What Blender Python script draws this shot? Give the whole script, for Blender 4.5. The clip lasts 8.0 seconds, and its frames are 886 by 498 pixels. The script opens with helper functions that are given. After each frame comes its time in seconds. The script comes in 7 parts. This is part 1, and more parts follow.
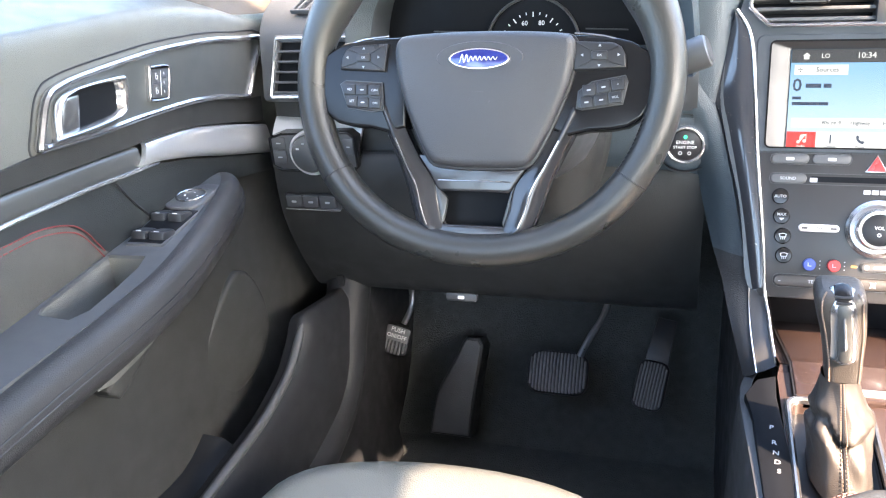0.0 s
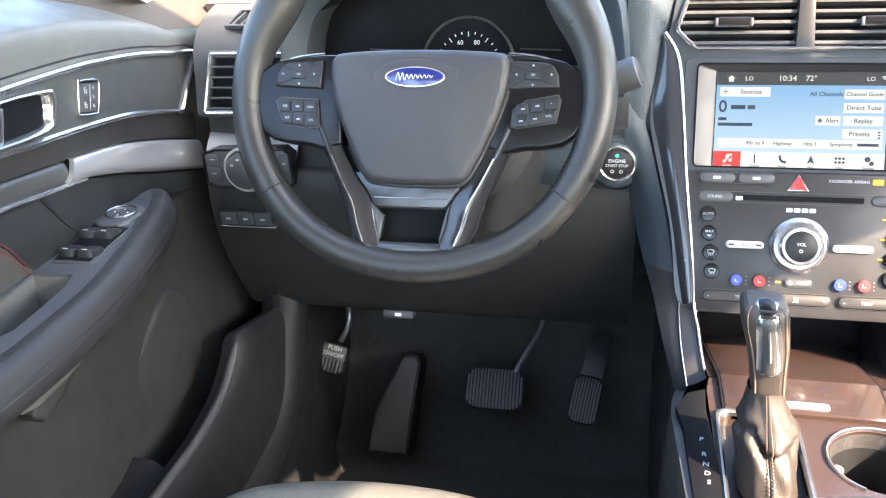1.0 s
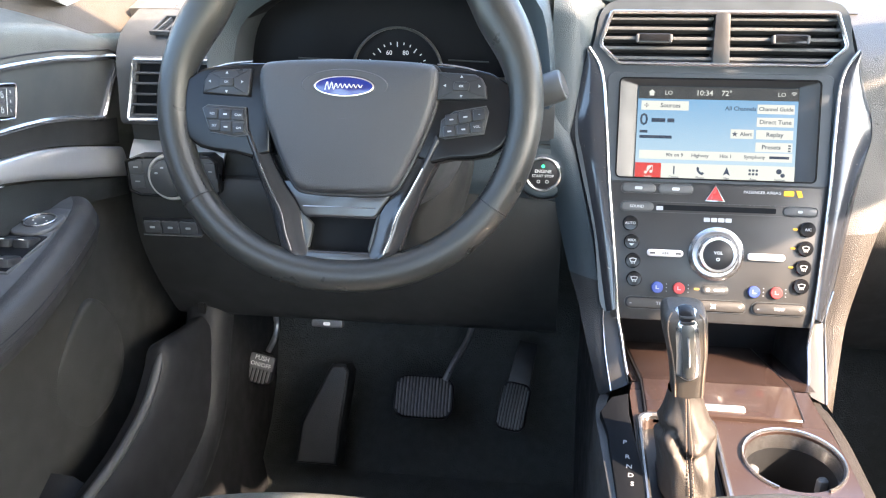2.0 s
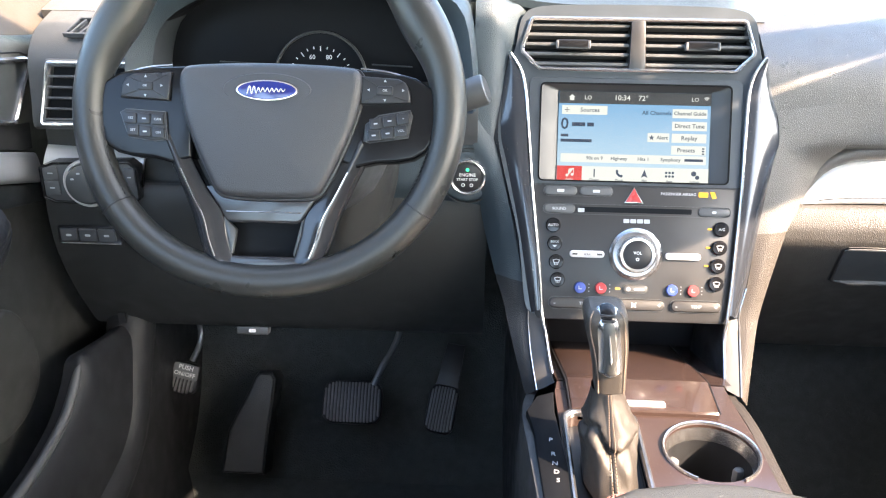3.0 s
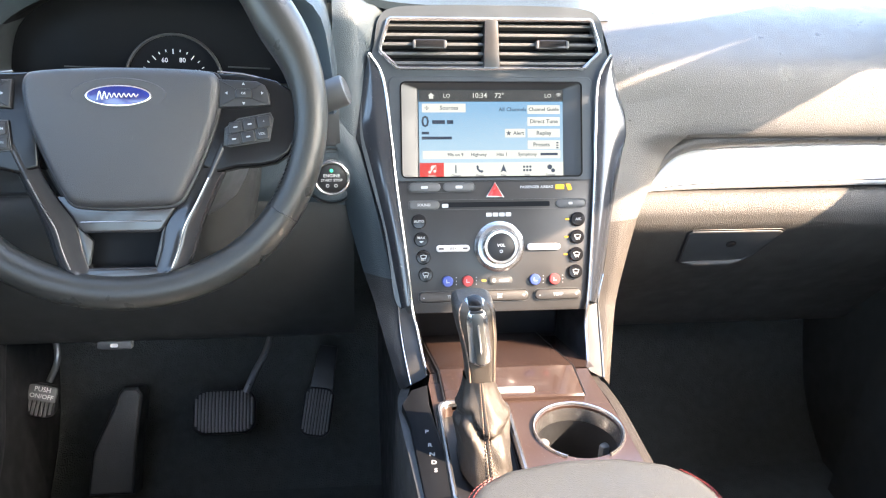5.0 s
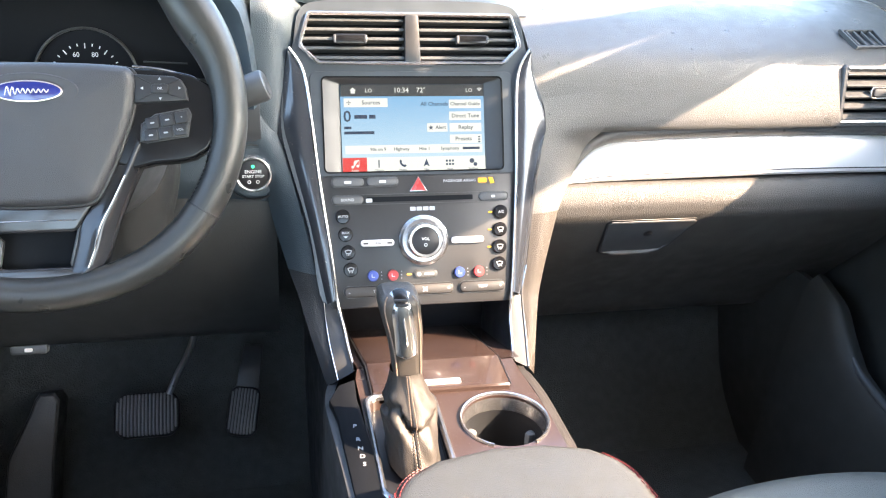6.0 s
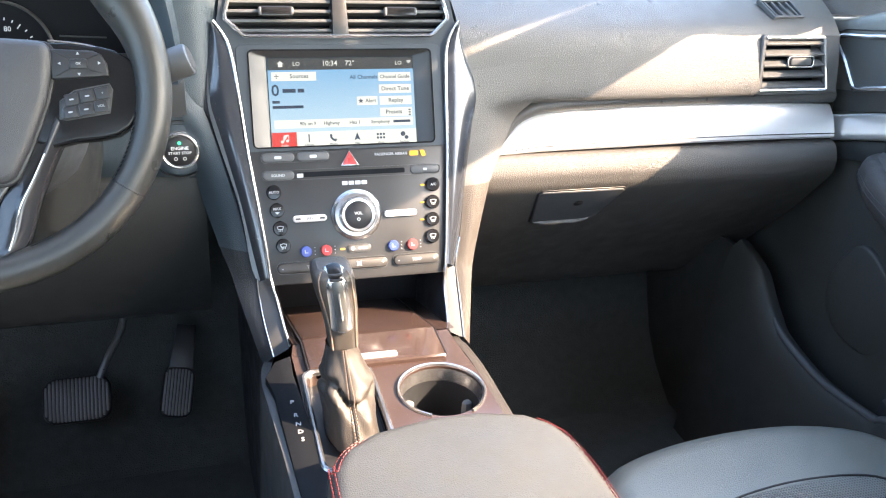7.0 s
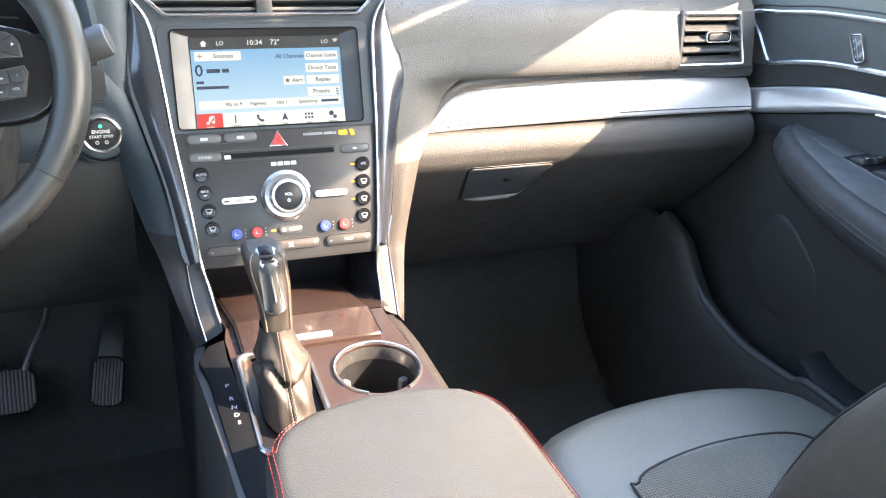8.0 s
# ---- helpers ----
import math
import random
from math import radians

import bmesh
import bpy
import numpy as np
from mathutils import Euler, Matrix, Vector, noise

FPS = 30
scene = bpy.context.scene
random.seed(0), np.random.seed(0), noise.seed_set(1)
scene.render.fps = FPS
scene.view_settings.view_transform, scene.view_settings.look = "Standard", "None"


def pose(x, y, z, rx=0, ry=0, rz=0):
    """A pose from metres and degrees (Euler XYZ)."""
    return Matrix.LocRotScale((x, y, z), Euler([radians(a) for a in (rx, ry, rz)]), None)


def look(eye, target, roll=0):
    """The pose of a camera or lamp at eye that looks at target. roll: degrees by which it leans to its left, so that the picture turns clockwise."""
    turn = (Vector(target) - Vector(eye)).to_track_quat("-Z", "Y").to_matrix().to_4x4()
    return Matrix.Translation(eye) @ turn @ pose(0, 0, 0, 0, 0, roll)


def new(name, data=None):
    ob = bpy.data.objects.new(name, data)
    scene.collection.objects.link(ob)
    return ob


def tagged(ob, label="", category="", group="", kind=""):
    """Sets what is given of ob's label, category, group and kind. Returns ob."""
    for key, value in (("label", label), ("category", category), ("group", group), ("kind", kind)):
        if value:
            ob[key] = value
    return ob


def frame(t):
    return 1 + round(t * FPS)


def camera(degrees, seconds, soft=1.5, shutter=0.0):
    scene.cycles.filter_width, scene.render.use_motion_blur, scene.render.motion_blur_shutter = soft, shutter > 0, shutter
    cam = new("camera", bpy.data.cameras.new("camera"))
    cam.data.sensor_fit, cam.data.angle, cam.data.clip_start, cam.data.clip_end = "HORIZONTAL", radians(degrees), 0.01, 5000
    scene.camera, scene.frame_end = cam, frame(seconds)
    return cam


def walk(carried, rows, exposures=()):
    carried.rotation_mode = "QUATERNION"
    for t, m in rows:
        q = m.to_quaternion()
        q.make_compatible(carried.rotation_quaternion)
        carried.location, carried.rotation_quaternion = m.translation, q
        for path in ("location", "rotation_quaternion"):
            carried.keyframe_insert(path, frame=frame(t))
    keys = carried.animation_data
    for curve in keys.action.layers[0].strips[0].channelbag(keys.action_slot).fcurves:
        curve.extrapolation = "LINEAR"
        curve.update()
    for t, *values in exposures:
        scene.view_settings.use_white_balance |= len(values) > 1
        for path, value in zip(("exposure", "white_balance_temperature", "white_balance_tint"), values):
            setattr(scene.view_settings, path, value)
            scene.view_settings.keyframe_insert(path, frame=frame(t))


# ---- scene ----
# The camera: seconds, x, y, z, yaw, pitch, roll. x to the car's right, y to its front, z up from the footwell floor.
cam = camera(55.55, 8.0, 1.1)
ROWS = [
    (0.0, -0.1804, -0.9499, 0.9053, 16.15, -26.79, 4.71),
    (0.5, -0.1795, -0.9518, 0.9052, 14.15, -26.19, 3.82),
    (1.0, -0.1787, -0.9511, 0.9059, 12.28, -25.89, 2.97),
    (1.5, -0.1791, -0.9535, 0.9079, 10.17, -25.67, 1.94),
    (3.0, -0.1764, -0.9618, 0.9090, 3.04, -25.11, -0.45),
    (3.5, -0.1768, -0.9632, 0.9109, 0.67, -25.12, -0.75),
    (4.0, -0.1769, -0.9664, 0.9103, -1.82, -25.00, -1.16),
    (4.5, -0.1772, -0.9688, 0.9113, -4.04, -25.00, -1.32),
    (6.0, -0.1759, -0.9769, 0.9129, -11.35, -25.10, -2.79),
    (6.5, -0.1758, -0.9786, 0.9115, -13.88, -25.53, -3.21),
    (7.0, -0.1754, -0.9803, 0.9134, -15.98, -26.63, -3.46),
    (7.5, -0.1749, -0.9839, 0.9143, -18.29, -27.36, -3.80),
    (8.0, -0.1769, -0.9855, 0.9147, -20.80, -27.74, -4.15),
]
walk(cam, [(t, pose(x, y, z, 90 + pitch, roll, yaw)) for t, x, y, z, yaw, pitch, roll in ROWS],
     [(0.0, 4.26, 6720, 9), (1.0, 3.91, 6750, 8), (2.5, 3.79, 6750, 6), (4.5, 3.86, 6800, 6), (8.0, 3.91, 6900, 6)])

# ---- light ----
SUN = Vector((1.0, -0.50, 0.80)).normalized()
world = bpy.data.worlds.new("sky")
scene.world = world
world.use_nodes = True
wn = world.node_tree.nodes
sky = wn.new("ShaderNodeTexSky")
sky.sky_type = "NISHITA"
sky.sun_disc = False
sky.dust_density = 1.8
sky.sun_elevation = math.asin(SUN.z)
sky.sun_rotation = math.atan2(SUN.x, SUN.y)
wn["Background"].inputs["Strength"].default_value = 0.15
world.node_tree.links.new(sky.outputs[0], wn["Background"].inputs[0])
lamp = bpy.data.lights.new("sun", "SUN")
lamp.energy, lamp.angle, lamp.color = 2.45, radians(0.6), (1.0, 0.745, 0.57)
new("sun", lamp).matrix_world = look(SUN * 30, (0, 0, 0))


# ---- materials ----
def material(name, colour, rough=0.5, metal=0.0, grain=0.0, relief=0.1, spread=0.15, mottle=9.0, coat=0.0, wear=0.1, kind="noise", spec=0.5, dust=0.0):
    """A surface with fine grain (size in metres, bump), broad mottling of its colour, and uneven gloss."""
    m = bpy.data.materials.new(name)
    m.use_nodes = True
    nodes, link = m.node_tree.nodes, m.node_tree.links.new
    b = nodes["Principled BSDF"]
    b.inputs["Metallic"].default_value = metal
    b.inputs["Specular IOR Level"].default_value = spec
    b.inputs["Coat Weight"].default_value = coat
    b.inputs["Coat Roughness"].default_value = 0.08
    where = nodes.new("ShaderNodeTexCoord")
    broad = nodes.new("ShaderNodeTexNoise")
    broad.inputs["Scale"].default_value, broad.inputs["Detail"].default_value = mottle, 5.0
    link(where.outputs["Object"], broad.inputs["Vector"])
    ramp = nodes.new("ShaderNodeMix")
    ramp.data_type = "RGBA"
    ramp.inputs[6].default_value = (*[c * (1 - spread) for c in colour], 1)
    ramp.inputs[7].default_value = (*[min(1, c * (1 + spread)) for c in colour], 1)
    link(broad.outputs["Fac"], ramp.inputs[0])
    skin_colour = ramp.outputs[2]
    if dust:
        specks = nodes.new("ShaderNodeTexNoise")
        specks.inputs["Scale"].default_value, specks.inputs["Detail"].default_value = 420.0, 2.0
        link(where.outputs["Object"], specks.inputs["Vector"])
        few = nodes.new("ShaderNodeMapRange")
        few.inputs["From Min"].default_value, few.inputs["From Max"].default_value = 0.70, 0.76
        few.inputs["To Max"].default_value = dust
        link(specks.outputs["Fac"], few.inputs["Value"])
        dusty = nodes.new("ShaderNodeMix")
        dusty.data_type = "RGBA"
        dusty.inputs[7].default_value = (0.45, 0.42, 0.38, 1)
        link(few.outputs["Result"], dusty.inputs[0])
        link(skin_colour, dusty.inputs[6])
        skin_colour = dusty.outputs[2]
    link(skin_colour, b.inputs["Base Color"])
    scuff = nodes.new("ShaderNodeTexNoise")
    scuff.inputs["Scale"].default_value, scuff.inputs["Detail"].default_value = mottle * 4, 6.0
    link(where.outputs["Object"], scuff.inputs["Vector"])
    gloss = nodes.new("ShaderNodeMapRange")
    gloss.inputs["From Min"].default_value, gloss.inputs["From Max"].default_value = 0.3, 0.7
    gloss.inputs["To Min"].default_value, gloss.inputs["To Max"].default_value = max(0.02, rough - wear), min(1, rough + wear)
    link(scuff.outputs["Fac"], gloss.inputs["Value"])
    link(gloss.outputs["Result"], b.inputs["Roughness"])
    if grain:
        if kind == "leather":
            g = nodes.new("ShaderNodeTexVoronoi")
            g.feature = "DISTANCE_TO_EDGE"
            out = g.outputs["Distance"]
        elif kind == "holes":
            g = nodes.new("ShaderNodeTexVoronoi")
            g.inputs["Randomness"].default_value = 0.0
            out = g.outputs["Distance"]
        else:
            g = nodes.new("ShaderNodeTexNoise")
            g.inputs["Detail"].default_value = 3.0
            out = g.outputs["Fac"]
        g.inputs["Scale"].default_value = 1.0 / grain
        link(where.outputs["Object"], g.inputs["Vector"])
        if kind == "holes":
            flat = nodes.new("ShaderNodeMapping")
            flat.inputs["Scale"].default_value = (1, 1, 0)
            link(where.outputs["Object"], flat.inputs["Vector"])
            link(flat.outputs["Vector"], g.inputs["Vector"])
            punched = nodes.new("ShaderNodeMapRange")
            punched.inputs["From Min"].default_value, punched.inputs["From Max"].default_value = 0.20, 0.32
            link(out, punched.inputs["Value"])
            dotted = nodes.new("ShaderNodeMix")
            dotted.data_type = "RGBA"
            dotted.inputs[6].default_value = (0.030, 0.031, 0.032, 1)
            link(punched.outputs["Result"], dotted.inputs[0])
            link(skin_colour, dotted.inputs[7])
            link(dotted.outputs[2], b.inputs["Base Color"])
        bump = nodes.new("ShaderNodeBump")
        bump.inputs["Strength"].default_value, bump.inputs["Distance"].default_value = min(1, relief * 1.2), grain
        link(out, bump.inputs["Height"])
        link(bump.outputs["Normal"], b.inputs["Normal"])
    return m


def glow(name, colour, strength):
    m = bpy.data.materials.new(name)
    m.use_nodes = True
    b = m.node_tree.nodes["Principled BSDF"]
    b.inputs["Base Color"].default_value = (0.01, 0.01, 0.01, 1)
    b.inputs["Roughness"].default_value = 0.25
    b.inputs["Emission Color"].default_value = (*colour, 1)
    b.inputs["Emission Strength"].default_value = strength
    return m


SLATE = material("slate_dash_skin", (0.037, 0.052, 0.064), 0.40, grain=0.0018, relief=0.28, kind="leather", spec=0.5)
PAD = material("soft_dash_skin", (0.072, 0.069, 0.065), 0.37, grain=0.0018, relief=0.34, kind="leather", spec=0.6)
HARD = material("hard_charcoal_plastic", (0.055, 0.057, 0.059), 0.48, grain=0.0014, relief=0.25, kind="leather")
SMOOTH = material("smooth_dark_plastic", (0.068, 0.071, 0.075), 0.38, grain=0.0006, relief=0.08)
PANEL = material("painted_control_panel", (0.030, 0.030, 0.031), 0.34, grain=0.0006, relief=0.05, wear=0.06)
BLACK = material("black_plastic", (0.016, 0.016, 0.018), 0.42, grain=0.0008, relief=0.1)
GLOSS = material("dark_gloss_trim", (0.010, 0.010, 0.011), 0.18, coat=0.12, wear=0.05, spec=0.25)
HOUSING = material("satin_grey_paint", (0.056, 0.066, 0.076), 0.34, metal=0.30, grain=0.0006, relief=0.05, wear=0.06)
FOOTSILVER = material("satin_silver_trim", (0.058, 0.058, 0.059), 0.42, metal=0.25, wear=0.06)
SPOKE = material("satin_black_spoke", (0.009, 0.0095, 0.011), 0.17, grain=0.0005, relief=0.02, wear=0.04, spec=0.24)
SPOKEGREY = material("gloss_grey_spoke", (0.026, 0.027, 0.030), 0.20, coat=0.25, grain=0.0005, relief=0.02, wear=0.05, spec=0.45)
KEYPAD = material("dark_key_plastic", (0.024, 0.025, 0.028), 0.36, grain=0.0005, relief=0.05, spec=0.35)
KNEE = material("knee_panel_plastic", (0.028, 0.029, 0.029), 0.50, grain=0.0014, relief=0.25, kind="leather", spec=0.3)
ARM = material("door_armrest_leather", (0.037, 0.037, 0.038), 0.42, grain=0.0020, relief=0.25, kind="leather", spec=0.22)
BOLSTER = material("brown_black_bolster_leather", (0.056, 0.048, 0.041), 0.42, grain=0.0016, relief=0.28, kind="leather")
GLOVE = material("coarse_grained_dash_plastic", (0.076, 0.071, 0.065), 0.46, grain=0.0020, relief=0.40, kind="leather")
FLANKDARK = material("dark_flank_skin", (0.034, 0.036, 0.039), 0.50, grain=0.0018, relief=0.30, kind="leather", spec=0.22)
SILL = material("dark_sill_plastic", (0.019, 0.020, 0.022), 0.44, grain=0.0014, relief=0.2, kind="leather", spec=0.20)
BARGREY = material("satin_grey_bar", (0.085, 0.088, 0.088), 0.40, metal=0.4, grain=0.0006, relief=0.05)
POLISHED = material("polished_metal", (0.74, 0.74, 0.74), 0.28, metal=0.80, spread=0.03, wear=0.0)
GLOSSBLUE = material("dark_metallic_gloss", (0.030, 0.034, 0.042), 0.18, coat=0.7, wear=0.03, dust=0.3)
SELECTOR = material("dark_selector_plastic", (0.009, 0.010, 0.012), 0.42, grain=0.0006, relief=0.05, spec=0.06)
# dash skin browned and darkened in its colour against direct sun
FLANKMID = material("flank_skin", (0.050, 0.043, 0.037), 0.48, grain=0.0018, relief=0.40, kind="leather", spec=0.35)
SMOKED = material("smoked_chrome", (0.36, 0.36, 0.37), 0.22, metal=0.9, wear=0.05)
CHROME = material("satin_chrome", (0.78, 0.78, 0.78), 0.20, metal=0.88, spread=0.03, wear=0.03)
SATIN = material("soft_chrome", (0.50, 0.50, 0.51), 0.20, metal=0.9, spread=0.03, wear=0.03)
ALU = material("brushed_aluminium", (0.76, 0.75, 0.74), 0.36, metal=0.60, spread=0.02, wear=0.0)
BROWN = material("brown_gloss_console", (0.050, 0.032, 0.027), 0.22, coat=0.35, wear=0.04, spread=0.10, dust=0.25)
RIMLEATHER = material("wheel_leather", (0.029, 0.030, 0.029), 0.29, grain=0.0011, relief=0.17, kind="leather", wear=0.02, spread=0.08)
HUB = material("airbag_cover_plastic", (0.042, 0.043, 0.047), 0.40, grain=0.0011, relief=0.30, kind="leather", spread=0.2)
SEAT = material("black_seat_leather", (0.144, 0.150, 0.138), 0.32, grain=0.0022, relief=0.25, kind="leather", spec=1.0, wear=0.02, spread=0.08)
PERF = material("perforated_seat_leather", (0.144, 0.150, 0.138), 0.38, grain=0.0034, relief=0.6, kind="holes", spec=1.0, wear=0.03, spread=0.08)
LID = material("armrest_leather", (0.056, 0.0565, 0.052), 0.46, grain=0.0018, relief=0.25, kind="leather")
UPPER = material("dark_padded_leather", (0.021, 0.024, 0.025), 0.44, grain=0.0020, relief=0.2, kind="leather", spec=0.3)
INLAY = material("dark_door_inlay", (0.054, 0.058, 0.058), 0.42, grain=0.0010, relief=0.15, kind="leather", spec=0.4)
DOOR = material("door_skin", (0.098, 0.099, 0.090), 0.48, grain=0.0016, relief=0.3, kind="leather")
INSERTSKIN = material("grey_brown_padded_skin", (0.060, 0.057, 0.050), 0.46, grain=0.0016, relief=0.3, kind="leather")
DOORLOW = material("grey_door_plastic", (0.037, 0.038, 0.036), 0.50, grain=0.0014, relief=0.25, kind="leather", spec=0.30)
CARPET = material("charcoal_carpet", (0.060, 0.066, 0.065), 0.95, grain=0.0025, relief=1.0, spread=0.35, mottle=60)
RUBBER = material("pedal_rubber", (0.15, 0.15, 0.15), 0.46, grain=0.001, relief=0.2)
PEDALGREY = material("worn_grey_plastic", (0.060, 0.062, 0.064), 0.55, grain=0.0018, relief=0.25, spread=0.25, mottle=30)
STEEL = material("dark_steel", (0.30, 0.30, 0.31), 0.32, metal=0.9)
BOOT = material("shifter_leather", (0.048, 0.042, 0.037), 0.42, grain=0.0013, relief=0.30, kind="leather", spec=0.5, wear=0.06)
INKED = material("dark_print", (0.06, 0.06, 0.06), 0.5, spread=0.05)
GREYBAR = material("warm_grey_plastic", (0.040, 0.038, 0.037), 0.40, spread=0.06)
RED = material("red_thread", (0.17, 0.020, 0.02), 0.6)
TAN = material("tan_thread", (0.25, 0.185, 0.14), 0.65)
BLUE = material("blue_enamel", (0.012, 0.022, 0.16), 0.12, coat=0.8, wear=0.03)
SILVERPAINT = material("silver_paint", (0.60, 0.60, 0.60), 0.35, spread=0.05)
PRINT = material("white_print", (0.80, 0.80, 0.78), 0.5, spread=0.05)
FADED = material("grey_print", (0.40, 0.42, 0.44), 0.5, spread=0.05)
DISC_BLUE = material("blue_button", (0.045, 0.075, 0.30), 0.35)
DISC_RED = material("red_button", (0.42, 0.045, 0.045), 0.30)
HEADLINER = material("grey_headliner", (0.60, 0.58, 0.55), 0.9, grain=0.002, relief=0.3)
# beige trim with the shade on it put into the colour
BEIGESHADE = material("shaded_beige_trim", (0.052, 0.042, 0.032), 0.7, grain=0.002, relief=0.3)
# paleness is made up: the unseen ground throws light up into the cabin
PALEGROUND = material("pale_bounce_ground", (0.30, 0.30, 0.295), 0.9, grain=0.02, relief=0.5)
BODY = material("car_body_paint", (0.42, 0.40, 0.41), 0.3, coat=0.6)
AMBER = glow("amber_lamp", (1.0, 0.50, 0.04), 0.16)
GREEN = glow("green_lamp", (0.05, 0.9, 0.35), 0.2)
WHITE_GLOW = glow("screen_white", (0.86, 0.88, 0.84), 0.0768)
BLUE_GLOW = glow("screen_blue", (0.19, 0.44, 0.78), 0.0784)
DARK_GLOW = glow("screen_dark", (0.05, 0.055, 0.06), 0.0768)
RED_GLOW = glow("screen_red", (0.75, 0.05, 0.04), 0.0768)
def shade_screen(m):
    """The display's blue grows paler towards its foot."""
    nodes, link = m.node_tree.nodes, m.node_tree.links.new
    where, split, ramp = nodes.new("ShaderNodeTexCoord"), nodes.new("ShaderNodeSeparateXYZ"), nodes.new("ShaderNodeValToRGB")
    link(where.outputs["Generated"], split.inputs[0])
    link(split.outputs["Z"], ramp.inputs["Fac"])
    ramp.color_ramp.elements[0].position, ramp.color_ramp.elements[1].position = 0.15, 0.9
    ramp.color_ramp.elements[0].color, ramp.color_ramp.elements[1].color = (0.52, 0.70, 0.85, 1), (0.20, 0.43, 0.72, 1)
    link(ramp.outputs["Color"], nodes["Principled BSDF"].inputs["Emission Color"])


shade_screen(BLUE_GLOW)
INK_GLOW = glow("screen_ink", (0.03, 0.05, 0.10), 0.0768)


# ---- making meshes ----
def shell(name, label, category, at=(0, 0, 0), group="", kind=""):
    """A thing: an Empty at its base, which its parts are put under."""
    e = new(name)
    e.empty_display_size = 0.02
    e.matrix_world = Matrix.Translation(at)
    e["at"] = Vector(at)
    return tagged(e, label, category, group, kind)


def part(name, bm, mat, parent=None, label="", smooth=True):
    me = bpy.data.meshes.new(name)
    bmesh.ops.recalc_face_normals(bm, faces=bm.faces)
    bm.to_mesh(me)
    bm.free()
    me.materials.append(mat)
    if smooth:
        me.shade_smooth()
        me.set_sharp_from_angle(angle=radians(38))
    ob = new(name, me)
    if parent is not None:
        ob.parent = parent
        root = parent
        while root.parent is not None:
            root = root.parent
        if parent is root and root.type == "EMPTY":
            ob.matrix_parent_inverse = Matrix.Translation(Vector(root["at"])).inverted()
    if label:
        ob["label"] = label
    return ob


def V(*a):
    return Vector(a)


def curve(points, n=6, closed=False):
    """A smooth line through the points (Catmull-Rom), n steps between two of them."""
    p = [Vector(q) for q in points]
    k = len(p)
    out = []
    for i in range(k if closed else k - 1):
        a, b, c, d = (p[(i + j) % k] if closed else p[min(max(i + j, 0), k - 1)] for j in (-1, 0, 1, 2))
        for s in range(n):
            t = s / n
            out.append(0.5 * (2 * b + (c - a) * t + (2 * a - 5 * b + 4 * c - d) * t * t + (3 * b - a - 3 * c + d) * t ** 3))
    if not closed:
        out.append(p[-1].copy())
    return out


def skin(bm, rows, close_rows=False, close_ring=False, caps=False):
    """Quads between rows of points; every row has as many points."""
    grid = [[bm.verts.new(p) for p in r] for r in rows]
    m, n = len(grid), len(grid[0])
    for i in range(m if close_rows else m - 1):
        for j in range(n if close_ring else n - 1):
            a, b, c, d = grid[i][j], grid[i][(j + 1) % n], grid[(i + 1) % m][(j + 1) % n], grid[(i + 1) % m][j]
            bm.faces.new((a, b, c, d))
    if caps:
        bm.faces.new(grid[0])
        bm.faces.new(list(reversed(grid[-1])))
    return grid


def smooth_skin(bm, sections, n=4, m=3, thick=0.0, push=(0, 0, 0)):
    """A surface through sections (lists of points), smoothed both ways; with thick, a second sheet behind it, pushed by that vector, closed at the rims."""
    rows = [curve(s, m) for s in sections]
    cols = [curve([r[j] for r in rows], n) for j in range(len(rows[0]))]
    front = [[cols[j][i] for j in range(len(cols))] for i in range(len(cols[0]))]
    g = skin(bm, front)
    if thick:
        d = Vector(push).normalized() * thick
        h = skin(bm, [[p + d for p in r] for r in front])
        edge = lambda q: [q[0][j] for j in range(len(q[0]))] + [q[i][-1] for i in range(1, len(q))] + [q[-1][j] for j in range(len(q[0]) - 2, -1, -1)] + [q[i][0] for i in range(len(q) - 2, 0, -1)]
        a, b = edge(g), edge(h)
        for i in range(len(a)):
            j = (i + 1) % len(a)
            bm.faces.new((a[i], a[j], b[j], b[i]))


def tube(bm, points, r, seg=8, closed=False, wide=1.0, up=(0, 0, 1)):
    """A round (or, with wide, flattened) bar along a line. r: one radius or one for each point."""
    p = [Vector(q) for q in points]
    k = len(p)
    rows = []
    up = Vector(up)
    for i in range(k):
        a, b = (p[(i - 1) % k], p[(i + 1) % k]) if closed else (p[max(i - 1, 0)], p[min(i + 1, k - 1)])
        t = (b - a).normalized()
        s = t.cross(up)
        s = s.normalized() if s.length > 1e-6 else Vector((1, 0, 0))
        w = s.cross(t).normalized()
        rad = r[i] if isinstance(r, (list, tuple)) else r
        rows.append([p[i] + s * (math.cos(q) * rad * wide) + w * (math.sin(q) * rad) for q in [2 * math.pi * j / seg for j in range(seg)]])
    skin(bm, rows, close_rows=closed, close_ring=True, caps=not closed)


def rrect(w, h, r, n=4, cx=0.0, cy=0.0):
    out = []
    for sx, sy, a0 in ((1, 1, 0), (-1, 1, 90), (-1, -1, 180), (1, -1, 270)):
        for i in range(n + 1):
            a = radians(a0 + 90 * i / n)
            out.append((cx + sx * (w / 2 - r) + r * math.cos(a), cy + sy * (h / 2 - r) + r * math.sin(a)))
    return out


def disc(r, n=24, cx=0.0, cy=0.0, ry=None):
    return [(cx + r * math.cos(2 * math.pi * i / n), cy + (ry or r) * math.sin(2 * math.pi * i / n)) for i in range(n)]


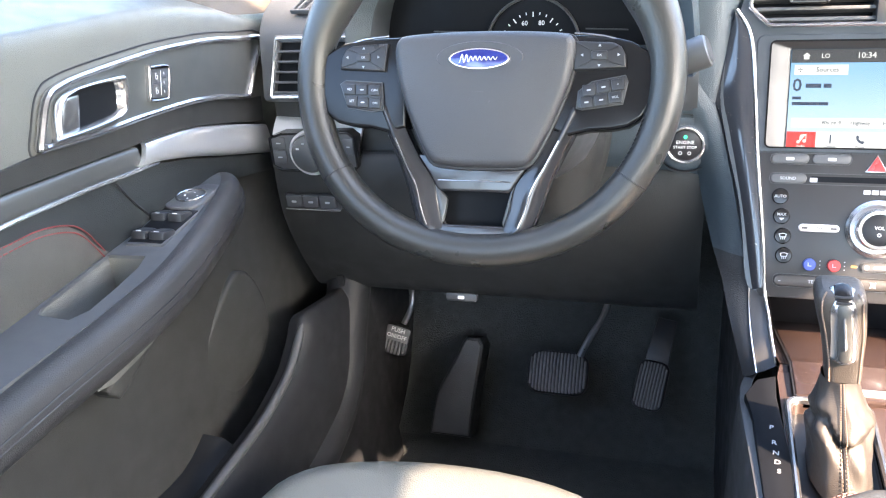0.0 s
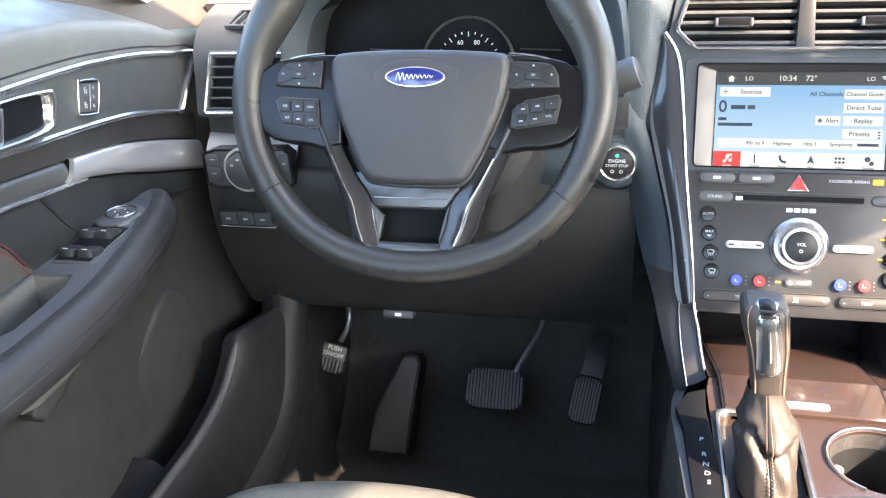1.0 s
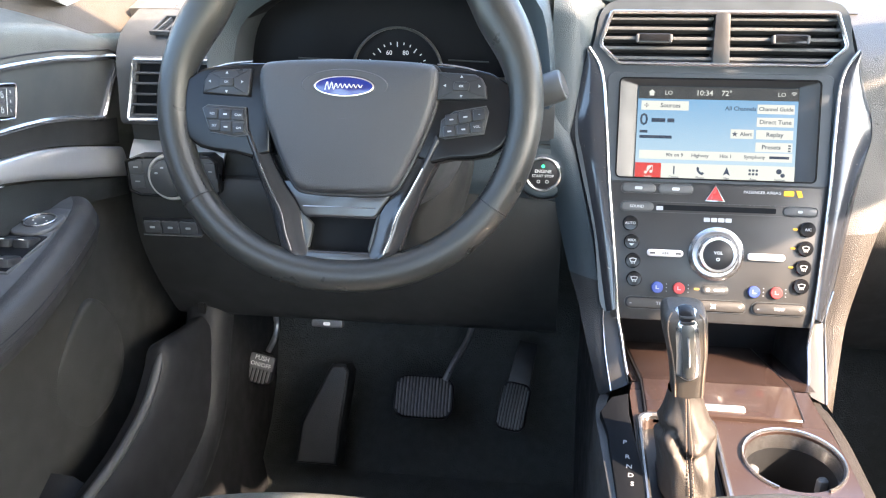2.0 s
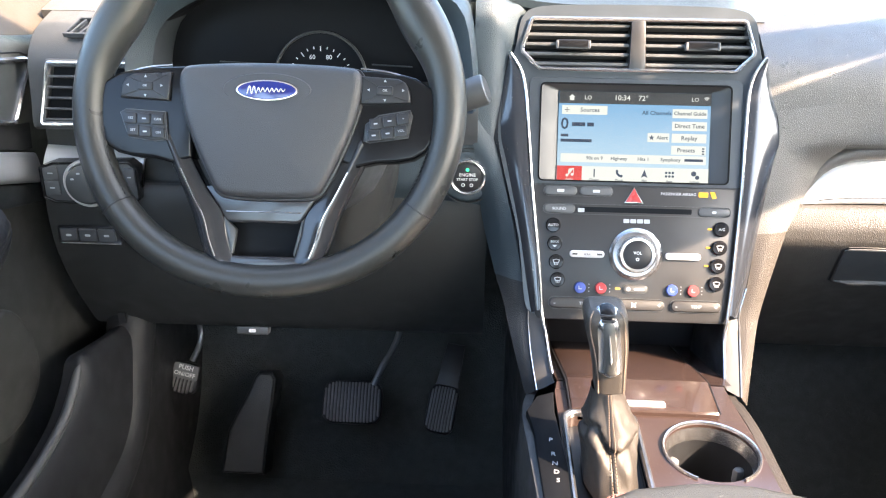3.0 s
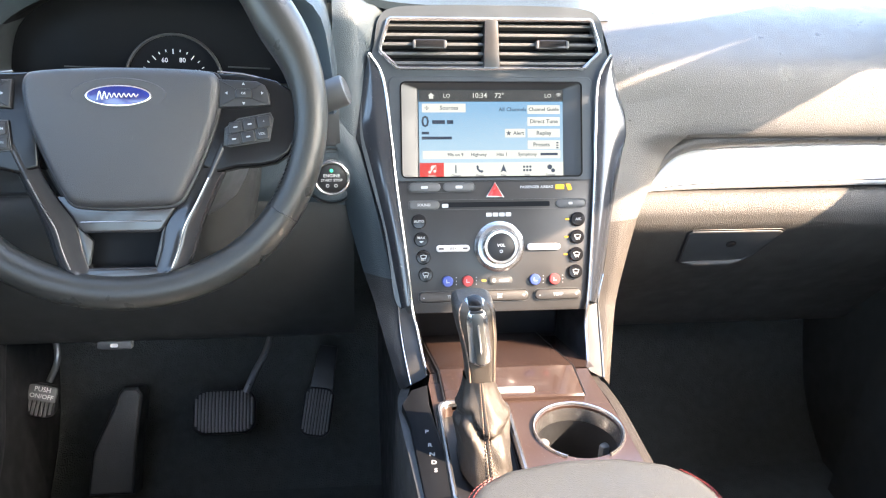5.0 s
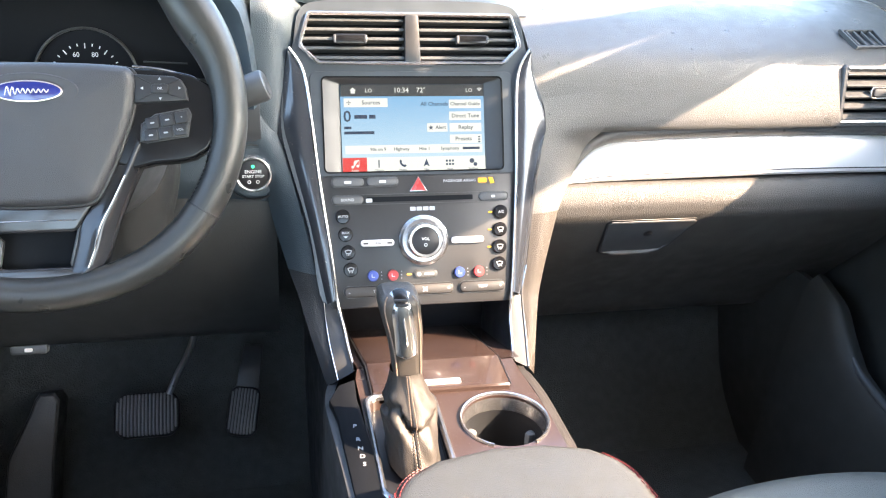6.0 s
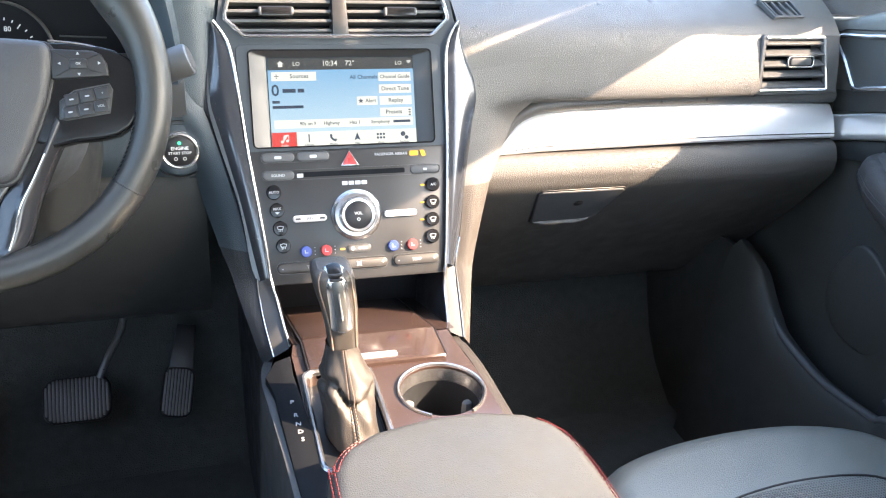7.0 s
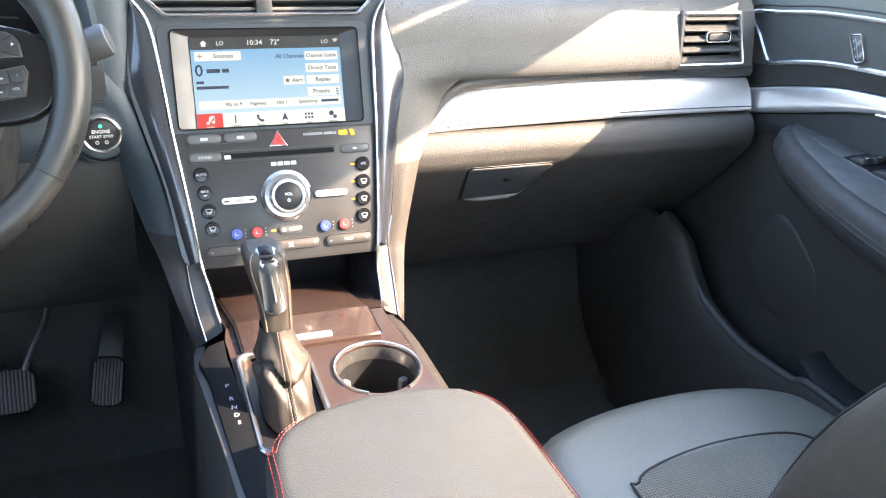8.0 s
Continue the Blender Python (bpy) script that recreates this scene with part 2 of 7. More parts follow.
def shrink(pts, d):
    """An outline moved inwards by d (it runs anticlockwise)."""
    n, out = len(pts), []
    for i in range(n):
        a, b, c = Vector(pts[i - 1][:2]), Vector(pts[i][:2]), Vector(pts[(i + 1) % n][:2])
        e, f = (b - a).normalized(), (c - b).normalized()
        m = Vector((-e.y - f.y, e.x + f.x))
        m = m.normalized() if m.length > 1e-6 else Vector((-e.y, e.x))
        s = max(0.5, m.dot(Vector((-e.y, e.x))))
        out.append((b.x + m.x * d / s, b.y + m.y * d / s))
    return out


def ccw(pts):
    area = sum(pts[i - 1][0] * pts[i][1] - pts[i][0] * pts[i - 1][1] for i in range(len(pts)))
    return list(pts) if area > 0 else list(reversed(pts))


def plate(bm, pts, z0, z1, M=Matrix(), bev=0.0, steps=2, crown=0.0):
    """A flat solid with a given outline; bev rounds its upper rim, crown lifts its middle."""
    pts = ccw([tuple(p[:2]) for p in pts])
    rings = [(pts, z0), (pts, z1 - bev)]
    if bev:
        for i in range(1, steps + 1):
            a = radians(90 * i / steps)
            rings.append((shrink(pts, bev * (1 - math.cos(a))), z1 - bev + bev * math.sin(a)))
    if crown:
        last = rings[-1][0]
        cx, cy = sum(p[0] for p in last) / len(last), sum(p[1] for p in last) / len(last)
        for f in (0.75, 0.5, 0.25, 0.08):
            rings.append(([(cx + (x - cx) * f, cy + (y - cy) * f) for x, y in last], z1 + crown * (1 - f * f)))
    rows = [[M @ Vector((x, y, z)) for x, y in r] for r, z in rings]
    skin(bm, rows, close_ring=True, caps=True)


def ring(bm, outer, inner, z0, z1, M=Matrix(), bev=0.0):
    """A flat frame between two outlines of as many points."""
    rows = [(outer, z0), (outer, z1 - bev), (shrink(outer, bev) if bev else outer, z1), (shrink(inner, -bev) if bev else inner, z1), (inner, z1 - bev), (inner, z0)]
    if not bev:
        rows = [(outer, z0), (outer, z1), (inner, z1), (inner, z0)]
    skin(bm, [[M @ Vector((x, y, z)) for x, y in r] for r, z in rows], close_rows=True, close_ring=True)


def lathe(bm, profile, M=Matrix(), seg=28):
    rows = [[M @ Vector((r * math.cos(2 * math.pi * i / seg), r * math.sin(2 * math.pi * i / seg), z)) for i in range(seg)] for r, z in profile]
    hollow = profile[-1][0] > 0.002
    skin(bm, rows, close_rows=hollow, close_ring=True, caps=not hollow)


def block(bm, w, d, h, M=Matrix(), bev=0.002):
    """A box with its foot at the origin of M and its upper and side edges rounded."""
    plate(bm, rrect(w, d, min(bev * 1.5, w / 2.1, d / 2.1), 2), 0, h, M, bev)


def words(body, size, M, mat, parent, name="lettering", align="CENTER"):
    c = bpy.data.curves.new(name, "FONT")
    c.offset = size * 0.012
    c.body, c.size, c.extrude, c.align_x, c.align_y, c.resolution_u = body, size, 0.0001, align, "CENTER", 2
    tmp = new(name, c)
    bpy.context.view_layer.update()
    me = bpy.data.meshes.new_from_object(tmp)
    bpy.data.objects.remove(tmp)
    bm = bmesh.new()
    bm.from_mesh(me)
    bpy.data.meshes.remove(me)
    bm.transform(M)
    return part(name, bm, mat, parent, smooth=False)


def mirrored(pts):
    return [(-p[0], *p[1:]) for p in pts]


def face_frame(origin, lean):
    """The frame of an upright panel that faces the rear and leans back: x to the right, y up along it, z out of it."""
    a = radians(lean)
    return Matrix(((1, 0, 0, origin[0]), (0, math.sin(a), -math.cos(a), origin[1]), (0, math.cos(a), math.sin(a), origin[2]), (0, 0, 0, 1)))


def at(M, x, y, z=0.0, turn=0.0):
    return M @ pose(x, y, z, 0, 0, turn)

# ---- the car's shell ----
def structure(name, bm, mat, label, category, smooth=False):
    return tagged(part(name, bm, mat, None, "", smooth), label, category, "", "structure")


# Ends of a made-up slit in the right pillar that throws the sun streak.
GAP = (V(0.700, -0.290, 1.119), V(0.700, -0.145, 1.020))


def build_shell():
    bm = bmesh.new()
    n = 40.0
    bm.faces.new([bm.verts.new(p) for p in ((-n, -n, -0.45), (n, -n, -0.45), (n, n, -0.45), (-n, n, -0.45))])
    structure("ground", bm, PALEGROUND, "ground under the parked car, made pale to light the cabin", "ground")
    bm = bmesh.new()
    plate(bm, [(-0.91, -2.2), (0.91, -2.2), (0.91, 0.30), (-0.91, 0.30)], -0.11, -0.06)
    structure("floor", bm, CARPET, "black carpeted footwell floor of the car", "floor")
    bm = bmesh.new()
    smooth_skin(bm, [[(x, 0.16, -0.06), (x, 0.27, 0.04), (x, 0.36, 0.28), (x, 0.48, 0.70)] for x in (-0.91, 0.0, 0.91)], 2, 3, 0.03, (0, 1, -0.3))
    structure("wall_firewall", bm, CARPET, "black carpeted bulkhead behind the pedals", "wall", True)
    bm = bmesh.new()
    smooth_skin(bm, [[(x, y - bow * x * x, z + dz) for x, dz in ((-0.685, -0.030), (-0.64, -0.012), (-0.45, 0.014), (-0.22, 0.026), (0, 0.03), (0.22, 0.026), (0.45, 0.014), (0.64, -0.012), (0.685, -0.030))] for y, z, bow in ((-2.15, 1.18, 0.0), (-1.2, 1.235, 0.0), (-0.60, 1.24, 0.0), (-0.292, 1.225, 0.04))], 2, 3, 0.04, (0, 0, 1))
    structure("ceiling", bm, HEADLINER, "pale grey fabric headliner under the car's roof", "ceiling", True)
    bm = bmesh.new()
    plate(bm, [(-0.82, -2.25), (0.82, -2.25), (0.82, -2.2), (-0.82, -2.2)], -0.05, 0.72)
    structure("wall_tailgate", bm, HARD, "dark plastic trim of the closed tailgate", "wall")
    for s, side in ((-1, "left"), (1, "right")):
        # outer skin of the side, up to the window sill
        bm = bmesh.new()
        smooth_skin(bm, [[(s * 0.84, 0.62, 0.70), (s * 0.90, 0.62, 0.45), (s * 0.90, 0.62, -0.1)], [(s * 0.84, 0.05, 0.715), (s * 0.92, 0.05, 0.45), (s * 0.92, 0.05, -0.1)],
                         [(s * 0.84, -0.5, 0.792), (s * 0.93, -0.5, 0.45), (s * 0.93, -0.5, -0.1)], [(s * 0.84, -2.25, 0.82), (s * 0.93, -2.25, 0.45), (s * 0.93, -2.25, -0.1)]], 4, 3, 0.02, (s, 0, 0))
        structure("wall_" + side, bm, BODY, "painted outer body side below the windows", "body side", True)
        bm = bmesh.new()
        # edges are drawn to cast the sun's shadows on dash, stack and seat
        lower = [(0.665, -0.950, 1.216), (0.670, -0.880, 1.200), (0.676, -0.780, 1.152), (0.681, -0.690, 1.120), (0.686, -0.620, 1.040), (0.692, -0.545, 1.014), (0.705, -0.425, 1.026), (0.721, -0.345, 1.000), (0.742, -0.218, 0.946), (0.752, -0.149, 0.919), (0.758, -0.108, 0.903), (0.762, -0.085, 0.866), (0.766, -0.060, 0.826), (0.775, -0.020, 0.770), (0.795, 0.080, 0.730), (0.800, 0.260, 0.720)]
        upper = [(0.655, -0.640, 1.238), (0.656, -0.600, 1.238), (0.657, -0.560, 1.237), (0.658, -0.520, 1.235), (0.660, -0.470, 1.228), (0.665, -0.420, 1.220), (0.677, -0.330, 1.208), (0.690, -0.230, 1.185), (0.708, -0.120, 1.085), (0.722, -0.020, 1.010), (0.726, 0.010, 0.990), (0.731, 0.045, 0.970), (0.736, 0.080, 0.955), (0.752, 0.180, 0.895), (0.772, 0.360, 0.800), (0.795, 0.560, 0.715)]
        rows = [[V(s * x, y, z), V(s * (0.5 * (x + u) - 0.012), 0.5 * (y + v), 0.5 * (z + w)), V(s * u, v, w)] for (x, y, z), (u, v, w) in zip(lower, upper)]
        if s < 0:
            smooth_skin(bm, rows, 4, 3, 0.03, (s, 0, 0.3))
        else:
            # made-up slit between two sheets of the pillar, to throw a thread of sun
            first, last = GAP
            across = (last - first).cross(SUN).normalized()
            rows_below, rows_above = [], []
            for a, b, c in rows:
                wide = 0.0076 - 0.0052 * min(1, max(0, (b.y - first.y) / (last.y - first.y))) if first.y - 0.03 < b.y < last.y + 0.02 else 0.0
                f = min(0.92, max(0.08, (first - a).dot(across) / (c - a).dot(across)))
                g = 0.5 * wide / abs((c - a).dot(across))
                on = lambda q: a + (c - a) * q + (b - 0.5 * (a + c)) * (4 * q * (1 - q))
                rows_below.append([on(k * (f - g)) for k in (0, 0.5, 1)])
                rows_above.append([on(f + g + k * (1 - f - g)) for k in (0, 0.5, 1)])
            smooth_skin(bm, rows_above, 4, 3, 0.006, (s, 0, 0.3))
            bm2 = bmesh.new()
            smooth_skin(bm2, rows_below, 4, 3, 0.006, (s, 0, 0.3))
            structure("pillar_slit_" + side, bm2, HEADLINER, "lower sheet of the pillar, split off to make a sun slit", "trim", True)
        structure("pillar_front_" + side, bm, HEADLINER, "pale grey trimmed windscreen pillar", "pillar", True)
        bm = bmesh.new()
        smooth_skin(bm, [[(s * 0.838, -0.105, 0.778), (s * 0.806, -0.060, 0.744), (s * 0.768, 0.020, 0.712), (s * 0.742, 0.085, 0.700)], [(s * 0.850, 0.02, 0.830), (s * 0.825, 0.07, 0.790), (s * 0.785, 0.12, 0.755), (s * 0.735, 0.15, 0.735)],
                         [(s * 0.850, 0.18, 0.880), (s * 0.825, 0.22, 0.840), (s * 0.785, 0.25, 0.790), (s * 0.720, 0.24, 0.748)]], 4, 4, 0.008, (s, 0.4, 0))
        structure("pillar_foot_" + side, bm, BEIGESHADE, "beige foot of the windscreen pillar, darkened for shade", "pillar", True)
        for nm, a, b, w, lab in (("pillar_middle_" + side, (s * 0.67, -1.30, 1.19), (s * 0.82, -1.16, 0.79), 0.08, "grey trimmed pillar between the side windows"),
                                 ("pillar_rear_" + side, (s * 0.67, -2.1, 1.17), (s * 0.82, -2.2, 0.78), 0.09, "grey trimmed rear roof pillar"),
                                 ("trim_roof_" + side, (s * 0.675, -2.1, 1.18), (s * 0.670, -0.92, 1.228), 0.030, "grey trim along the roof's edge")):
            bm = bmesh.new()
            tube(bm, [Vector(a).lerp(Vector(b), i / 6) for i in range(7)], w * 0.5, 10, up=(s, 0, 0.2))
            structure(nm, bm, HEADLINER, lab, "pillar", True)
    bm = bmesh.new()
    tube(bm, [(x, -0.309 - 0.04 * x * x, 1.258 - 0.05 * x * x) for x in (-0.66, -0.5, -0.35, -0.18, 0, 0.18, 0.35, 0.5, 0.66)], 0.022, 10)
    structure("trim_windscreen", bm, HEADLINER, "grey trim along the top of the windscreen", "trim", True)


# ---- dashboard ----
MS = face_frame((0, 0, 0.61), 22.5)
INSERT = [(0.1510, 0.0940), (0.1625, 0.0520), (0.1680, 0.0040), (0.1600, -0.0300), (0.1430, -0.1100), (0.1320, -0.1750), (0.1240, -0.2120)]
FOOT = (((0.1095, -0.072, 0.424), (0.1250, -0.074, 0.418)), ((0.1080, -0.085, 0.407), (0.1240, -0.087, 0.402)), ((0.1030, -0.115, 0.385), (0.1210, -0.117, 0.380)), ((0.0955, -0.155, 0.367), (0.1150, -0.157, 0.357)))


def sway(y):
    """The stack's legs drift a little towards the passenger on their way down."""
    return 0.007 * min(1.0, max(0.0, (0.05 - y) / 0.2))


def insert_edge(s):
    """Outer edge of the gloss insert and of its foot, from the vent down to the console."""
    return [MS @ V(s * x + sway(y), y, -0.005) for x, y in INSERT[1:6]] + [V(s * q[0] + 0.007, q[1], q[2]) for _, q in FOOT]


def right_profile(x):
    """The dash's section at x: from the windscreen down to the lip over the metal strip."""
    return [(x, 0.66, 0.690), (x, 0.42, 0.735), (x, 0.22, 0.742), (x, 0.12, 0.732), (x, 0.060, 0.706), (x, 0.032, 0.682), (x, 0.018, 0.640), (x, 0.010, 0.606), (x, 0.016, 0.600), (x, 0.040, 0.598)]


def build_dashboard():
    dash = shell("dashboard", "charcoal grained dashboard with a bright metal strip", "dashboard", (0, 0.15, 0.30))
    # passenger's side
    bm = bmesh.new()
    smooth_skin(bm, [right_profile(x) for x in (0.150, 0.20, 0.34, 0.50, 0.57, 0.594)], 3, 4, 0.012, (0, 1, -0.6))
    smooth_skin(bm, [right_profile(x)[:6] + [(x, 0.0310, 0.680)] for x in (0.594, 0.64, 0.724)], 3, 4, 0.012, (0, 1, -0.6))
    smooth_skin(bm, [[(x, 0.0105, 0.6065), (x, 0.0100, 0.603), (x, 0.016, 0.600), (x, 0.040, 0.598)] for x in (0.594, 0.65, 0.724)], 3, 2, 0.004, (0, 1, 0))
    smooth_skin(bm, [[(x0 + (0.724 - x0) * f, y, z) for y, z, x0 in ((0.0315, 0.681, 0.690), (0.024, 0.660, 0.697), (0.0180, 0.640, 0.701), (0.0105, 0.606, 0.708))] for f in (0, 0.5, 1)], 3, 3, 0.012, (0, 1, 0))
    part("upper_pad", bm, PAD, dash, "grey grained soft upper pad")
    # recess behind the strip, coloured dark for the shadow under the lip
    bm = bmesh.new()
    smooth_skin(bm, [[(x, 0.040, 0.600), (x, 0.036, 0.588), (x, 0.030, 0.545), (x, 0.030, 0.535)] for x in (0.16, 0.40, 0.736)], 2, 2, 0.01, (0, 1, 0))
    part("strip_recess", bm, SILL, dash)
    bm = bmesh.new()
    ends = [(0.205, 0.530, 0.533), (0.213, 0.530, 0.551), (0.228, 0.530, 0.562), (0.250, 0.531, 0.573), (0.29, 0.532, 0.579), (0.36, 0.533, 0.582), (0.50, 0.535, 0.584), (0.64, 0.535, 0.583), (0.736, 0.534, 0.579)]
    smooth_skin(bm, [[(x, 0.010, lo), (x, 0.001, lo + 0.10 * (hi - lo)), (x, 0.013, lo + 0.66 * (hi - lo)), (x, 0.027, hi)] for x, lo, hi in ends], 3, 3, 0.006, (0, 1, 0))
    part("metal_strip", bm, ALU, dash, "bright brushed aluminium strip")
    bm = bmesh.new()
    tube(bm, curve([V(x, 0.0019, lo + 0.19 * (hi - lo)) for x, lo, hi in ends[2:]], 4), 0.0008, 6)
    part("strip_groove", bm, BLACK, dash)
    bm = bmesh.new()
    tube(bm, curve([V(0.738, 0.0320, 0.5925), V(0.60, 0.0320, 0.5940), V(0.42, 0.0320, 0.5935), V(0.29, 0.0310, 0.5895), V(0.252, 0.0280, 0.5815), V(0.232, 0.0240, 0.5690), V(0.214, 0.0160, 0.5470), V(0.203, 0.0110, 0.5290), V(0.197, 0.0120, 0.5050)], 5), [0.0115] * 16 + [0.0112, 0.0108, 0.0104, 0.0100, 0.0096, 0.0092, 0.0088, 0.0084, 0.0080, 0.0074, 0.0070, 0.0066, 0.0062, 0.0058, 0.0054] + [0.0050] * 10, 14)
    part("pad_lip", bm, PAD, dash)
    bm = bmesh.new()
    low = lambda x: [(x, 0.030, 0.534), (x, 0.006, 0.531), (x, -0.006, 0.525), (x, -0.0138, 0.511), (x, -0.0152, 0.498), (x, -0.0110, 0.4810), (x, 0.0160, 0.4440), (x, 0.0430, 0.408), (x, 0.084, 0.362), (x, 0.144, 0.295), (x, 0.204, 0.218), (x, 0.24, 0.20), (x, 0.33, 0.19)]
    smooth_skin(bm, [low(x) for x in (0.165, 0.30, 0.50, 0.66, 0.738)], 3, 4, 0.01, (0, 1, 0))
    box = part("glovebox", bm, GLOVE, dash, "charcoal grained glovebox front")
    G = face_frame((0, 0.0160, 0.4440), -35)
    bm = bmesh.new()
    grip = [(0.271, 0.0440), (0.392, 0.0440), (0.397, 0.0400), (0.378, -0.030), (0.367, -0.0410), (0.283, -0.0410), (0.2775, -0.036), (0.2665, 0.039)]
    plate(bm, shrink(ccw(grip), -0.0026), -0.010, 0.0014, G, 0.0005)
    hd = part("handle_gap", bm, BLACK, box)
    bm = bmesh.new()
    plate(bm, shrink(ccw(grip), 0.0006), -0.010, 0.0032, G, 0.0022, 4)
    part("glovebox_handle", bm, SMOOTH, box, "dark moulded latch handle")
    bm = bmesh.new()
    tube(bm, [G @ V(0.282, -0.0365, 0.002), G @ V(0.298, -0.0370, 0.0035), G @ V(0.348, -0.0370, 0.0035), G @ V(0.368, -0.0330, 0.002), G @ V(0.381, -0.0100, 0.001)], [0.002, 0.0045, 0.0045, 0.003, 0.001], 8)
    part("handle_lip", bm, SMOOTH, box)
    bm = bmesh.new()
    lathe(bm, [(0.007, 0.0), (0.007, 0.0035), (0.0055, 0.0045), (0.001, 0.0045)], at(G, 0.335, 0.012), 18)
    part("lock_cylinder", bm, BLACK, box)
    # outer vent of each side
    for s in (-1, 1):
        side_vent(dash, s)
        demister(dash, s)
    # flanks that carry the pad down beside the centre stack
    for s, outer in ((1, [(0.262, 0.0190, 0.648), (0.252, 0.0085, 0.606), (0.226, 0.012, 0.574), (0.185, -0.030, 0.508), (0.165, -0.058, 0.447), (0.156, -0.073, 0.418), (0.151, -0.086, 0.402), (0.142, -0.116, 0.378), (0.131, -0.155, 0.345)]),
                     (-1, [(0.190, 0.012, 0.650), (0.190, -0.002, 0.611), (0.186, -0.004, 0.580), (0.176, -0.006, 0.506), (0.158, -0.040, 0.446), (0.147, -0.060, 0.418), (0.142, -0.075, 0.402), (0.133, -0.108, 0.378), (0.120, -0.150, 0.345)])):
        inner = [(s * q.x, q.y, q.z) for q in insert_edge(s)]
        bulge = (0, 0.001, 0.003, 0.004, 0.003, 0.002, 0.002, 0.002, 0.001)
        mid = [(0.5 * (p[0] + q[0]), 0.5 * (p[1] + q[1]) - h, 0.5 * (p[2] + q[2]) + 0.3 * h) for p, q, h in zip(inner, outer, bulge)]
        back = [(x + 0.002, y + 0.09, z) for x, y, z in outer]
        rows = [inner, mid, outer] if s > 0 else [mirrored(r) for r in (inner, mid, outer)]
        rear = back if s > 0 else mirrored(back)
        # Lower halves are darker; the right's colour is lowered against the sun on it.
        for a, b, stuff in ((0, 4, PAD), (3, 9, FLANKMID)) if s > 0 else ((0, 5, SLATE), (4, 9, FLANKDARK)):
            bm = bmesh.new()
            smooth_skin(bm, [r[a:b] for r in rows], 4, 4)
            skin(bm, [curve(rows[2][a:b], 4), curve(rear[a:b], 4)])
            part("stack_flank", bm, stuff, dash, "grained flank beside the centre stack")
    # driver's side: face with start button, cluster hood, switch panel, knee panel
    bm = bmesh.new()
    up = lambda x: [(x, 0.66, 0.690), (x, 0.42, 0.735), (x, 0.25, 0.745), (x, 0.16, 0.740), (x, 0.10, 0.728)]
    smooth_skin(bm, [up(x) for x in (-0.740, -0.55, -0.35, -0.18, -0.05, 0.06, 0.16)], 3, 3, 0.012, (0, 0.3, -1))
    part("upper_pad", bm, PAD, dash, "grey grained soft upper pad")
    bm = bmesh.new()
    smooth_skin(bm, [[(x, 0.11, 0.730), (x, 0.050, 0.712), (x, 0.022, 0.685), (x, 0.012, 0.640), (x, 0.006, 0.604), (x, 0.030, 0.596)] for x in (-0.726, -0.69, -0.63, -0.605)], 3, 4, 0.012, (0, 1, 0))
    part("vent_surround", bm, HARD, dash)
    bm = bmesh.new()
    smooth_skin(bm, [[(x, 0.030, 0.600), (x, 0.026, 0.535), (x, 0.006, 0.530), (x, -0.004, 0.500), (x, 0.000, 0.440), (x, 0.022, 0.380), (x, 0.045, 0.335), (x, 0.075, 0.290), (x, 0.12, 0.285), (x, 0.30, 0.29)] for x in (-0.726, -0.66, -0.55, -0.40, -0.28, -0.17)], 3, 4, 0.01, (0, 1, 0))
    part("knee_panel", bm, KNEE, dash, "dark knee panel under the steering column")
    bm = bmesh.new()
    smooth_skin(bm, [[(x, 0.008, lo), (x, -0.002, lo + 0.005), (x, 0.012, lo + 0.028), (x, 0.028, lo + 0.042)] for x, lo in ((-0.726, 0.532), (-0.68, 0.530), (-0.60, 0.528))], 3, 3, 0.006, (0, 1, 0))
    part("metal_strip", bm, ALU, dash, "bright brushed aluminium strip")
    # face that carries the start button
    bm = bmesh.new()
    face = lambda x, lo, d=0.0: [(x, 0.13 + d, 0.778 - d), (x, 0.060 + d, 0.770 - d), (x, 0.034 + d, 0.748), (x, 0.022 + d, 0.700), (x, 0.004 + d, 0.62), (x, -0.004 + d, 0.56), (x, -0.002 + d, lo + 0.03), (x, 0.012 + d, lo + 0.008), (x, 0.05 + d, lo)]
    low_face = lambda x, lo: [(x, 0.06, 0.650), (x, 0.016, 0.652), (x, 0.008, 0.640), (x, 0.004, 0.62), (x, -0.004, 0.56), (x, -0.002, lo + 0.03), (x, 0.012, lo + 0.008), (x, 0.05, lo)]
    smooth_skin(bm, [low_face(-0.300, 0.506), low_face(-0.25, 0.505), low_face(-0.20, 0.500), low_face(-0.178, 0.497)], 3, 4, 0.012, (0, 1, 0))
    part("driver_face", bm, SLATE, dash, "slate grey face panel beside the steering column")
    bm = bmesh.new()
    smooth_skin(bm, [face(-0.190, 0.498), face(-0.176, 0.495), face(-0.162, 0.49, 0.004), face(-0.145, 0.49, 0.022), face(-0.12, 0.49, 0.05)], 3, 4, 0.012, (0, 1, 0))
    part("driver_face", bm, SLATE, dash, "slate grey face panel beside the steering column")
    bm = bmesh.new()
    smooth_skin(bm, [[(x, 0.50, 0.770), (x, 0.32, 0.800 - d), (x, 0.20, 0.797 - d), (x, 0.115, 0.782 - d), (x, 0.055 + e, 0.766 - d)] for x, d, e in ((-0.196, 0.004, 0.0), (-0.160, 0.004, 0.004), (-0.120, 0.012, 0.008), (-0.06, 0.016, 0.010), (0.0, 0.016, 0.010), (0.06, 0.017, 0.010), (0.105, 0.020, 0.012), (0.130, 0.030, 0.016), (0.150, 0.048, 0.030))], 4, 3, 0.010, (0, 0.3, -1))
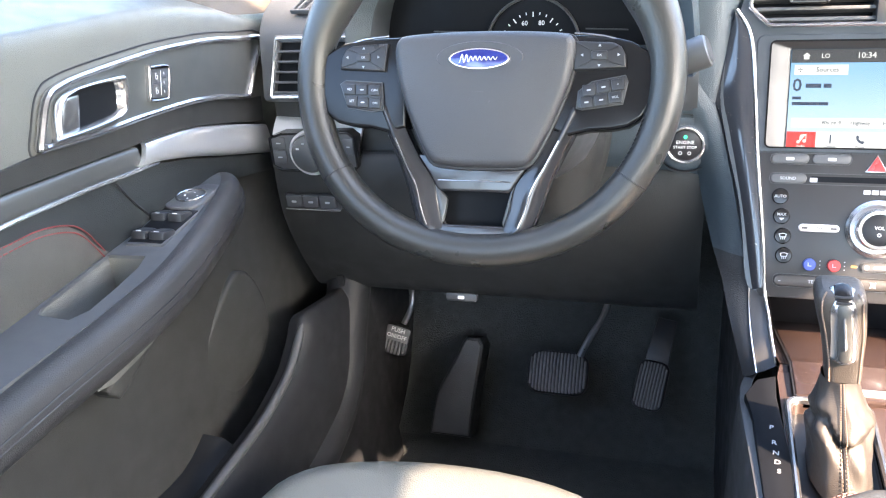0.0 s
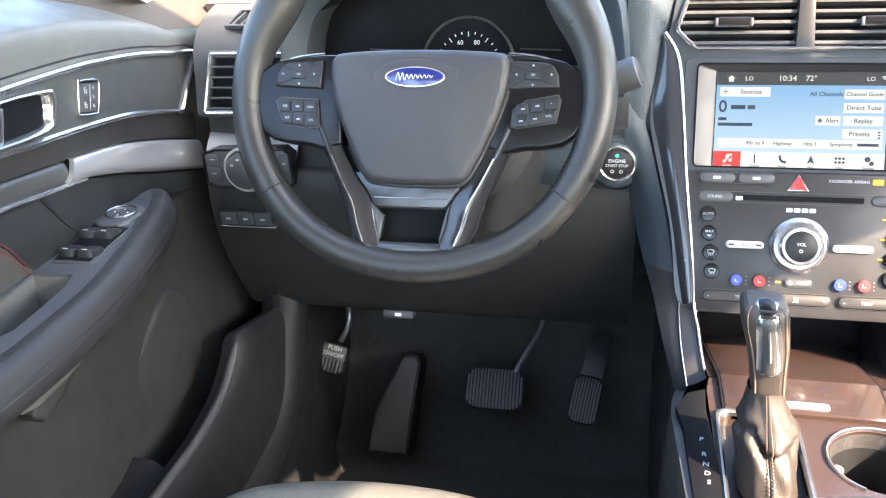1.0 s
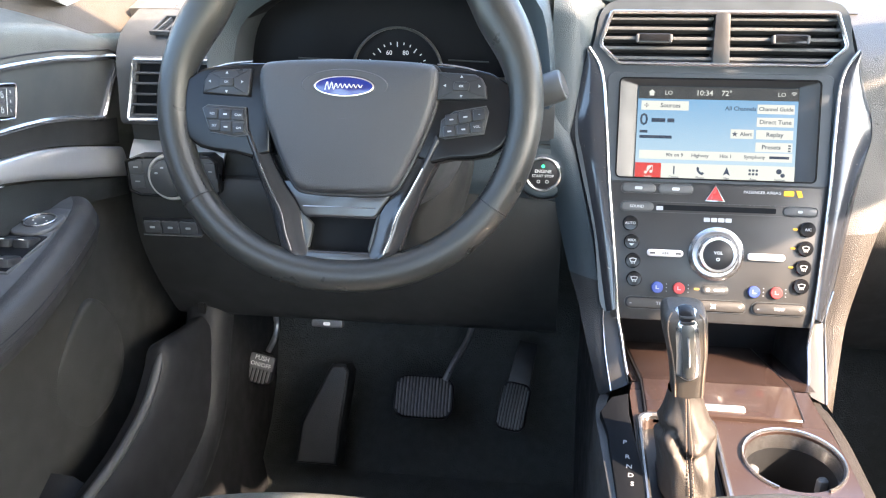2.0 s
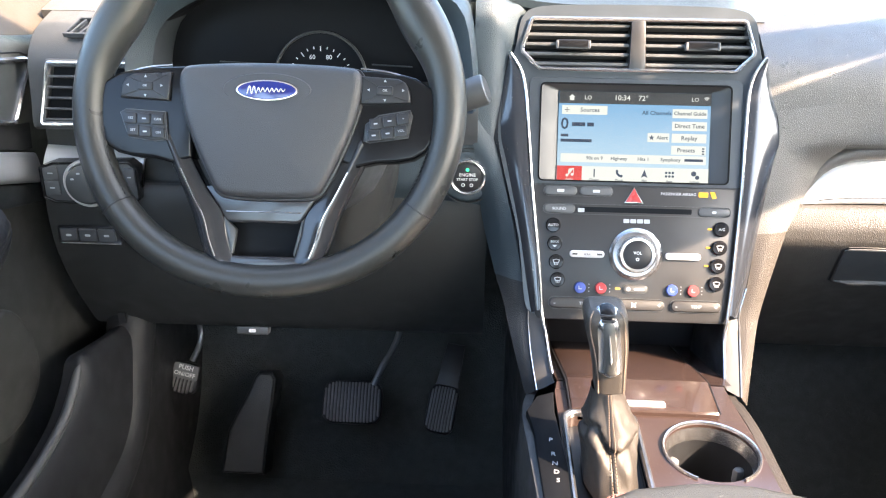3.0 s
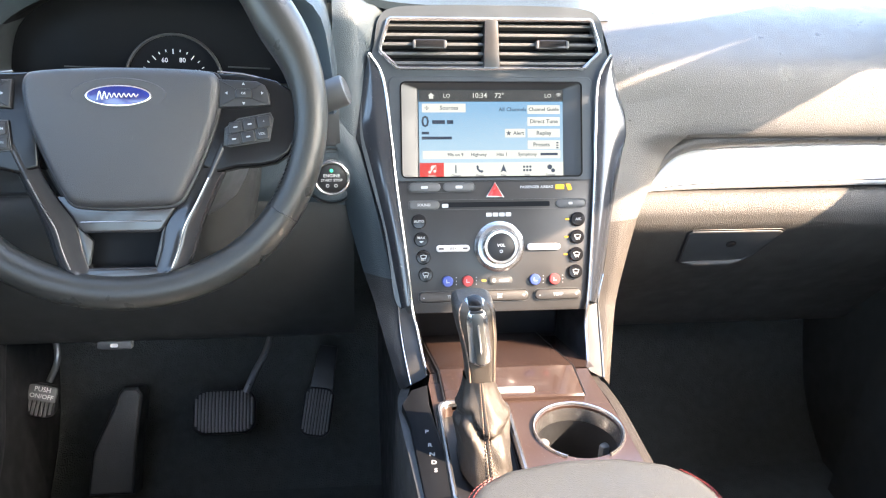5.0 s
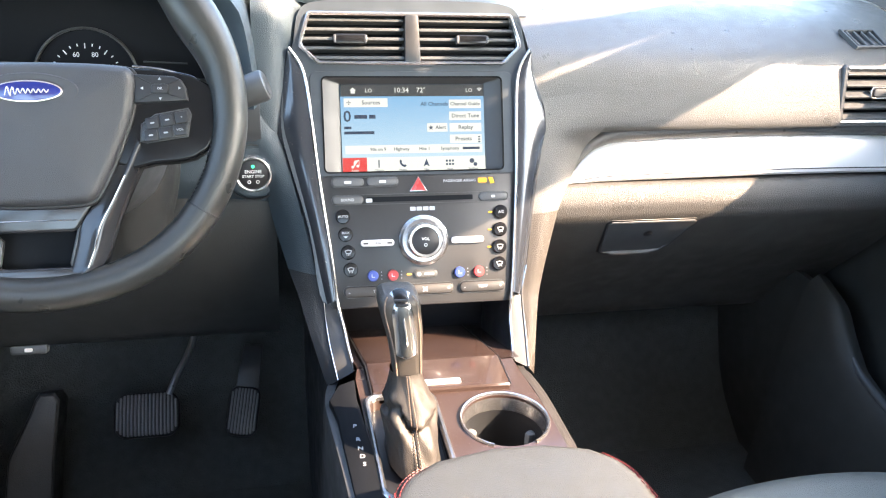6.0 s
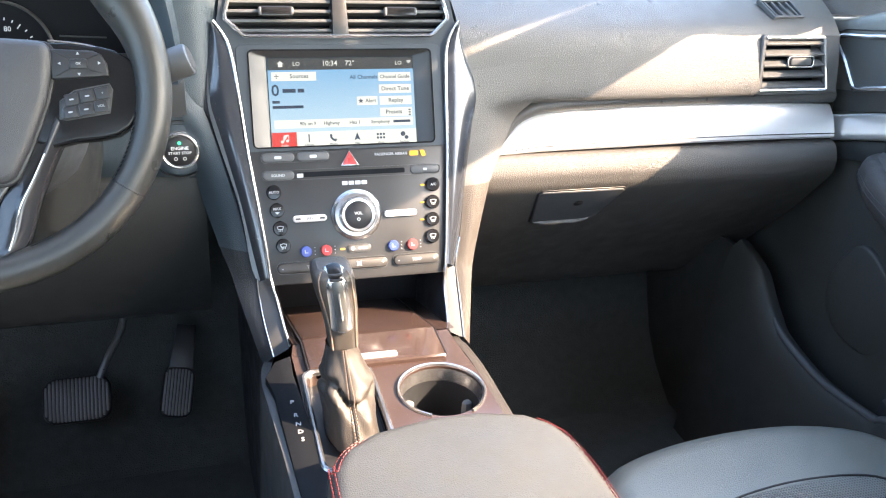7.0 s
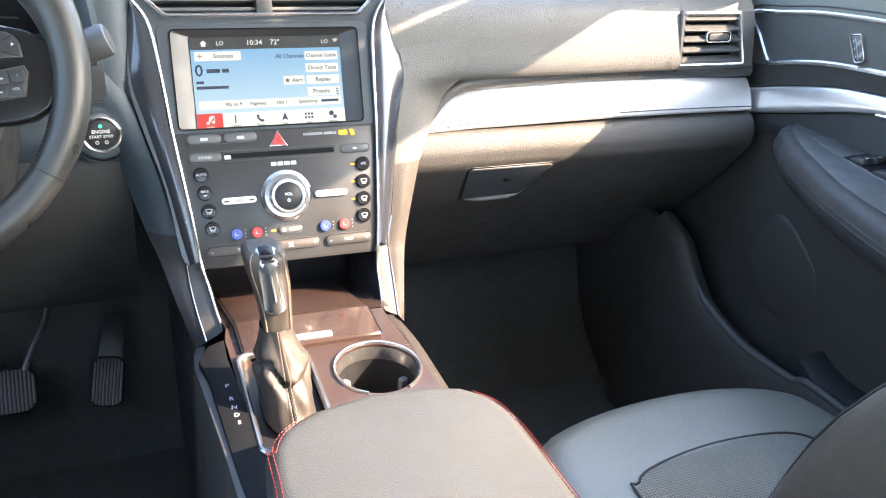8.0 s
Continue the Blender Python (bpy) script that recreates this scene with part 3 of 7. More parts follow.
    part("centre_cover", bm, SLATE, dash, "grained cover between the cluster hood and the stack")
    bm = bmesh.new()
    plate(bm, [(p.x, p.y) for p in curve([(-0.115, -0.045, 0), (0.115, -0.045, 0), (0.125, 0.0, 0), (0.100, 0.055, 0), (-0.100, 0.055, 0), (-0.125, 0.0, 0)], 5, closed=True)], -0.006, 0.0035, pose(0.0, 0.140, 0.7755, 12, 0, 0), 0.0025)
    part("speaker_grille", bm, GLOVE, dash, "brown grained speaker cover on the dash top")
    start_button(dash)
    light_switch(dash)
    cluster(dash)
    return dash


def side_vent(dash, s):
    M = face_frame((0.6605, 0.0235, 0.6465), 10) if s > 0 else face_frame((-0.664, 0.008, 0.650), 10)
    o = [(-0.066, 0.036), (0.034, 0.036), (0.050, -0.040), (0.048, -0.044), (-0.066, -0.044), (-0.070, -0.040), (-0.070, 0.032)]
    o = ccw([(s * x, y) for x, y in o])
    i = shrink(o, 0.0075)
    bm = bmesh.new()
    ring(bm, o, i, -0.006, 0.006, M, 0.0018)
    vent = part("side_vent", bm, SMOOTH, dash, "chrome edged outer air vent")
    bm = bmesh.new()
    tube(bm, [M @ V(x, y, 0.0058) for x, y in ((s * -0.064, 0.0325), (s * 0.0305, 0.0325), (s * 0.0325, 0.031), (s * 0.0460, -0.0385), (s * 0.0445, -0.0405), (s * -0.066, -0.0405))], 0.0022, 8, up=M.to_3x3() @ V(0, 0, 1))
    part("chrome_edge", bm, CHROME, vent, "thin chrome edge")
    bm = bmesh.new()
    plate(bm, shrink(o, 0.003), -0.050, -0.024 if s > 0 else -0.0030, M)
    part("vent_box", bm, SELECTOR, vent)
    deep = 0.0068 if s > 0 else 0.0055
    count, gap, tip = (6, 0.0128, 84) if s < 0 else (5, 0.0150, -52)
    for k in range(count):
        y = (-0.0355 if s < 0 else -0.0330) + gap * k
        bm = bmesh.new()
        w0, w1 = (-0.064, 0.0445 - 0.0026 * k)
        plate(bm, [(s * w0, -deep), (s * w1, -deep), (s * w1, deep), (s * w0, deep)], -0.0016, 0.0016, M @ pose(0, y, 0.0015 if s > 0 else 0.0, tip, 0, 0), 0.001, 1)
        part("slat", bm, HARD, vent)
    bm = bmesh.new()
    plate(bm, rrect(0.042, 0.0150, 0.005, 3), 0.002, 0.008, at(M, -0.004 if s > 0 else 0.036, -0.001), 0.002)
    tab = part("slat_tab", bm, GLOSS, vent)
    bm = bmesh.new()
    ring(bm, rrect(0.044, 0.0165, 0.005, 3), rrect(0.0405, 0.0130, 0.004, 3), 0.005, 0.0086, at(M, -0.004 if s > 0 else 0.036, -0.001), 0.0005)
    part("tab_rim", bm, CHROME, tab, "chrome rim of the tab")
    bm = bmesh.new()
    plate(bm, rrect(0.034, 0.0095, 0.003, 3), 0.007, 0.0088, at(M, -0.004 if s > 0 else 0.036, -0.001), 0.0005)
    part("tab_grip", bm, SMOOTH, tab)


def demister(dash, s):
    M = pose(0.640, 0.062, 0.7095, 34, 0, 4) @ Matrix.Diagonal((0.62, 0.62, 0.5, 1)) if s > 0 else pose(-0.652, 0.046, 0.7165, 26, 0, -4) @ Matrix.Diagonal((0.62, 0.62, 0.5, 1))
    bm = bmesh.new()
    o = ccw([(s * -0.055, 0.03), (s * 0.035, 0.03), (s * 0.050, -0.025), (s * -0.035, -0.025)])
    ring(bm, o, shrink(o, 0.005), -0.006, 0.006, M, 0.001)
    v = part("demister_vent", bm, SMOOTH, dash, "slotted window demister outlet")
    bm = bmesh.new()
    plate(bm, shrink(o, 0.003), -0.01, -0.004, M)
    part("outlet_box", bm, BLACK, v)
    for k in range(4):
        bm = bmesh.new()
        plate(bm, rrect(0.005, 0.046, 0.002, 2), -0.006, 0.004, M @ pose(s * (-0.032 + 0.020 * k), 0.002, 0, 0, 0, s * 20), 0.001)
        part("fin", bm, SMOOTH, v)


def start_button(dash):
    M = face_frame((-0.1948, -0.004, 0.5580), 4)
    bm = bmesh.new()
    lathe(bm, [(0.030, -0.006), (0.030, 0.001), (0.027, 0.0015), (0.024, 0.001), (0.024, -0.006)], M, 40)
    part("button_well", bm, SLATE, dash)
    bm = bmesh.new()
    ring(bm, disc(0.0345, 40), disc(0.0335, 40), -0.004, 0.0014, M)
    part("button_groove", bm, BLACK, dash)
    bm = bmesh.new()
    lathe(bm, [(0.0225, -0.004), (0.0225, 0.006), (0.0215, 0.0090), (0.0200, 0.0098), (0.0184, 0.0090), (0.0178, 0.0070), (0.0178, -0.004)], M, 40)
    b = part("start_button", bm, CHROME, dash, "round chrome-ringed engine start button")
    bm = bmesh.new()
    lathe(bm, [(0.0178, -0.004), (0.0178, 0.0075), (0.0165, 0.0085), (0.001, 0.0085)], M, 32)
    part("button_cap", bm, BLACK, b)
    bm = bmesh.new()
    lathe(bm, [(0.0021, 0.008), (0.0021, 0.0092), (0.0004, 0.0093)], at(M, 0, 0.010), 12)
    part("status_lamp", bm, GREEN, b)
    words("ENGINE", 0.0056, at(M, 0, 0.0035, 0.0088), PRINT, b)
    words("START STOP", 0.0046, at(M, 0, -0.0022, 0.0088), PRINT, b)
    for x in (-0.005, 0.005):
        bm = bmesh.new()
        ring(bm, disc(0.0021, 12, x, -0.009), disc(0.0014, 12, x, -0.009), 0.008, 0.0089, M)
        part("button_symbol", bm, PRINT, b)


def light_switch(dash):
    M = face_frame((-0.660, 0.000, 0.538), 2)
    bm = bmesh.new()
    o = [(-0.064, 0.018), (-0.045, 0.025), (0.05, 0.028), (0.06, 0.02), (0.06, -0.02), (0.045, -0.030), (-0.050, -0.028), (-0.064, -0.022)]
    ring(bm, ccw(o), shrink(ccw(o), 0.003), -0.01, 0.010, M, 0.001)
    sw = part("light_switch", bm, GLOSS, dash, "headlamp switch with a round dial")
    bm = bmesh.new()
    plate(bm, shrink(ccw(o), 0.0025), -0.01, 0.007, M, 0.001)
    part("switch_plate", bm, SMOOTH, sw)
    for x, y, w, h in ((-0.050, 0.011, 0.019, 0.016), (-0.050, -0.008, 0.019, 0.018), (0.049, 0.008, 0.014, 0.022)):
        bm = bmesh.new()
        plate(bm, rrect(w, h, 0.002, 2, x, y), 0.006, 0.0095, M, 0.001)
        part("push_button", bm, SMOOTH, sw)
        bm = bmesh.new()
        plate(bm, rrect(w * 0.35, 0.0016, 0.0005, 1, x, y), 0.009, 0.0099, M)
        part("button_symbol", bm, FADED, sw)
    bm = bmesh.new()
    lathe(bm, [(0.0305, 0.006), (0.0305, 0.011), (0.0290, 0.0135), (0.0270, 0.0135), (0.0256, 0.011), (0.0256, 0.006)], at(M, -0.004, -0.001), 40)
    part("dial_ring", bm, ALU, sw, "thin chrome ring")
    bm = bmesh.new()
    lathe(bm, [(0.0258, 0.006), (0.0245, 0.017), (0.022, 0.019), (0.001, 0.0195)], at(M, -0.004, -0.001), 36)
    dial = part("dial", bm, SMOOTH, sw)
    for a in (150, 110, 70, 30):
        bm = bmesh.new()
        plate(bm, rrect(0.004, 0.0022, 0.0006, 1), 0.0188, 0.0202, at(M, -0.004 + 0.0165 * math.cos(radians(a)), -0.001 + 0.0165 * math.sin(radians(a))))
        part("dial_mark", bm, FADED, dial)
    # row of three push buttons below
    N = face_frame((-0.690, -0.006, 0.467), -4)
    bm = bmesh.new()
    plate(bm, rrect(0.082, 0.022, 0.003, 2, 0.016, 0), -0.004, 0.003, N, 0.001)
    row = part("button_row", bm, BLACK, dash)
    for k in range(3):
        bm = bmesh.new()
        plate(bm, rrect(0.0225, 0.017, 0.0015, 2, -0.010 + 0.0245 * k, 0.001), 0.002, 0.006, N, 0.0012)
        part("push_button", bm, SMOOTH, row)
        bm = bmesh.new()
        plate(bm, rrect(0.007, 0.003, 0.0008, 1, -0.010 + 0.0245 * k, 0.001), 0.0055, 0.0063, N)
        part("button_symbol", bm, FADED, row)
    bm = bmesh.new()
    plate(bm, rrect(0.080, 0.0016, 0.0006, 1, 0.016, -0.0105), 0.002, 0.006, N)
    part("chrome_line", bm, CHROME, row)


def cluster(dash):
    # hood: an arch from the dash towards the driver
    arch = [(-0.600, 0.640), (-0.598, 0.70), (-0.575, 0.755), (-0.50, 0.795), (-0.39, 0.806), (-0.28, 0.795), (-0.205, 0.765), (-0.186, 0.70), (-0.184, 0.640)]
    bm = bmesh.new()
    rows = []
    for y, g, dz in ((0.14, 1.03, -0.004), (0.05, 1.0, 0.0), (0.00, 0.990, 0.0), (-0.012, 0.970, -0.002), (-0.010, 0.950, -0.006), (0.014, 0.865, -0.010), (0.020, 0.855, -0.010), (0.090, 0.845, -0.012)):
        cx = -0.392
        rows.append([V(cx + (x - cx) * g, y + 0.10 * (z - 0.70) * (1 if y < 0.1 else 0), 0.64 + (z - 0.64) * g + dz * (z - 0.6) * 5) for x, z in arch])
    rows = [curve(r, 4) for r in rows]
    skin(bm, rows[:6])
    part("cluster_hood", bm, SLATE, dash, "grey hood over the instruments")
    bm = bmesh.new()
    k = len(rows[5])
    skin(bm, [r[8:k - 8] for r in rows[5:]])
    part("hood_lining", bm, SELECTOR, dash, "dark inner side of the hood")
    for a, b in ((0, 9), (k - 9, k)):
        bm = bmesh.new()
        skin(bm, [r[a:b] for r in rows[5:]])
        part("hood_cheek", bm, HOUSING, dash, "grey side cheek inside the hood")
    bm = bmesh.new()
    M = face_frame((-0.392, 0.075, 0.69), 12)
    plate(bm, rrect(0.40, 0.20, 0.02, 4), -0.01, 0.0, M, 0.002)
    panel = part("instrument_panel", bm, SELECTOR, dash, "dark instrument panel with a round speedometer")
    # lower sill of the opening
    bm = bmesh.new()
    smooth_skin(bm, [[(x, -0.004, 0.600), (x, -0.008, 0.640), (x, 0.010, 0.660), (x, 0.08, 0.652)] for x in (-0.605, -0.40, -0.184)], 2, 3, 0.01, (0, 1, -1))
    part("hood_sill", bm, SMOOTH, dash)
    c = at(M, 0.011, -0.036, 0.0)
    bm = bmesh.new()
    lathe(bm, [(0.0585, 0.0), (0.0585, 0.006), (0.057, 0.007), (0.0555, 0.006), (0.0555, 0.0)], c, 48)
    part("gauge_ring", bm, BARGREY, panel, "thin dark metal gauge ring")
    bm = bmesh.new()
    plate(bm, disc(0.055, 40), 0.0005, 0.0015, c)
    part("gauge_dial", bm, SELECTOR, panel)
    for k in range(25):
        a = radians(240 - 300 * k / 24)
        bm = bmesh.new()
        l = 0.006 if k % 3 == 0 else 0.003
        plate(bm, [(0.040 - l, -0.0006), (0.040, -0.0006), (0.040, 0.0006), (0.040 - l, 0.0006)], 0.0014, 0.0022, c @ pose(0, 0, 0, 0, 0, math.degrees(a)))
        part("gauge_tick", bm, PRINT, panel)
    for k, w in enumerate(("0", "20", "40", "60", "80", "100", "120", "140")):
        a = radians(240 - 300 * k / 7)
        words(w, 0.0078, at(c, 0.0285 * math.cos(a), 0.0285 * math.sin(a), 0.0016), PRINT, panel)
    for x0, x1 in ((-0.115, -0.050), (0.075, 0.125)):
        bm = bmesh.new()
        tube(bm, [M @ V(x0, -0.017, 0.004), M @ V(x1, -0.019, 0.004)], 0.0010, 6)
        part("panel_line", bm, BARGREY, panel)


# ---- centre stack ----
VENT_OUTLINE = ccw([(-0.122, 0.1385), (0.122, 0.1385), (0.126, 0.136), (0.137, 0.102), (0.136, 0.096), (0.116, 0.0770), (0.111, 0.0755), (-0.111, 0.0755), (-0.116, 0.0770), (-0.136, 0.096), (-0.137, 0.102), (-0.126, 0.136)])


def face_with_holes(bm, outline, holes, z, M=Matrix(), deep=0.02):
    """A flat face with openings, and short walls back from its rims."""
    loops = []
    for p in [ccw(outline)] + [list(reversed(ccw(h))) for h in holes]:
        vs = [bm.verts.new(M @ Vector((x, y, z))) for x, y in p]
        loops.append([bm.edges.new((vs[i], vs[(i + 1) % len(vs)])) for i in range(len(vs))])
        low = [bm.verts.new(M @ Vector((x, y, z - deep))) for x, y in p]
        for i in range(len(vs)):
            j = (i + 1) % len(vs)
            bm.faces.new((vs[i], vs[j], low[j], low[i]))
    bmesh.ops.triangle_fill(bm, edges=[e for l in loops for e in l], use_beauty=True)


def build_stack():
    st = shell("centre_stack", "dark centre stack with touchscreen, audio and climate controls", "centre stack", (0, 0.02, 0.40))
    half = [(0.0, 0.154), (0.04, 0.154), (0.112, 0.151), (0.135, 0.138), (0.150, 0.104), (0.163, 0.052), (0.168, 0.004), (0.160, -0.040), (0.140, -0.120), (0.130, -0.198), (0.118, -0.2120), (0.0, -0.2120)]
    half = [(p.x, p.y) for p in curve([(x if y > 0.11 else x - 0.008, y, 0) for x, y in half[1:-1]], 4)]
    outline = half + [(-x, y) for x, y in reversed(half)]
    bm = bmesh.new()
    plate(bm, outline, -0.07, -0.040, MS, 0.004)
    face_with_holes(bm, outline, [VENT_OUTLINE, rrect(0.224, 0.1165, 0.006, 3, 0, 0.0045)], -0.001, MS, 0.045)
    part("housing", bm, HOUSING, st, "satin grey moulded housing")
    # control panel, with the screen's opening and the vent's above it
    pl = [(-0.1225, -0.055), (0.1255, -0.055), (0.1225, -0.165), (0.1200, -0.2120), (0.116, -0.2175), (-0.106, -0.2175), (-0.110, -0.2120), (-0.1130, -0.165)]
    bm = bmesh.new()
    plate(bm, pl, -0.02, 0.0, MS, 0.0015)
    pan = part("control_panel", bm, PANEL, st, "dark grey painted control panel")
    out = rrect(0.250, 0.128, 0.008, 3, 0, 0.0045)
    inn = rrect(0.2215, 0.114, 0.005, 3, 0, 0.0045)
    bm = bmesh.new()
    ring(bm, out, inn, -0.012, 0.0, MS, 0.001)
    part("screen_surround", bm, HOUSING, st)
    bm = bmesh.new()
    ring(bm, rrect(0.2235, 0.116, 0.006, 3, 0, 0.0045), rrect(0.2200, 0.1125, 0.0045, 3, 0, 0.0045), -0.01, 0.0014, MS)
    part("screen_edge", bm, GLOSS, st)
    bm = bmesh.new()
    rows = [[MS @ V(x, y, z) for x, y in rrect(w, h, r, 3, 0, cy)] for w, h, r, cy, z in ((0.221, 0.1135, 0.005, 0.0045, 0.0), (0.1815, 0.1095, 0.002, 0.001, -0.007), (0.178, 0.1060, 0.001, 0.0004, -0.0085))]
    skin(bm, rows, close_ring=True)
    part("screen_bezel", bm, PANEL, st, "matt grey bezel round the display")
    touchscreen(st)
    centre_vent(st)
    for s in (-1, 1):
        leg(st, s)
    controls(pan)
    # shelf opening below the panel
    bm = bmesh.new()
    rows = [[V(x, y, z) for x, z in ((-0.118, 0.320), (-0.112, 0.416), (0.118, 0.416), (0.118, 0.320))] for y in (-0.074, 0.012)]
    skin(bm, rows, close_ring=True)
    bm.faces.new([bm.verts.new(p) for p in rows[1]])
    part("shelf", bm, BLACK, st, "dark open shelf under the controls")
    return st


def touchscreen(st):
    D = at(MS, 0.0004, 0.0002, -0.0072) @ Matrix.Diagonal((1.026, 1.012, 1, 1))
    bm = bmesh.new()
    plate(bm, [(-0.0868, -0.0523), (0.0868, -0.0523), (0.0868, 0.0525), (-0.0868, 0.0525)], -0.002, 0.0, D)
    disp = part("touchscreen", bm, BLUE_GLOW, st, "lit colour touchscreen showing an audio menu", False)

    def tile(name, x0, y0, x1, y1, mat, z=0.0006):
        bm = bmesh.new()
        plate(bm, [(x0, y0), (x1, y0), (x1, y1), (x0, y1)], 0.0, z, D)
        return part(name, bm, mat, disp, "", False)

    tile("status_bar", -0.0868, 0.0385, 0.0868, 0.0525, DARK_GLOW)
    tile("menu_bar", -0.0868, -0.0523, 0.0868, -0.0345, WHITE_GLOW)
    tile("audio_tab", -0.0868, -0.0523, -0.0580, -0.0345, RED_GLOW, 0.0009)
    tile("preset_bar", -0.0830, -0.0300, 0.0835, -0.0200, WHITE_GLOW)
    T = lambda x, y: at(D, x, y, 0.0012)
    for w, x, y in (("LO", -0.0535, 0.0452), ("10:34", -0.0145, 0.0455), ("72°", 0.0095, 0.0455), ("LO", 0.0685, 0.0452)):
        words(w, 0.0084 if w != "LO" else 0.0066, T(x, y), WHITE_GLOW, disp)
    bm = bmesh.new()
    plate(bm, [(-0.0745, 0.0420), (-0.0695, 0.0420), (-0.0695, 0.0455), (-0.0680, 0.0455), (-0.0720, 0.0490), (-0.0760, 0.0455), (-0.0745, 0.0455)], 0.0006, 0.0012, D)
    part("home_symbol", bm, WHITE_GLOW, disp, "", False)
    for k in range(3):
        bm = bmesh.new()
        tube(bm, [D @ V(0.0815 + (0.0014 + 0.0014 * k) * math.cos(radians(a)), 0.0440 + (0.0014 + 0.0014 * k) * math.sin(radians(a)), 0.0008) for a in range(50, 131, 20)], 0.0004, 4)
        part("signal_arc", bm, WHITE_GLOW, disp, "", False)
    tile("source_bar", -0.0800, 0.0306, -0.0745, 0.0314, INK_GLOW, 0.0011)
    tile("source_dot", -0.0779, 0.0322, -0.0766, 0.0333, INK_GLOW, 0.0011)
    tile("source_dot", -0.0779, 0.0287, -0.0766, 0.0298, INK_GLOW, 0.0011)
    for w, x0, x1, y in (("Sources", -0.083, -0.031, 0.0310), ("Channel Guide", 0.0435, 0.0830, 0.0290), ("Direct Tune", 0.0435, 0.0830, 0.0145), ("Replay", 0.0435, 0.0830, 0.0005), ("Presets", 0.0435, 0.0830, -0.0135)):
        tile("menu_button", x0, y - 0.0052, x1, y + 0.0052, WHITE_GLOW)
        words(w, 0.0069 if len(w) < 12 else 0.0061, T(0.5 * (x0 + x1) + (0.006 if w == "Sources" else -0.003 if w == "Presets" else 0), y), INK_GLOW, disp)
    for k in range(3):
        tile("list_mark", 0.0785, -0.0105 - 0.0030 * k - 0.0016, 0.0810, -0.0105 - 0.0030 * k, INK_GLOW, 0.0012)
    tile("menu_button", 0.0160, -0.0045, 0.0408, 0.0058, WHITE_GLOW)
    words("Alert", 0.0062, T(0.0325, 0.0005), INK_GLOW, disp)
    bm = bmesh.new()
    plate(bm, [((0.0034 if i % 2 == 0 else 0.0014) * math.cos(radians(90 + 36 * i)) + 0.0205, (0.0034 if i % 2 == 0 else 0.0014) * math.sin(radians(90 + 36 * i)) + 0.0005) for i in range(10)], 0.0006, 0.0012, D)
    part("star_symbol", bm, INK_GLOW, disp, "", False)
    words("All Channels", 0.0066, T(0.0255, 0.0290), INK_GLOW, disp)
    words("0", 0.0190, T(-0.0795, 0.0142), INK_GLOW, disp)
    # unreadable or private text: plain bars
    for x0, x1, y, h in ((-0.0710, -0.0560, 0.0142, 0.0044), (-0.0535, -0.0460, 0.0142, 0.0044), (-0.0835, -0.0750, 0.0012, 0.0030), (-0.0835, -0.0480, -0.0048, 0.0034), (0.0590, 0.0800, -0.0250, 0.0030)):
        tile("text_bar", x0, y - h / 2, x1, y + h / 2, INK_GLOW, 0.0010)
    for w, x in (("90s on 9", -0.044), ("Highway", -0.016), ("Hits 1", 0.012), ("Symphony", 0.043)):
        words(w, 0.0055, T(x, -0.0250), INK_GLOW, disp)
    for w, x in (("Climate", -0.0437), ("Phone", -0.0150), ("Nav", 0.0138), ("Apps", 0.0425), ("Settings", 0.0712)):
        words(w, 0.0036, T(x, -0.0500), INK_GLOW, disp)
    words("Audio", 0.0036, T(-0.0724, -0.0500), WHITE_GLOW, disp)
    sym = []
    sym.append(("thermometer_symbol", [[(-0.0444, -0.0468), (-0.0430, -0.0468), (-0.0430, -0.0375), (-0.0444, -0.0375)]]))
    sym.append(("phone_symbol", [[(-0.0190, -0.0390), (-0.0175, -0.0375), (-0.0160, -0.0395), (-0.0165, -0.0415), (-0.0140, -0.0440), (-0.0120, -0.0435), (-0.0105, -0.0450), (-0.0125, -0.0470), (-0.0160, -0.0455), (-0.0185, -0.0425)]]))
    sym.append(("arrow_symbol", [[(0.0138, -0.0370), (0.0175, -0.0465), (0.0138, -0.0445), (0.0101, -0.0465)]]))
    sym.append(("grid_symbol", [rrect(0.0026, 0.0026, 0.0006, 1, 0.0388 + 0.0038 * i, -0.0400 - 0.0042 * j) for i in range(3) for j in range(2)]))
    sym.append(("gear_symbol", [disc(0.0030, 10, 0.0700, -0.0405), disc(0.0024, 10, 0.0742, -0.0448)]))
    for nm, polys in sym:
        bm = bmesh.new()
        for p in polys:
            plate(bm, p, 0.0005, 0.0011, D)
        part(nm, bm, INK_GLOW, disp, "", False)
    bm = bmesh.new()
    plate(bm, disc(0.0018, 10, -0.0750, -0.0455), 0.0006, 0.0014, D)
    plate(bm, disc(0.0018, 10, -0.0690, -0.0445), 0.0006, 0.0014, D)
    plate(bm, [(-0.0738, -0.0455), (-0.0732, -0.0455), (-0.0732, -0.0380), (-0.0672, -0.0370), (-0.0672, -0.0445), (-0.0678, -0.0445), (-0.0678, -0.0385), (-0.0738, -0.0395)], 0.0006, 0.0014, D)
    part("note_symbol", bm, WHITE_GLOW, disp, "", False)


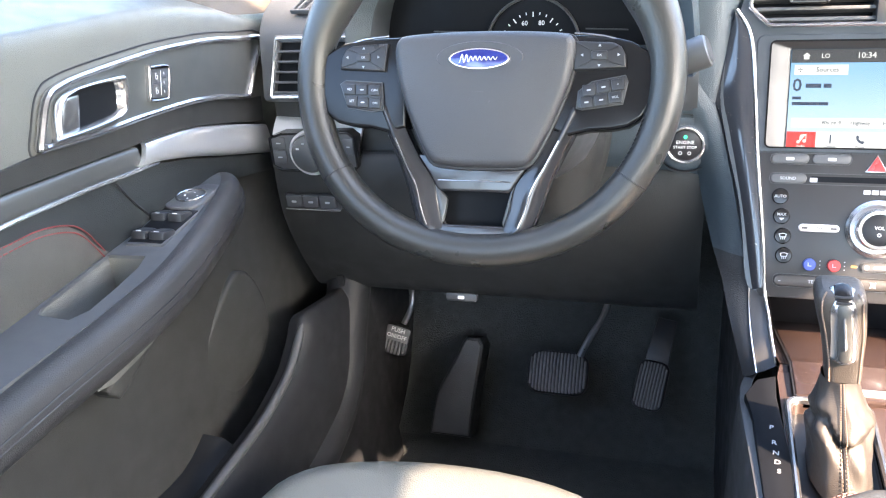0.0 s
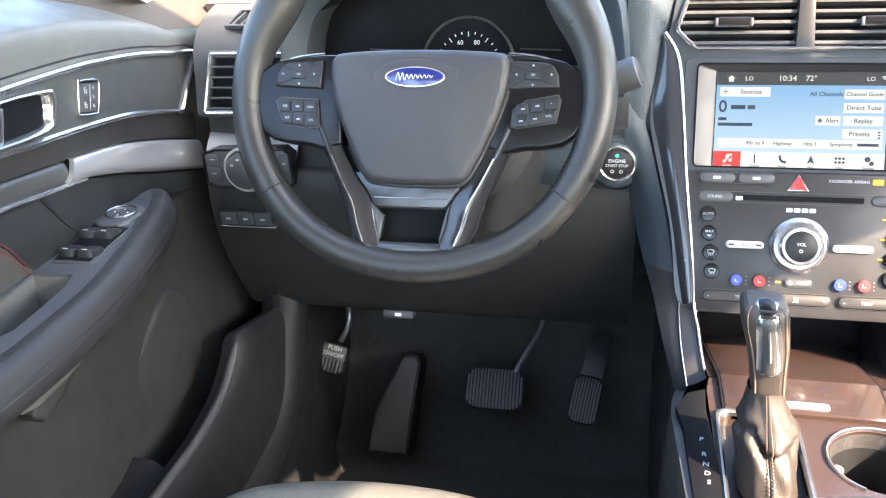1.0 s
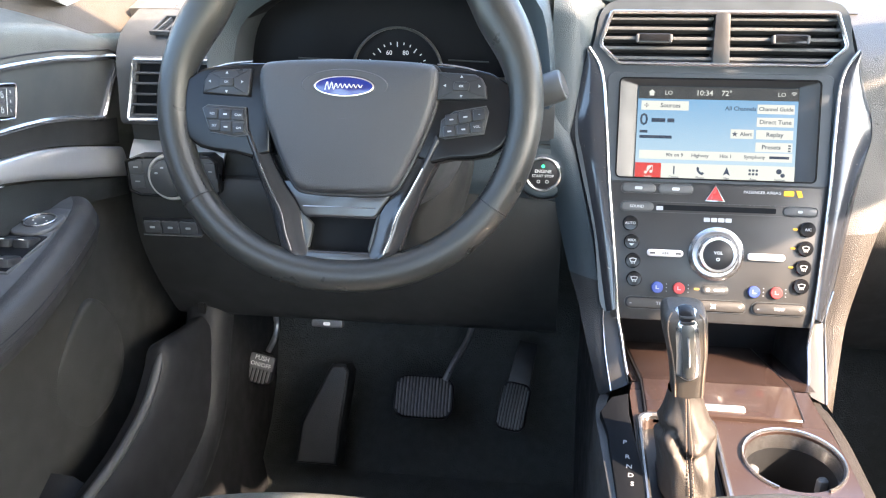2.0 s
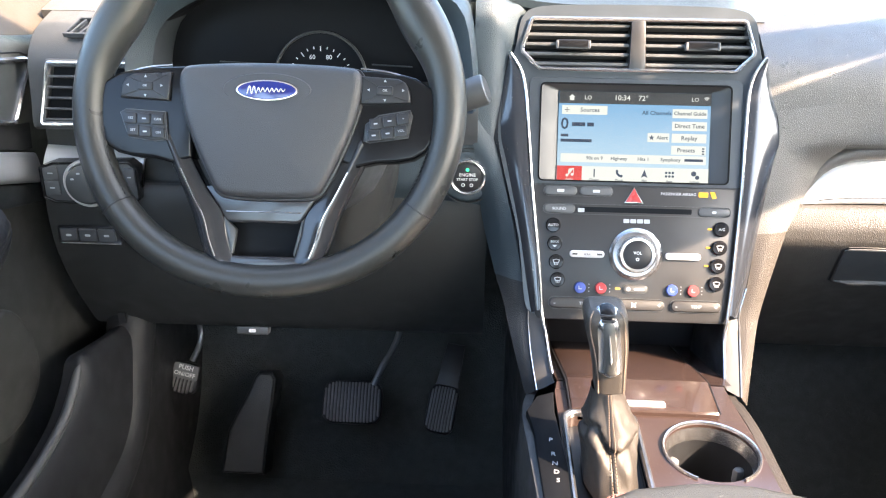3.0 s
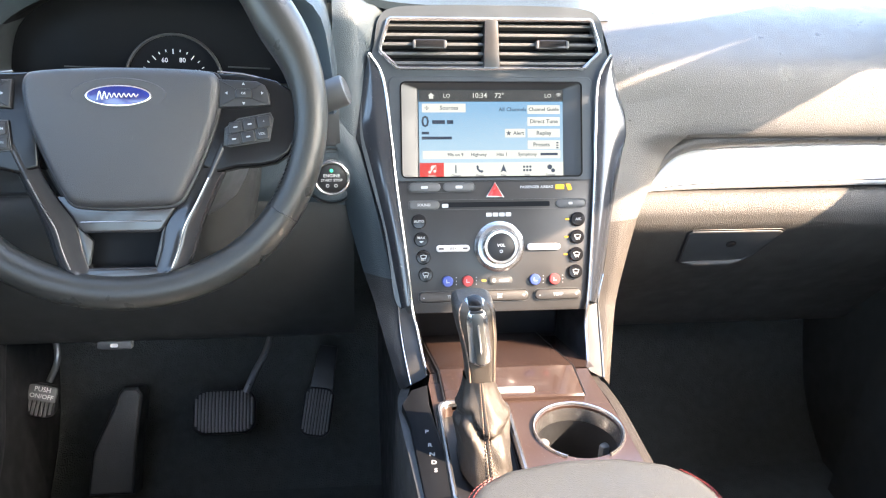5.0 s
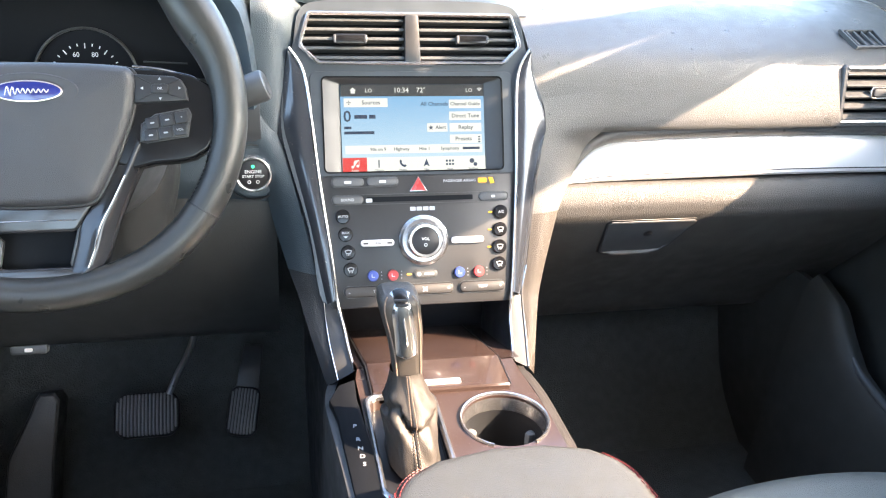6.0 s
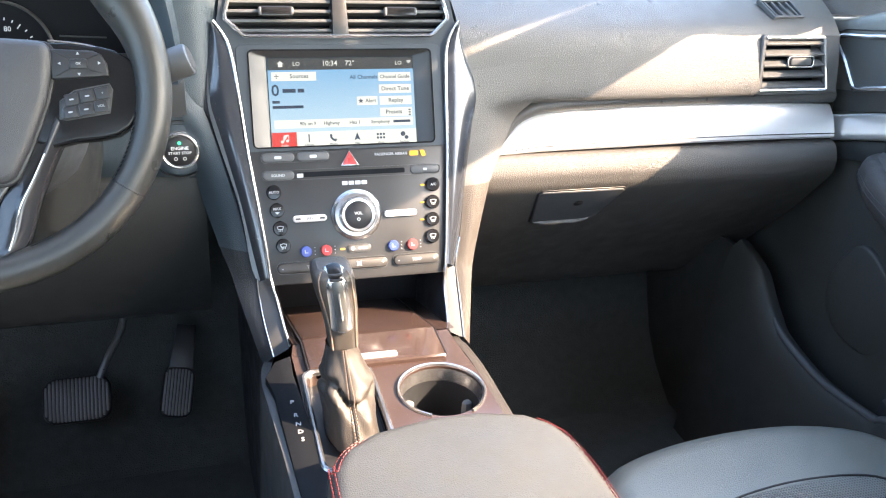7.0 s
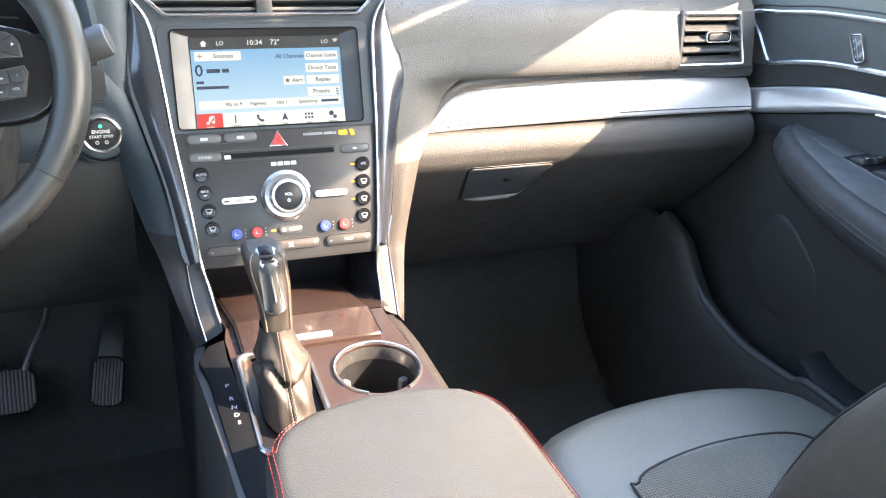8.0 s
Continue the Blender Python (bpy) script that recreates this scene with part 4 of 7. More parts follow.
def centre_vent(st):
    o = VENT_OUTLINE
    bm = bmesh.new()
    ring(bm, o, shrink(o, 0.0045), -0.010, 0.004, MS, 0.0014)
    vent = part("centre_vent", bm, SATIN, st, "chrome framed pair of centre air vents")
    bm = bmesh.new()
    plate(bm, shrink(o, 0.003), -0.035, -0.022, MS)
    part("vent_box", bm, SELECTOR, vent)
    bm = bmesh.new()
    plate(bm, [(-0.010, 0.078), (0.010, 0.078), (0.0085, 0.137), (-0.0085, 0.137)], -0.02, 0.004, MS, 0.003)
    part("divider", bm, PANEL, vent)
    for s in (-1, 1):
        for k in range(5):
            y = 0.0845 + 0.0112 * k
            w = 0.113 + min(0.0185, (y - 0.078) * 0.95) - max(0, y - 0.102) * 0.22
            bm = bmesh.new()
            plate(bm, [(s * 0.0095, -0.010), (s * w, -0.010), (s * w, 0.0045), (s * 0.0095, 0.0045)], -0.0019, 0.0019, MS @ pose(0, y, -0.007, 84, 0, 0), 0.0012, 2)
            part("slat", bm, HARD, vent)
        bm = bmesh.new()
        plate(bm, rrect(0.040, 0.0125, 0.004, 3, s * 0.075, 0.1065), -0.004, 0.0035, MS, 0.002)
        tab = part("slat_tab", bm, GLOSS, vent)
        for e in (-1, 1):
            bm = bmesh.new()
            plate(bm, rrect(0.0035, 0.0100, 0.0015, 2, s * 0.075 + e * 0.0185, 0.1065), -0.003, 0.0040, MS, 0.001)
            part("tab_end", bm, SMOOTH, tab)


def leg(st, s):
    """The bright edge and gloss insert that frame the stack on one side and run down to the console."""
    line = [(0.1480, 0.0950, 0.004), (0.1310, 0.0640, 0.004), (0.1255, 0.0000, 0.004), (0.1220, -0.0600, 0.004), (0.1130, -0.1620, 0.004), (0.1090, -0.2080, 0.004)]
    pts = curve([MS @ V(s * x + sway(y), y, z) for x, y, z in line] + [V(s * 0.1040 + 0.007, -0.100, 0.398), V(s * 0.1005 + 0.007, -0.125, 0.382), V(s * 0.0955 + 0.007, -0.1555, 0.3670)], 5)
    bm = bmesh.new()
    tube(bm, pts, 0.0024, 8, wide=0.9, up=(0, -1, 0.4))
    part("chrome_edge", bm, SATIN, st, "bright satin chrome edge")
    # gloss insert between chrome and flank
    a = [(0.1500, 0.0930), (0.1330, 0.0620), (0.1275, 0.0000), (0.1240, -0.0600), (0.1160, -0.1400), (0.1130, -0.1720), (0.1110, -0.2060)]
    b = INSERT
    bm = bmesh.new()
    rows = []
    for (x0, y0), (x1, y1) in zip(a, b):
        rows.append([MS @ V(s * (x0 + (x1 - x0) * f) + sway(y0), y0 + (y1 - y0) * f, 0.000 + 0.007 * math.sin(math.pi * (0.25 + 0.75 * f)) - 0.006 * f) for f in (0, 0.3, 0.6, 0.85, 1)])
    smooth_skin(bm, rows, 4, 2, 0.006, MS.to_3x3() @ V(0, 0, -1))
    part("gloss_insert", bm, GLOSSBLUE, st, "dark metallic gloss insert")
    # wall from the leg back into the shelf
    bm = bmesh.new()
    rim = [V(s * q[0] + 0.007, q[1] + 0.004, q[2]) for q, _ in FOOT] + [V(s * 0.0955 + 0.007, -0.150, 0.320)]
    skin(bm, [curve(rim, 3), curve([q + V(0, 0.15, 0) for q in rim], 3)])
    part("shelf_cheek", bm, SILL, st)
    # silver foot below the insert
    bm = bmesh.new()
    rows = []
    for (x0, y0, z0), (x1, y1, z1) in FOOT:
        rows.append([V(s * (x0 + (x1 - x0) * f) + 0.007, y0 + (y1 - y0) * f - 0.001 * math.sin(math.pi * f), z0 + (z1 - z0) * f) for f in (0, 0.3, 0.7, 1)])
    smooth_skin(bm, rows, 3, 2, 0.02, MS.to_3x3() @ V(0, 0, -1))
    part("silver_foot", bm, FOOTSILVER, st, "satin silver foot of the stack")
    bm = bmesh.new()
    tube(bm, curve([q + V(0, -0.001, 0.001) for q in insert_edge(s)[4:]], 4), 0.0011, 6)
    part("foot_edge", bm, SATIN, st, "thin bright edge of the foot")


def pill(bm, x0, x1, y, h, z0, z1, bev=0.0012):
    plate(bm, rrect(x1 - x0, h, h * 0.48, 4, 0.5 * (x0 + x1), y), z0, z1, MS, bev)


def controls(pan):
    def add(name, make, mat, label="", parent=None):
        bm = bmesh.new()
        make(bm)
        return part(name, bm, mat, parent or pan, label)

    def outline_pill(x0, x1, y, h):
        o = rrect(x1 - x0, h, h * 0.45, 4, 0.5 * (x0 + x1), y)
        add("button_rim", lambda bm: ring(bm, o, shrink(o, 0.0006), -0.001, 0.0014, MS), BARGREY)

    outline_pill(-0.104, -0.022, -0.0645, 0.0125)
    add("push_button", lambda bm: pill(bm, -0.103, -0.0645, -0.0645, 0.0105, -0.001, 0.0018), SMOOTH)
    add("push_button", lambda bm: pill(bm, -0.0615, -0.023, -0.0645, 0.0105, -0.001, 0.0018), SMOOTH)
    for x in (-0.084, -0.042):
        add("button_symbol", lambda bm: plate(bm, rrect(0.0085, 0.0035, 0.001, 2, x, -0.0645), 0.0015, 0.0022, MS), FADED)
    tri = [(-0.0115, -0.0085), (0.0115, -0.0085), (0.0, 0.0110)]
    hz = add("hazard_button", lambda bm: plate(bm, [(x + 0.002, y - 0.0690) for x, y in tri], -0.001, 0.0014, MS, 0.0006), SMOKED, "red triangular hazard button")
    add("button_face", lambda bm: plate(bm, [(x * 0.84 + 0.002, y * 0.84 - 0.0692) for x, y in tri], 0.0005, 0.0022, MS, 0.0006), DISC_RED, "", hz)
    add("button_symbol", lambda bm: ring(bm, [(x * 0.42 + 0.002, y * 0.42 - 0.0702) for x, y in tri], [(x * 0.30 + 0.002, y * 0.30 - 0.0705) for x, y in tri], 0.0015, 0.0025, MS), DISC_RED, "", hz)
    words("PASSENGER AIRBAG", 0.0046, at(MS, 0.054, -0.0655, 0.0006), FADED, pan)
    add("warning_lamp", lambda bm: plate(bm, rrect(0.011, 0.006, 0.001, 2, 0.083, -0.0655), -0.001, 0.0008, MS), AMBER)
    add("warning_lamp", lambda bm: plate(bm, [(0.0905, -0.0620), (0.0960, -0.0620), (0.0985, -0.0690), (0.0935, -0.0700)], -0.001, 0.0008, MS), AMBER)
    # disc slot
    outline_pill(-0.104, 0.1155, -0.0858, 0.0125)
    add("disc_slot", lambda bm: plate(bm, rrect(0.132, 0.0060, 0.001, 2, 0.004, -0.0860), -0.001, 0.0009, MS), SELECTOR, "black disc slot")
    add("push_button", lambda bm: pill(bm, -0.103, -0.066, -0.0858, 0.0105, -0.001, 0.0018), SMOOTH)
    add("push_button", lambda bm: pill(bm, 0.0775, 0.1145, -0.0858, 0.0105, -0.001, 0.0018), SMOOTH)
    words("SOUND", 0.0046, at(MS, -0.085, -0.0858, 0.0020), FADED, pan)
    add("button_symbol", lambda bm: plate(bm, rrect(0.0075, 0.0048, 0.0006, 1, -0.0590, -0.0870), 0.0005, 0.0014, MS), FADED)
    add("button_symbol", lambda bm: plate(bm, rrect(0.005, 0.003, 0.0008, 1, 0.096, -0.0858), 0.0015, 0.0022, MS), FADED)
    # maker's mark: plain blocks
    for k in range(4):
        add("mark_block", lambda bm: plate(bm, rrect(0.0068, 0.0048, 0.0006, 1, -0.0075 + 0.0080 * k + 0.002, -0.0985), -0.001, 0.0010, MS), FADED)
    # round side buttons
    for i, y in enumerate((-0.1055, -0.1272, -0.1488, -0.1700)):
        for x, lab in ((-0.0915 + 0.0024 * i, "l"), (0.1050 - 0.0012 * i, "r")):
            b = add("round_button", lambda bm: lathe(bm, [(0.0088, -0.001), (0.0088, 0.0030), (0.0078, 0.0042), (0.001, 0.0046)], at(MS, x, y), 22), GLOSS)
            if lab == "l" and i < 2:
                words(("AUTO", "MAX")[i], 0.0044, at(MS, x, y + (0, 0.002)[i], 0.0047), FADED, b)
            elif lab == "r" and i == 0:
                words("A/C", 0.0044, at(MS, x, y, 0.0047), FADED, b)
            else:
                shape = [(x - 0.0042, y + 0.0024), (x - 0.0030, y - 0.0014), (x + 0.0030, y - 0.0014), (x + 0.0042, y + 0.0024), (x, y + 0.0034)]
                add("button_symbol", lambda bm: ring(bm, ccw(shape), shrink(ccw(shape), 0.0008), 0.0040, 0.0050, MS), FADED, "", b)
                for k in (-1, 0, 1):
                    add("button_symbol", lambda bm: plate(bm, rrect(0.0007, 0.0032, 0.0002, 1, x + 0.0018 * k, y - 0.0022), 0.0040, 0.0051, MS), FADED, "", b)
            if i == 1 and lab == "l":
                add("button_symbol", lambda bm: plate(bm, [(x - 0.003, y - 0.0018), (x + 0.003, y - 0.0018), (x, y - 0.0045)], 0.0040, 0.0050, MS), FADED, "", b)
            if lab == "r" and i < 3:
                add("indicator_lamp", lambda bm: plate(bm, rrect(0.0052, 0.0022, 0.0006, 1, x - 0.0130, y), -0.001, 0.0008, MS), AMBER)
    # big volume dial
    K = at(MS, 0.0062, -0.1375)
    dial = add("volume_dial", lambda bm: lathe(bm, [(0.0310, -0.002), (0.0310, 0.0030), (0.0285, 0.0046), (0.0262, 0.0030), (0.0262, -0.002)], K, 48), SMOKED, "large satin chrome volume dial")
    add("dial_disc", lambda bm: lathe(bm, [(0.0262, -0.001), (0.0262, 0.0026), (0.0225, 0.0030), (0.001, 0.0030)], K, 40), SMOKED, "", dial)
    add("dial_collar", lambda bm: lathe(bm, [(0.0222, 0.002), (0.0215, 0.0150), (0.0198, 0.0172), (0.0170, 0.0168), (0.0165, 0.010)], K, 44), CHROME, "", dial)
    add("dial_cap", lambda bm: lathe(bm, [(0.0168, 0.008), (0.0168, 0.0155), (0.0150, 0.0165), (0.001, 0.0168)], K, 36), BLACK, "", dial)
    words("VOL", 0.0050, at(K, 0, 0.0020, 0.0170), PRINT, dial)
    add("dial_mark", lambda bm: ring(bm, disc(0.0020, 12, 0, -0.0052), disc(0.0013, 12, 0, -0.0052), 0.0165, 0.0173, K), PRINT, "", dial)
    for x0, x1 in ((-0.0710, -0.0300), (0.0410, 0.0825)):
        b = add("rocker_button", lambda bm: pill(bm, x0, x1, -0.1388, 0.0082, -0.001, 0.0040, 0.0016), SILVERPAINT, "silver rocker button")
        if x0 < 0:
            words("SEEK", 0.0040, at(MS, 0.5 * (x0 + x1), -0.1388, 0.0041), INKED, b)
            for x in (x0 + 0.006, x1 - 0.006):
                add("button_symbol", lambda bm: plate(bm, [(x - 0.003, -0.1399), (x + 0.003, -0.1399), (x + 0.003, -0.1377), (x - 0.003, -0.1377)], 0.0036, 0.0044, MS), INKED, "", b)
    # seat heating and cooling
    for x, m, lab in ((-0.0575, DISC_BLUE, "blue seat cooling button"), (-0.0330, DISC_RED, "red seat heating button"), (0.0505, DISC_BLUE, "blue seat cooling button"), (0.0750, DISC_RED, "red seat heating button")):
        b = add("round_button", lambda bm: lathe(bm, [(0.0068, -0.001), (0.0068, 0.0030), (0.0059, 0.0040), (0.001, 0.0043)], at(MS, x, -0.1788), 20), m, lab)
        add("button_symbol", lambda bm: plate(bm, [(x - 0.0020, -0.1764), (x - 0.0011, -0.1764), (x - 0.0008, -0.1796), (x + 0.0020, -0.1796), (x + 0.0020, -0.1806), (x - 0.0020, -0.1806)], 0.0036, 0.0047, MS), FADED, "", b)
        for k in range(3):
            add("indicator_lamp", lambda bm: plate(bm, disc(0.0006, 8, x + 0.0108, -0.1788 + 0.0042 * (k - 1)), -0.001, 0.0006, MS), FADED)
    add("indicator_lamp", lambda bm: plate(bm, rrect(0.0062, 0.0026, 0.0006, 1, -0.0128, -0.1788), -0.001, 0.0008, MS), AMBER)
    outline_pill(-0.0070, 0.0230, -0.1788, 0.0105)
    b = add("push_button", lambda bm: pill(bm, -0.0062, 0.0222, -0.1788, 0.0088, -0.001, 0.0026), SMOOTH)
    add("button_symbol", lambda bm: plate(bm, disc(0.0022, 12, -0.0005, -0.1788), 0.002, 0.0030, MS), PRINT, "", b)
    add("button_symbol", lambda bm: plate(bm, rrect(0.0120, 0.0028, 0.0008, 1, 0.0120, -0.1788), 0.002, 0.0030, MS), FADED, "", b)
    # temperature and fan bars
    for x0, x1, w in ((-0.0930, 0.0420, "TEMP"), (0.0500, 0.1080, "TEMP")):
        outline_pill(x0 - 0.001, x1 + 0.001, -0.1975, 0.0150)
        b = add("rocker_bar", lambda bm: pill(bm, x0, x1, -0.1975, 0.0125, -0.001, 0.0040, 0.0020), GREYBAR, "grey rocker bar")
        words(w, 0.0052, at(MS, -0.052 if x0 < 0 else 0.079, -0.1975, 0.0041), FADED, b)
        for x, g in ((x0 + 0.006, "-"), (x1 - 0.006, "+")):
            words(g, 0.0080, at(MS, x, -0.1975, 0.0041), FADED, b)
        if x0 < 0:
            add("button_symbol", lambda bm: plate(bm, [(0.0046 * math.cos(radians(45 * i)) * (1 if i % 2 else 0.45) + 0.006, 0.0046 * math.sin(radians(45 * i)) * (1 if i % 2 else 0.45) - 0.1975) for i in range(8)], 0.0036, 0.0045, MS), FADED, "", b)



# ---- steering wheel ----
MW = face_frame((-0.384, -0.190, 0.680), 24)


def build_wheel():
    wh = shell("steering_wheel", "black leather steering wheel with gloss spokes and buttons", "steering wheel", (-0.384, -0.15, 0.66))
    R3 = MW.to_3x3()
    H = at(MW, 0.0062, -0.0040)
    c, n = (0.001, 0.0095), 128
    rows = []
    for i in range(n):
        a = 2 * math.pi * i / n
        deg = math.degrees(a) % 360
        grip = math.exp(-((deg - 30) / 16) ** 2) + math.exp(-((deg - 150) / 16) ** 2)
        R, rr, rz = 0.1735 - 0.0055 * grip, 0.0162 + 0.0060 * grip, 0.0175 + 0.0030 * grip
        flat = 1.0 - 0.042 * max(0.0, -math.sin(a)) ** 5
        rows.append([MW @ V(c[0] + (R * flat + rr * math.cos(q)) * math.cos(a), c[1] + (R * flat + rr * math.cos(q)) * math.sin(a), rz * math.sin(q)) for q in [2 * math.pi * j / 18 for j in range(18)]])
    bm = bmesh.new()
    skin(bm, rows, close_rows=True, close_ring=True)
    rim = part("rim", bm, RIMLEATHER, wh, "grained black leather rim")
    for deg in (-33, -146, 62, 118):
        a = radians(deg)
        Rs = 0.1735 * (1.0 - 0.042 * max(0.0, -math.sin(a)) ** 5)
        bm = bmesh.new()
        loop = [MW @ V(c[0] + (Rs + 0.0165 * math.cos(q)) * math.cos(a), c[1] + (Rs + 0.0165 * math.cos(q)) * math.sin(a), 0.0178 * math.sin(q)) for q in [2 * math.pi * j / 18 for j in range(18)]]
        tube(bm, loop, 0.0007, 5, closed=True, up=R3 @ V(math.cos(a + 1.57), math.sin(a + 1.57), 0))
        part("seam", bm, BLACK, rim)
    # stitching on the inner side of the rim
    for lo, hi in ((118, 147), (33, 62), (-172, -146), (-33, -8)):
        for k in range(int((hi - lo) / 1.6)):
            a = radians(lo + 1.6 * k)
            bm = bmesh.new()
            tube(bm, [MW @ V(c[0] + 0.1585 * math.cos(a), c[1] + 0.1585 * math.sin(a), 0.008), MW @ V(c[0] + 0.1592 * math.cos(a + 0.016), c[1] + 0.1592 * math.sin(a + 0.016), 0.0095)], 0.0006, 4)
            part("stitch", bm, BLACK, rim)
    # side carriers
    carrier = [(0.072, 0.0468), (0.1100, 0.0452), (0.1290, 0.0428), (0.1420, 0.0395), (0.1580, 0.0300), (0.1680, 0.0080), (0.1640, -0.0120), (0.1540, -0.0290), (0.1420, -0.0370), (0.1280, -0.0400), (0.1060, -0.0415), (0.088, -0.0460), (0.070, -0.040)]
    for s in (-1, 1):
        bm = bmesh.new()
        plate(bm, [(s * x, y) for x, y in carrier], -0.016, 0.0070, MW, 0.0035, 4)
        part("spoke", bm, SPOKE, wh, "gloss black side spoke")
        bm = bmesh.new()
        tube(bm, curve([MW @ V(s * x, y, z) for x, y, z in ((0.090, 0.0470, 0.0072), (0.112, 0.0450, 0.0060), (0.1285, 0.0412, 0.0050), (0.1385, 0.0350, 0.0046))], 4), 0.0011, 6)
        part("chrome_line", bm, SMOKED, wh, "thin bright line along the spoke")
    # lower legs: ridged gloss blades from the carriers to the foot of the wheel
    outer = [(0.0985, -0.0330), (0.0860, -0.0590), (0.0765, -0.0800), (0.0690, -0.0990), (0.0630, -0.1190), (0.0560, -0.1350), (0.0450, -0.1425)]
    inner = [(0.0850, -0.0050), (0.0715, -0.0400), (0.0560, -0.0690), (0.0400, -0.0930), (0.0345, -0.1160), (0.0300, -0.1320), (0.0290, -0.1360)]
    for s in (-1, 1):
        secs = []
        for (xo, yo), (xi, yi) in zip(outer, inner):
            mix = lambda f: (s * (xo + (xi - xo) * f), yo + (yi - yo) * f)
            secs.append([MW @ V(*mix(-0.04), -0.012), MW @ V(*mix(0.0), -0.002), MW @ V(*mix(0.24), 0.0062), MW @ V(*mix(0.42), 0.0086), MW @ V(*mix(0.60), 0.0060), MW @ V(*mix(0.90), 0.0040), MW @ V(*mix(1.0), 0.0012), MW @ V(*mix(1.02), -0.012)])
        bm = bmesh.new()
        smooth_skin(bm, secs, 4, 3)
        part("lower_spoke", bm, SPOKEGREY, wh, "ridged gloss grey lower spoke")
        bm = bmesh.new()
        tube(bm, curve([q[3] + R3 @ V(0, 0, 0.0002) for q in secs[1:6]], 5), 0.0009, 6)
        part("chrome_line", bm, SMOKED, wh, "thin bright line along the spoke")
        bm = bmesh.new()
        wedge = [(0.0398, -0.0945), (0.0330, -0.1010), (0.0265, -0.1075), (0.0280, -0.1190), (0.0310, -0.1335), (0.0350, -0.1180)] if s < 0 else [(0.0392, -0.0945), (0.0365, -0.0965), (0.0285, -0.1290), (0.0300, -0.1335), (0.0345, -0.1180)]
        plate(bm, [(s * x, y) for x, y in wedge], -0.004, 0.0020, MW, 0.0012)
        part("chrome_inlay", bm, BARGREY, wh, "bright chrome inlay of the lower spoke")
    for name, pts, z in (("upper_bar", [(-0.058, -0.066), (0.058, -0.066), (0.0445, -0.0855), (0.0370, -0.0985), (0.0330, -0.1010), (-0.0330, -0.1010), (-0.0370, -0.0985), (-0.0445, -0.0855)], 0.0040), ("foot_bar", [(-0.0320, -0.1325), (0.0320, -0.1325), (0.0440, -0.1360), (0.0370, -0.1430), (0.0250, -0.1450), (-0.0250, -0.1450), (-0.0370, -0.1430), (-0.0440, -0.1360)], 0.0038)):
        bm = bmesh.new()
        plate(bm, pts, -0.012, z, MW, 0.0030, 3)
        part(name, bm, SPOKEGREY, wh)
    bm = bmesh.new()
    tube(bm, [MW @ V(x, -0.0905 + 0.0004 * math.cos(30 * x), 0.0042) for x in (-0.036, -0.018, 0.0, 0.018, 0.036)], 0.0007, 6)
    part("chrome_line", bm, SMOKED, wh)
    bm = bmesh.new()
    plate(bm, [(-0.040, -0.090), (0.040, -0.090), (0.032, -0.136), (-0.032, -0.136)], -0.030, -0.020, MW)
    part("hub_back", bm, SELECTOR, wh)
    # airbag cover
    half = [(0.0, 0.0534), (0.045, 0.0524), (0.0760, 0.0500), (0.0832, 0.0465), (0.0862, 0.0400), (0.0858, 0.0270), (0.0802, 0.0), (0.0660, -0.0360), (0.0535, -0.0610), (0.0480, -0.0680), (0.0400, -0.0718), (0.020, -0.0735), (0.0, -0.0737)]
    o = [(x, y) for x, y in half] + [(-x, y) for x, y in reversed(half[1:-1])]
    o = [(p.x, p.y) for p in curve([(x, y, 0) for x, y in o], 3, closed=True)]
    bm = bmesh.new()
    plate(bm, [(x * 1.03, y * 1.03 - 0.0005) for x, y in o], -0.014, 0.0095, H, 0.002)
    part("cover_gap", bm, BLACK, wh)
    bm = bmesh.new()
    plate(bm, o, -0.012, 0.0200, H, 0.0085, 6, 0.0045)
    cover = part("airbag_cover", bm, HUB, wh, "grey grained airbag cover")
    words("AIRBAG", 0.0062, at(H, 0, -0.012, 0.0243), HUB, cover)
    # oval badge: plain shape in its colours, in a shallow oval dish
    B = at(H, -0.001, 0.0262, 0.0222)
    bm = bmesh.new()
    ring(bm, disc(0.0415, 48, 0, 0.0008, 0.0158), disc(0.0292, 48, 0, 0, 0.0100), -0.004, 0.0010, B, 0.0009)
    part("badge_dish", bm, HUB, cover)
    bm = bmesh.new()
    plate(bm, disc(0.0290, 48, 0, 0, 0.0098), -0.004, 0.0024, B, 0.001)
    badge = part("badge", bm, CHROME, wh, "blue oval badge with a bright border")
    bm = bmesh.new()
    plate(bm, disc(0.0273, 48, 0, 0, 0.0084), 0.0015, 0.0030, B, 0.0006)
    part("badge_field", bm, BLUE, badge)
    for pts in ([(-0.0180 + 0.0021 * k, (0.0042 - 0.00012 * k) * (1 if k % 2 else -1) * (0.9 if k < 5 else 0.6)) for k in range(18)],):
        bm = bmesh.new()
        tube(bm, curve([B @ V(x, y, 0.0031) for x, y in pts], 5), 0.0007, 6, up=R3 @ V(0, 0, 1))
        part("badge_stroke", bm, CHROME, badge)
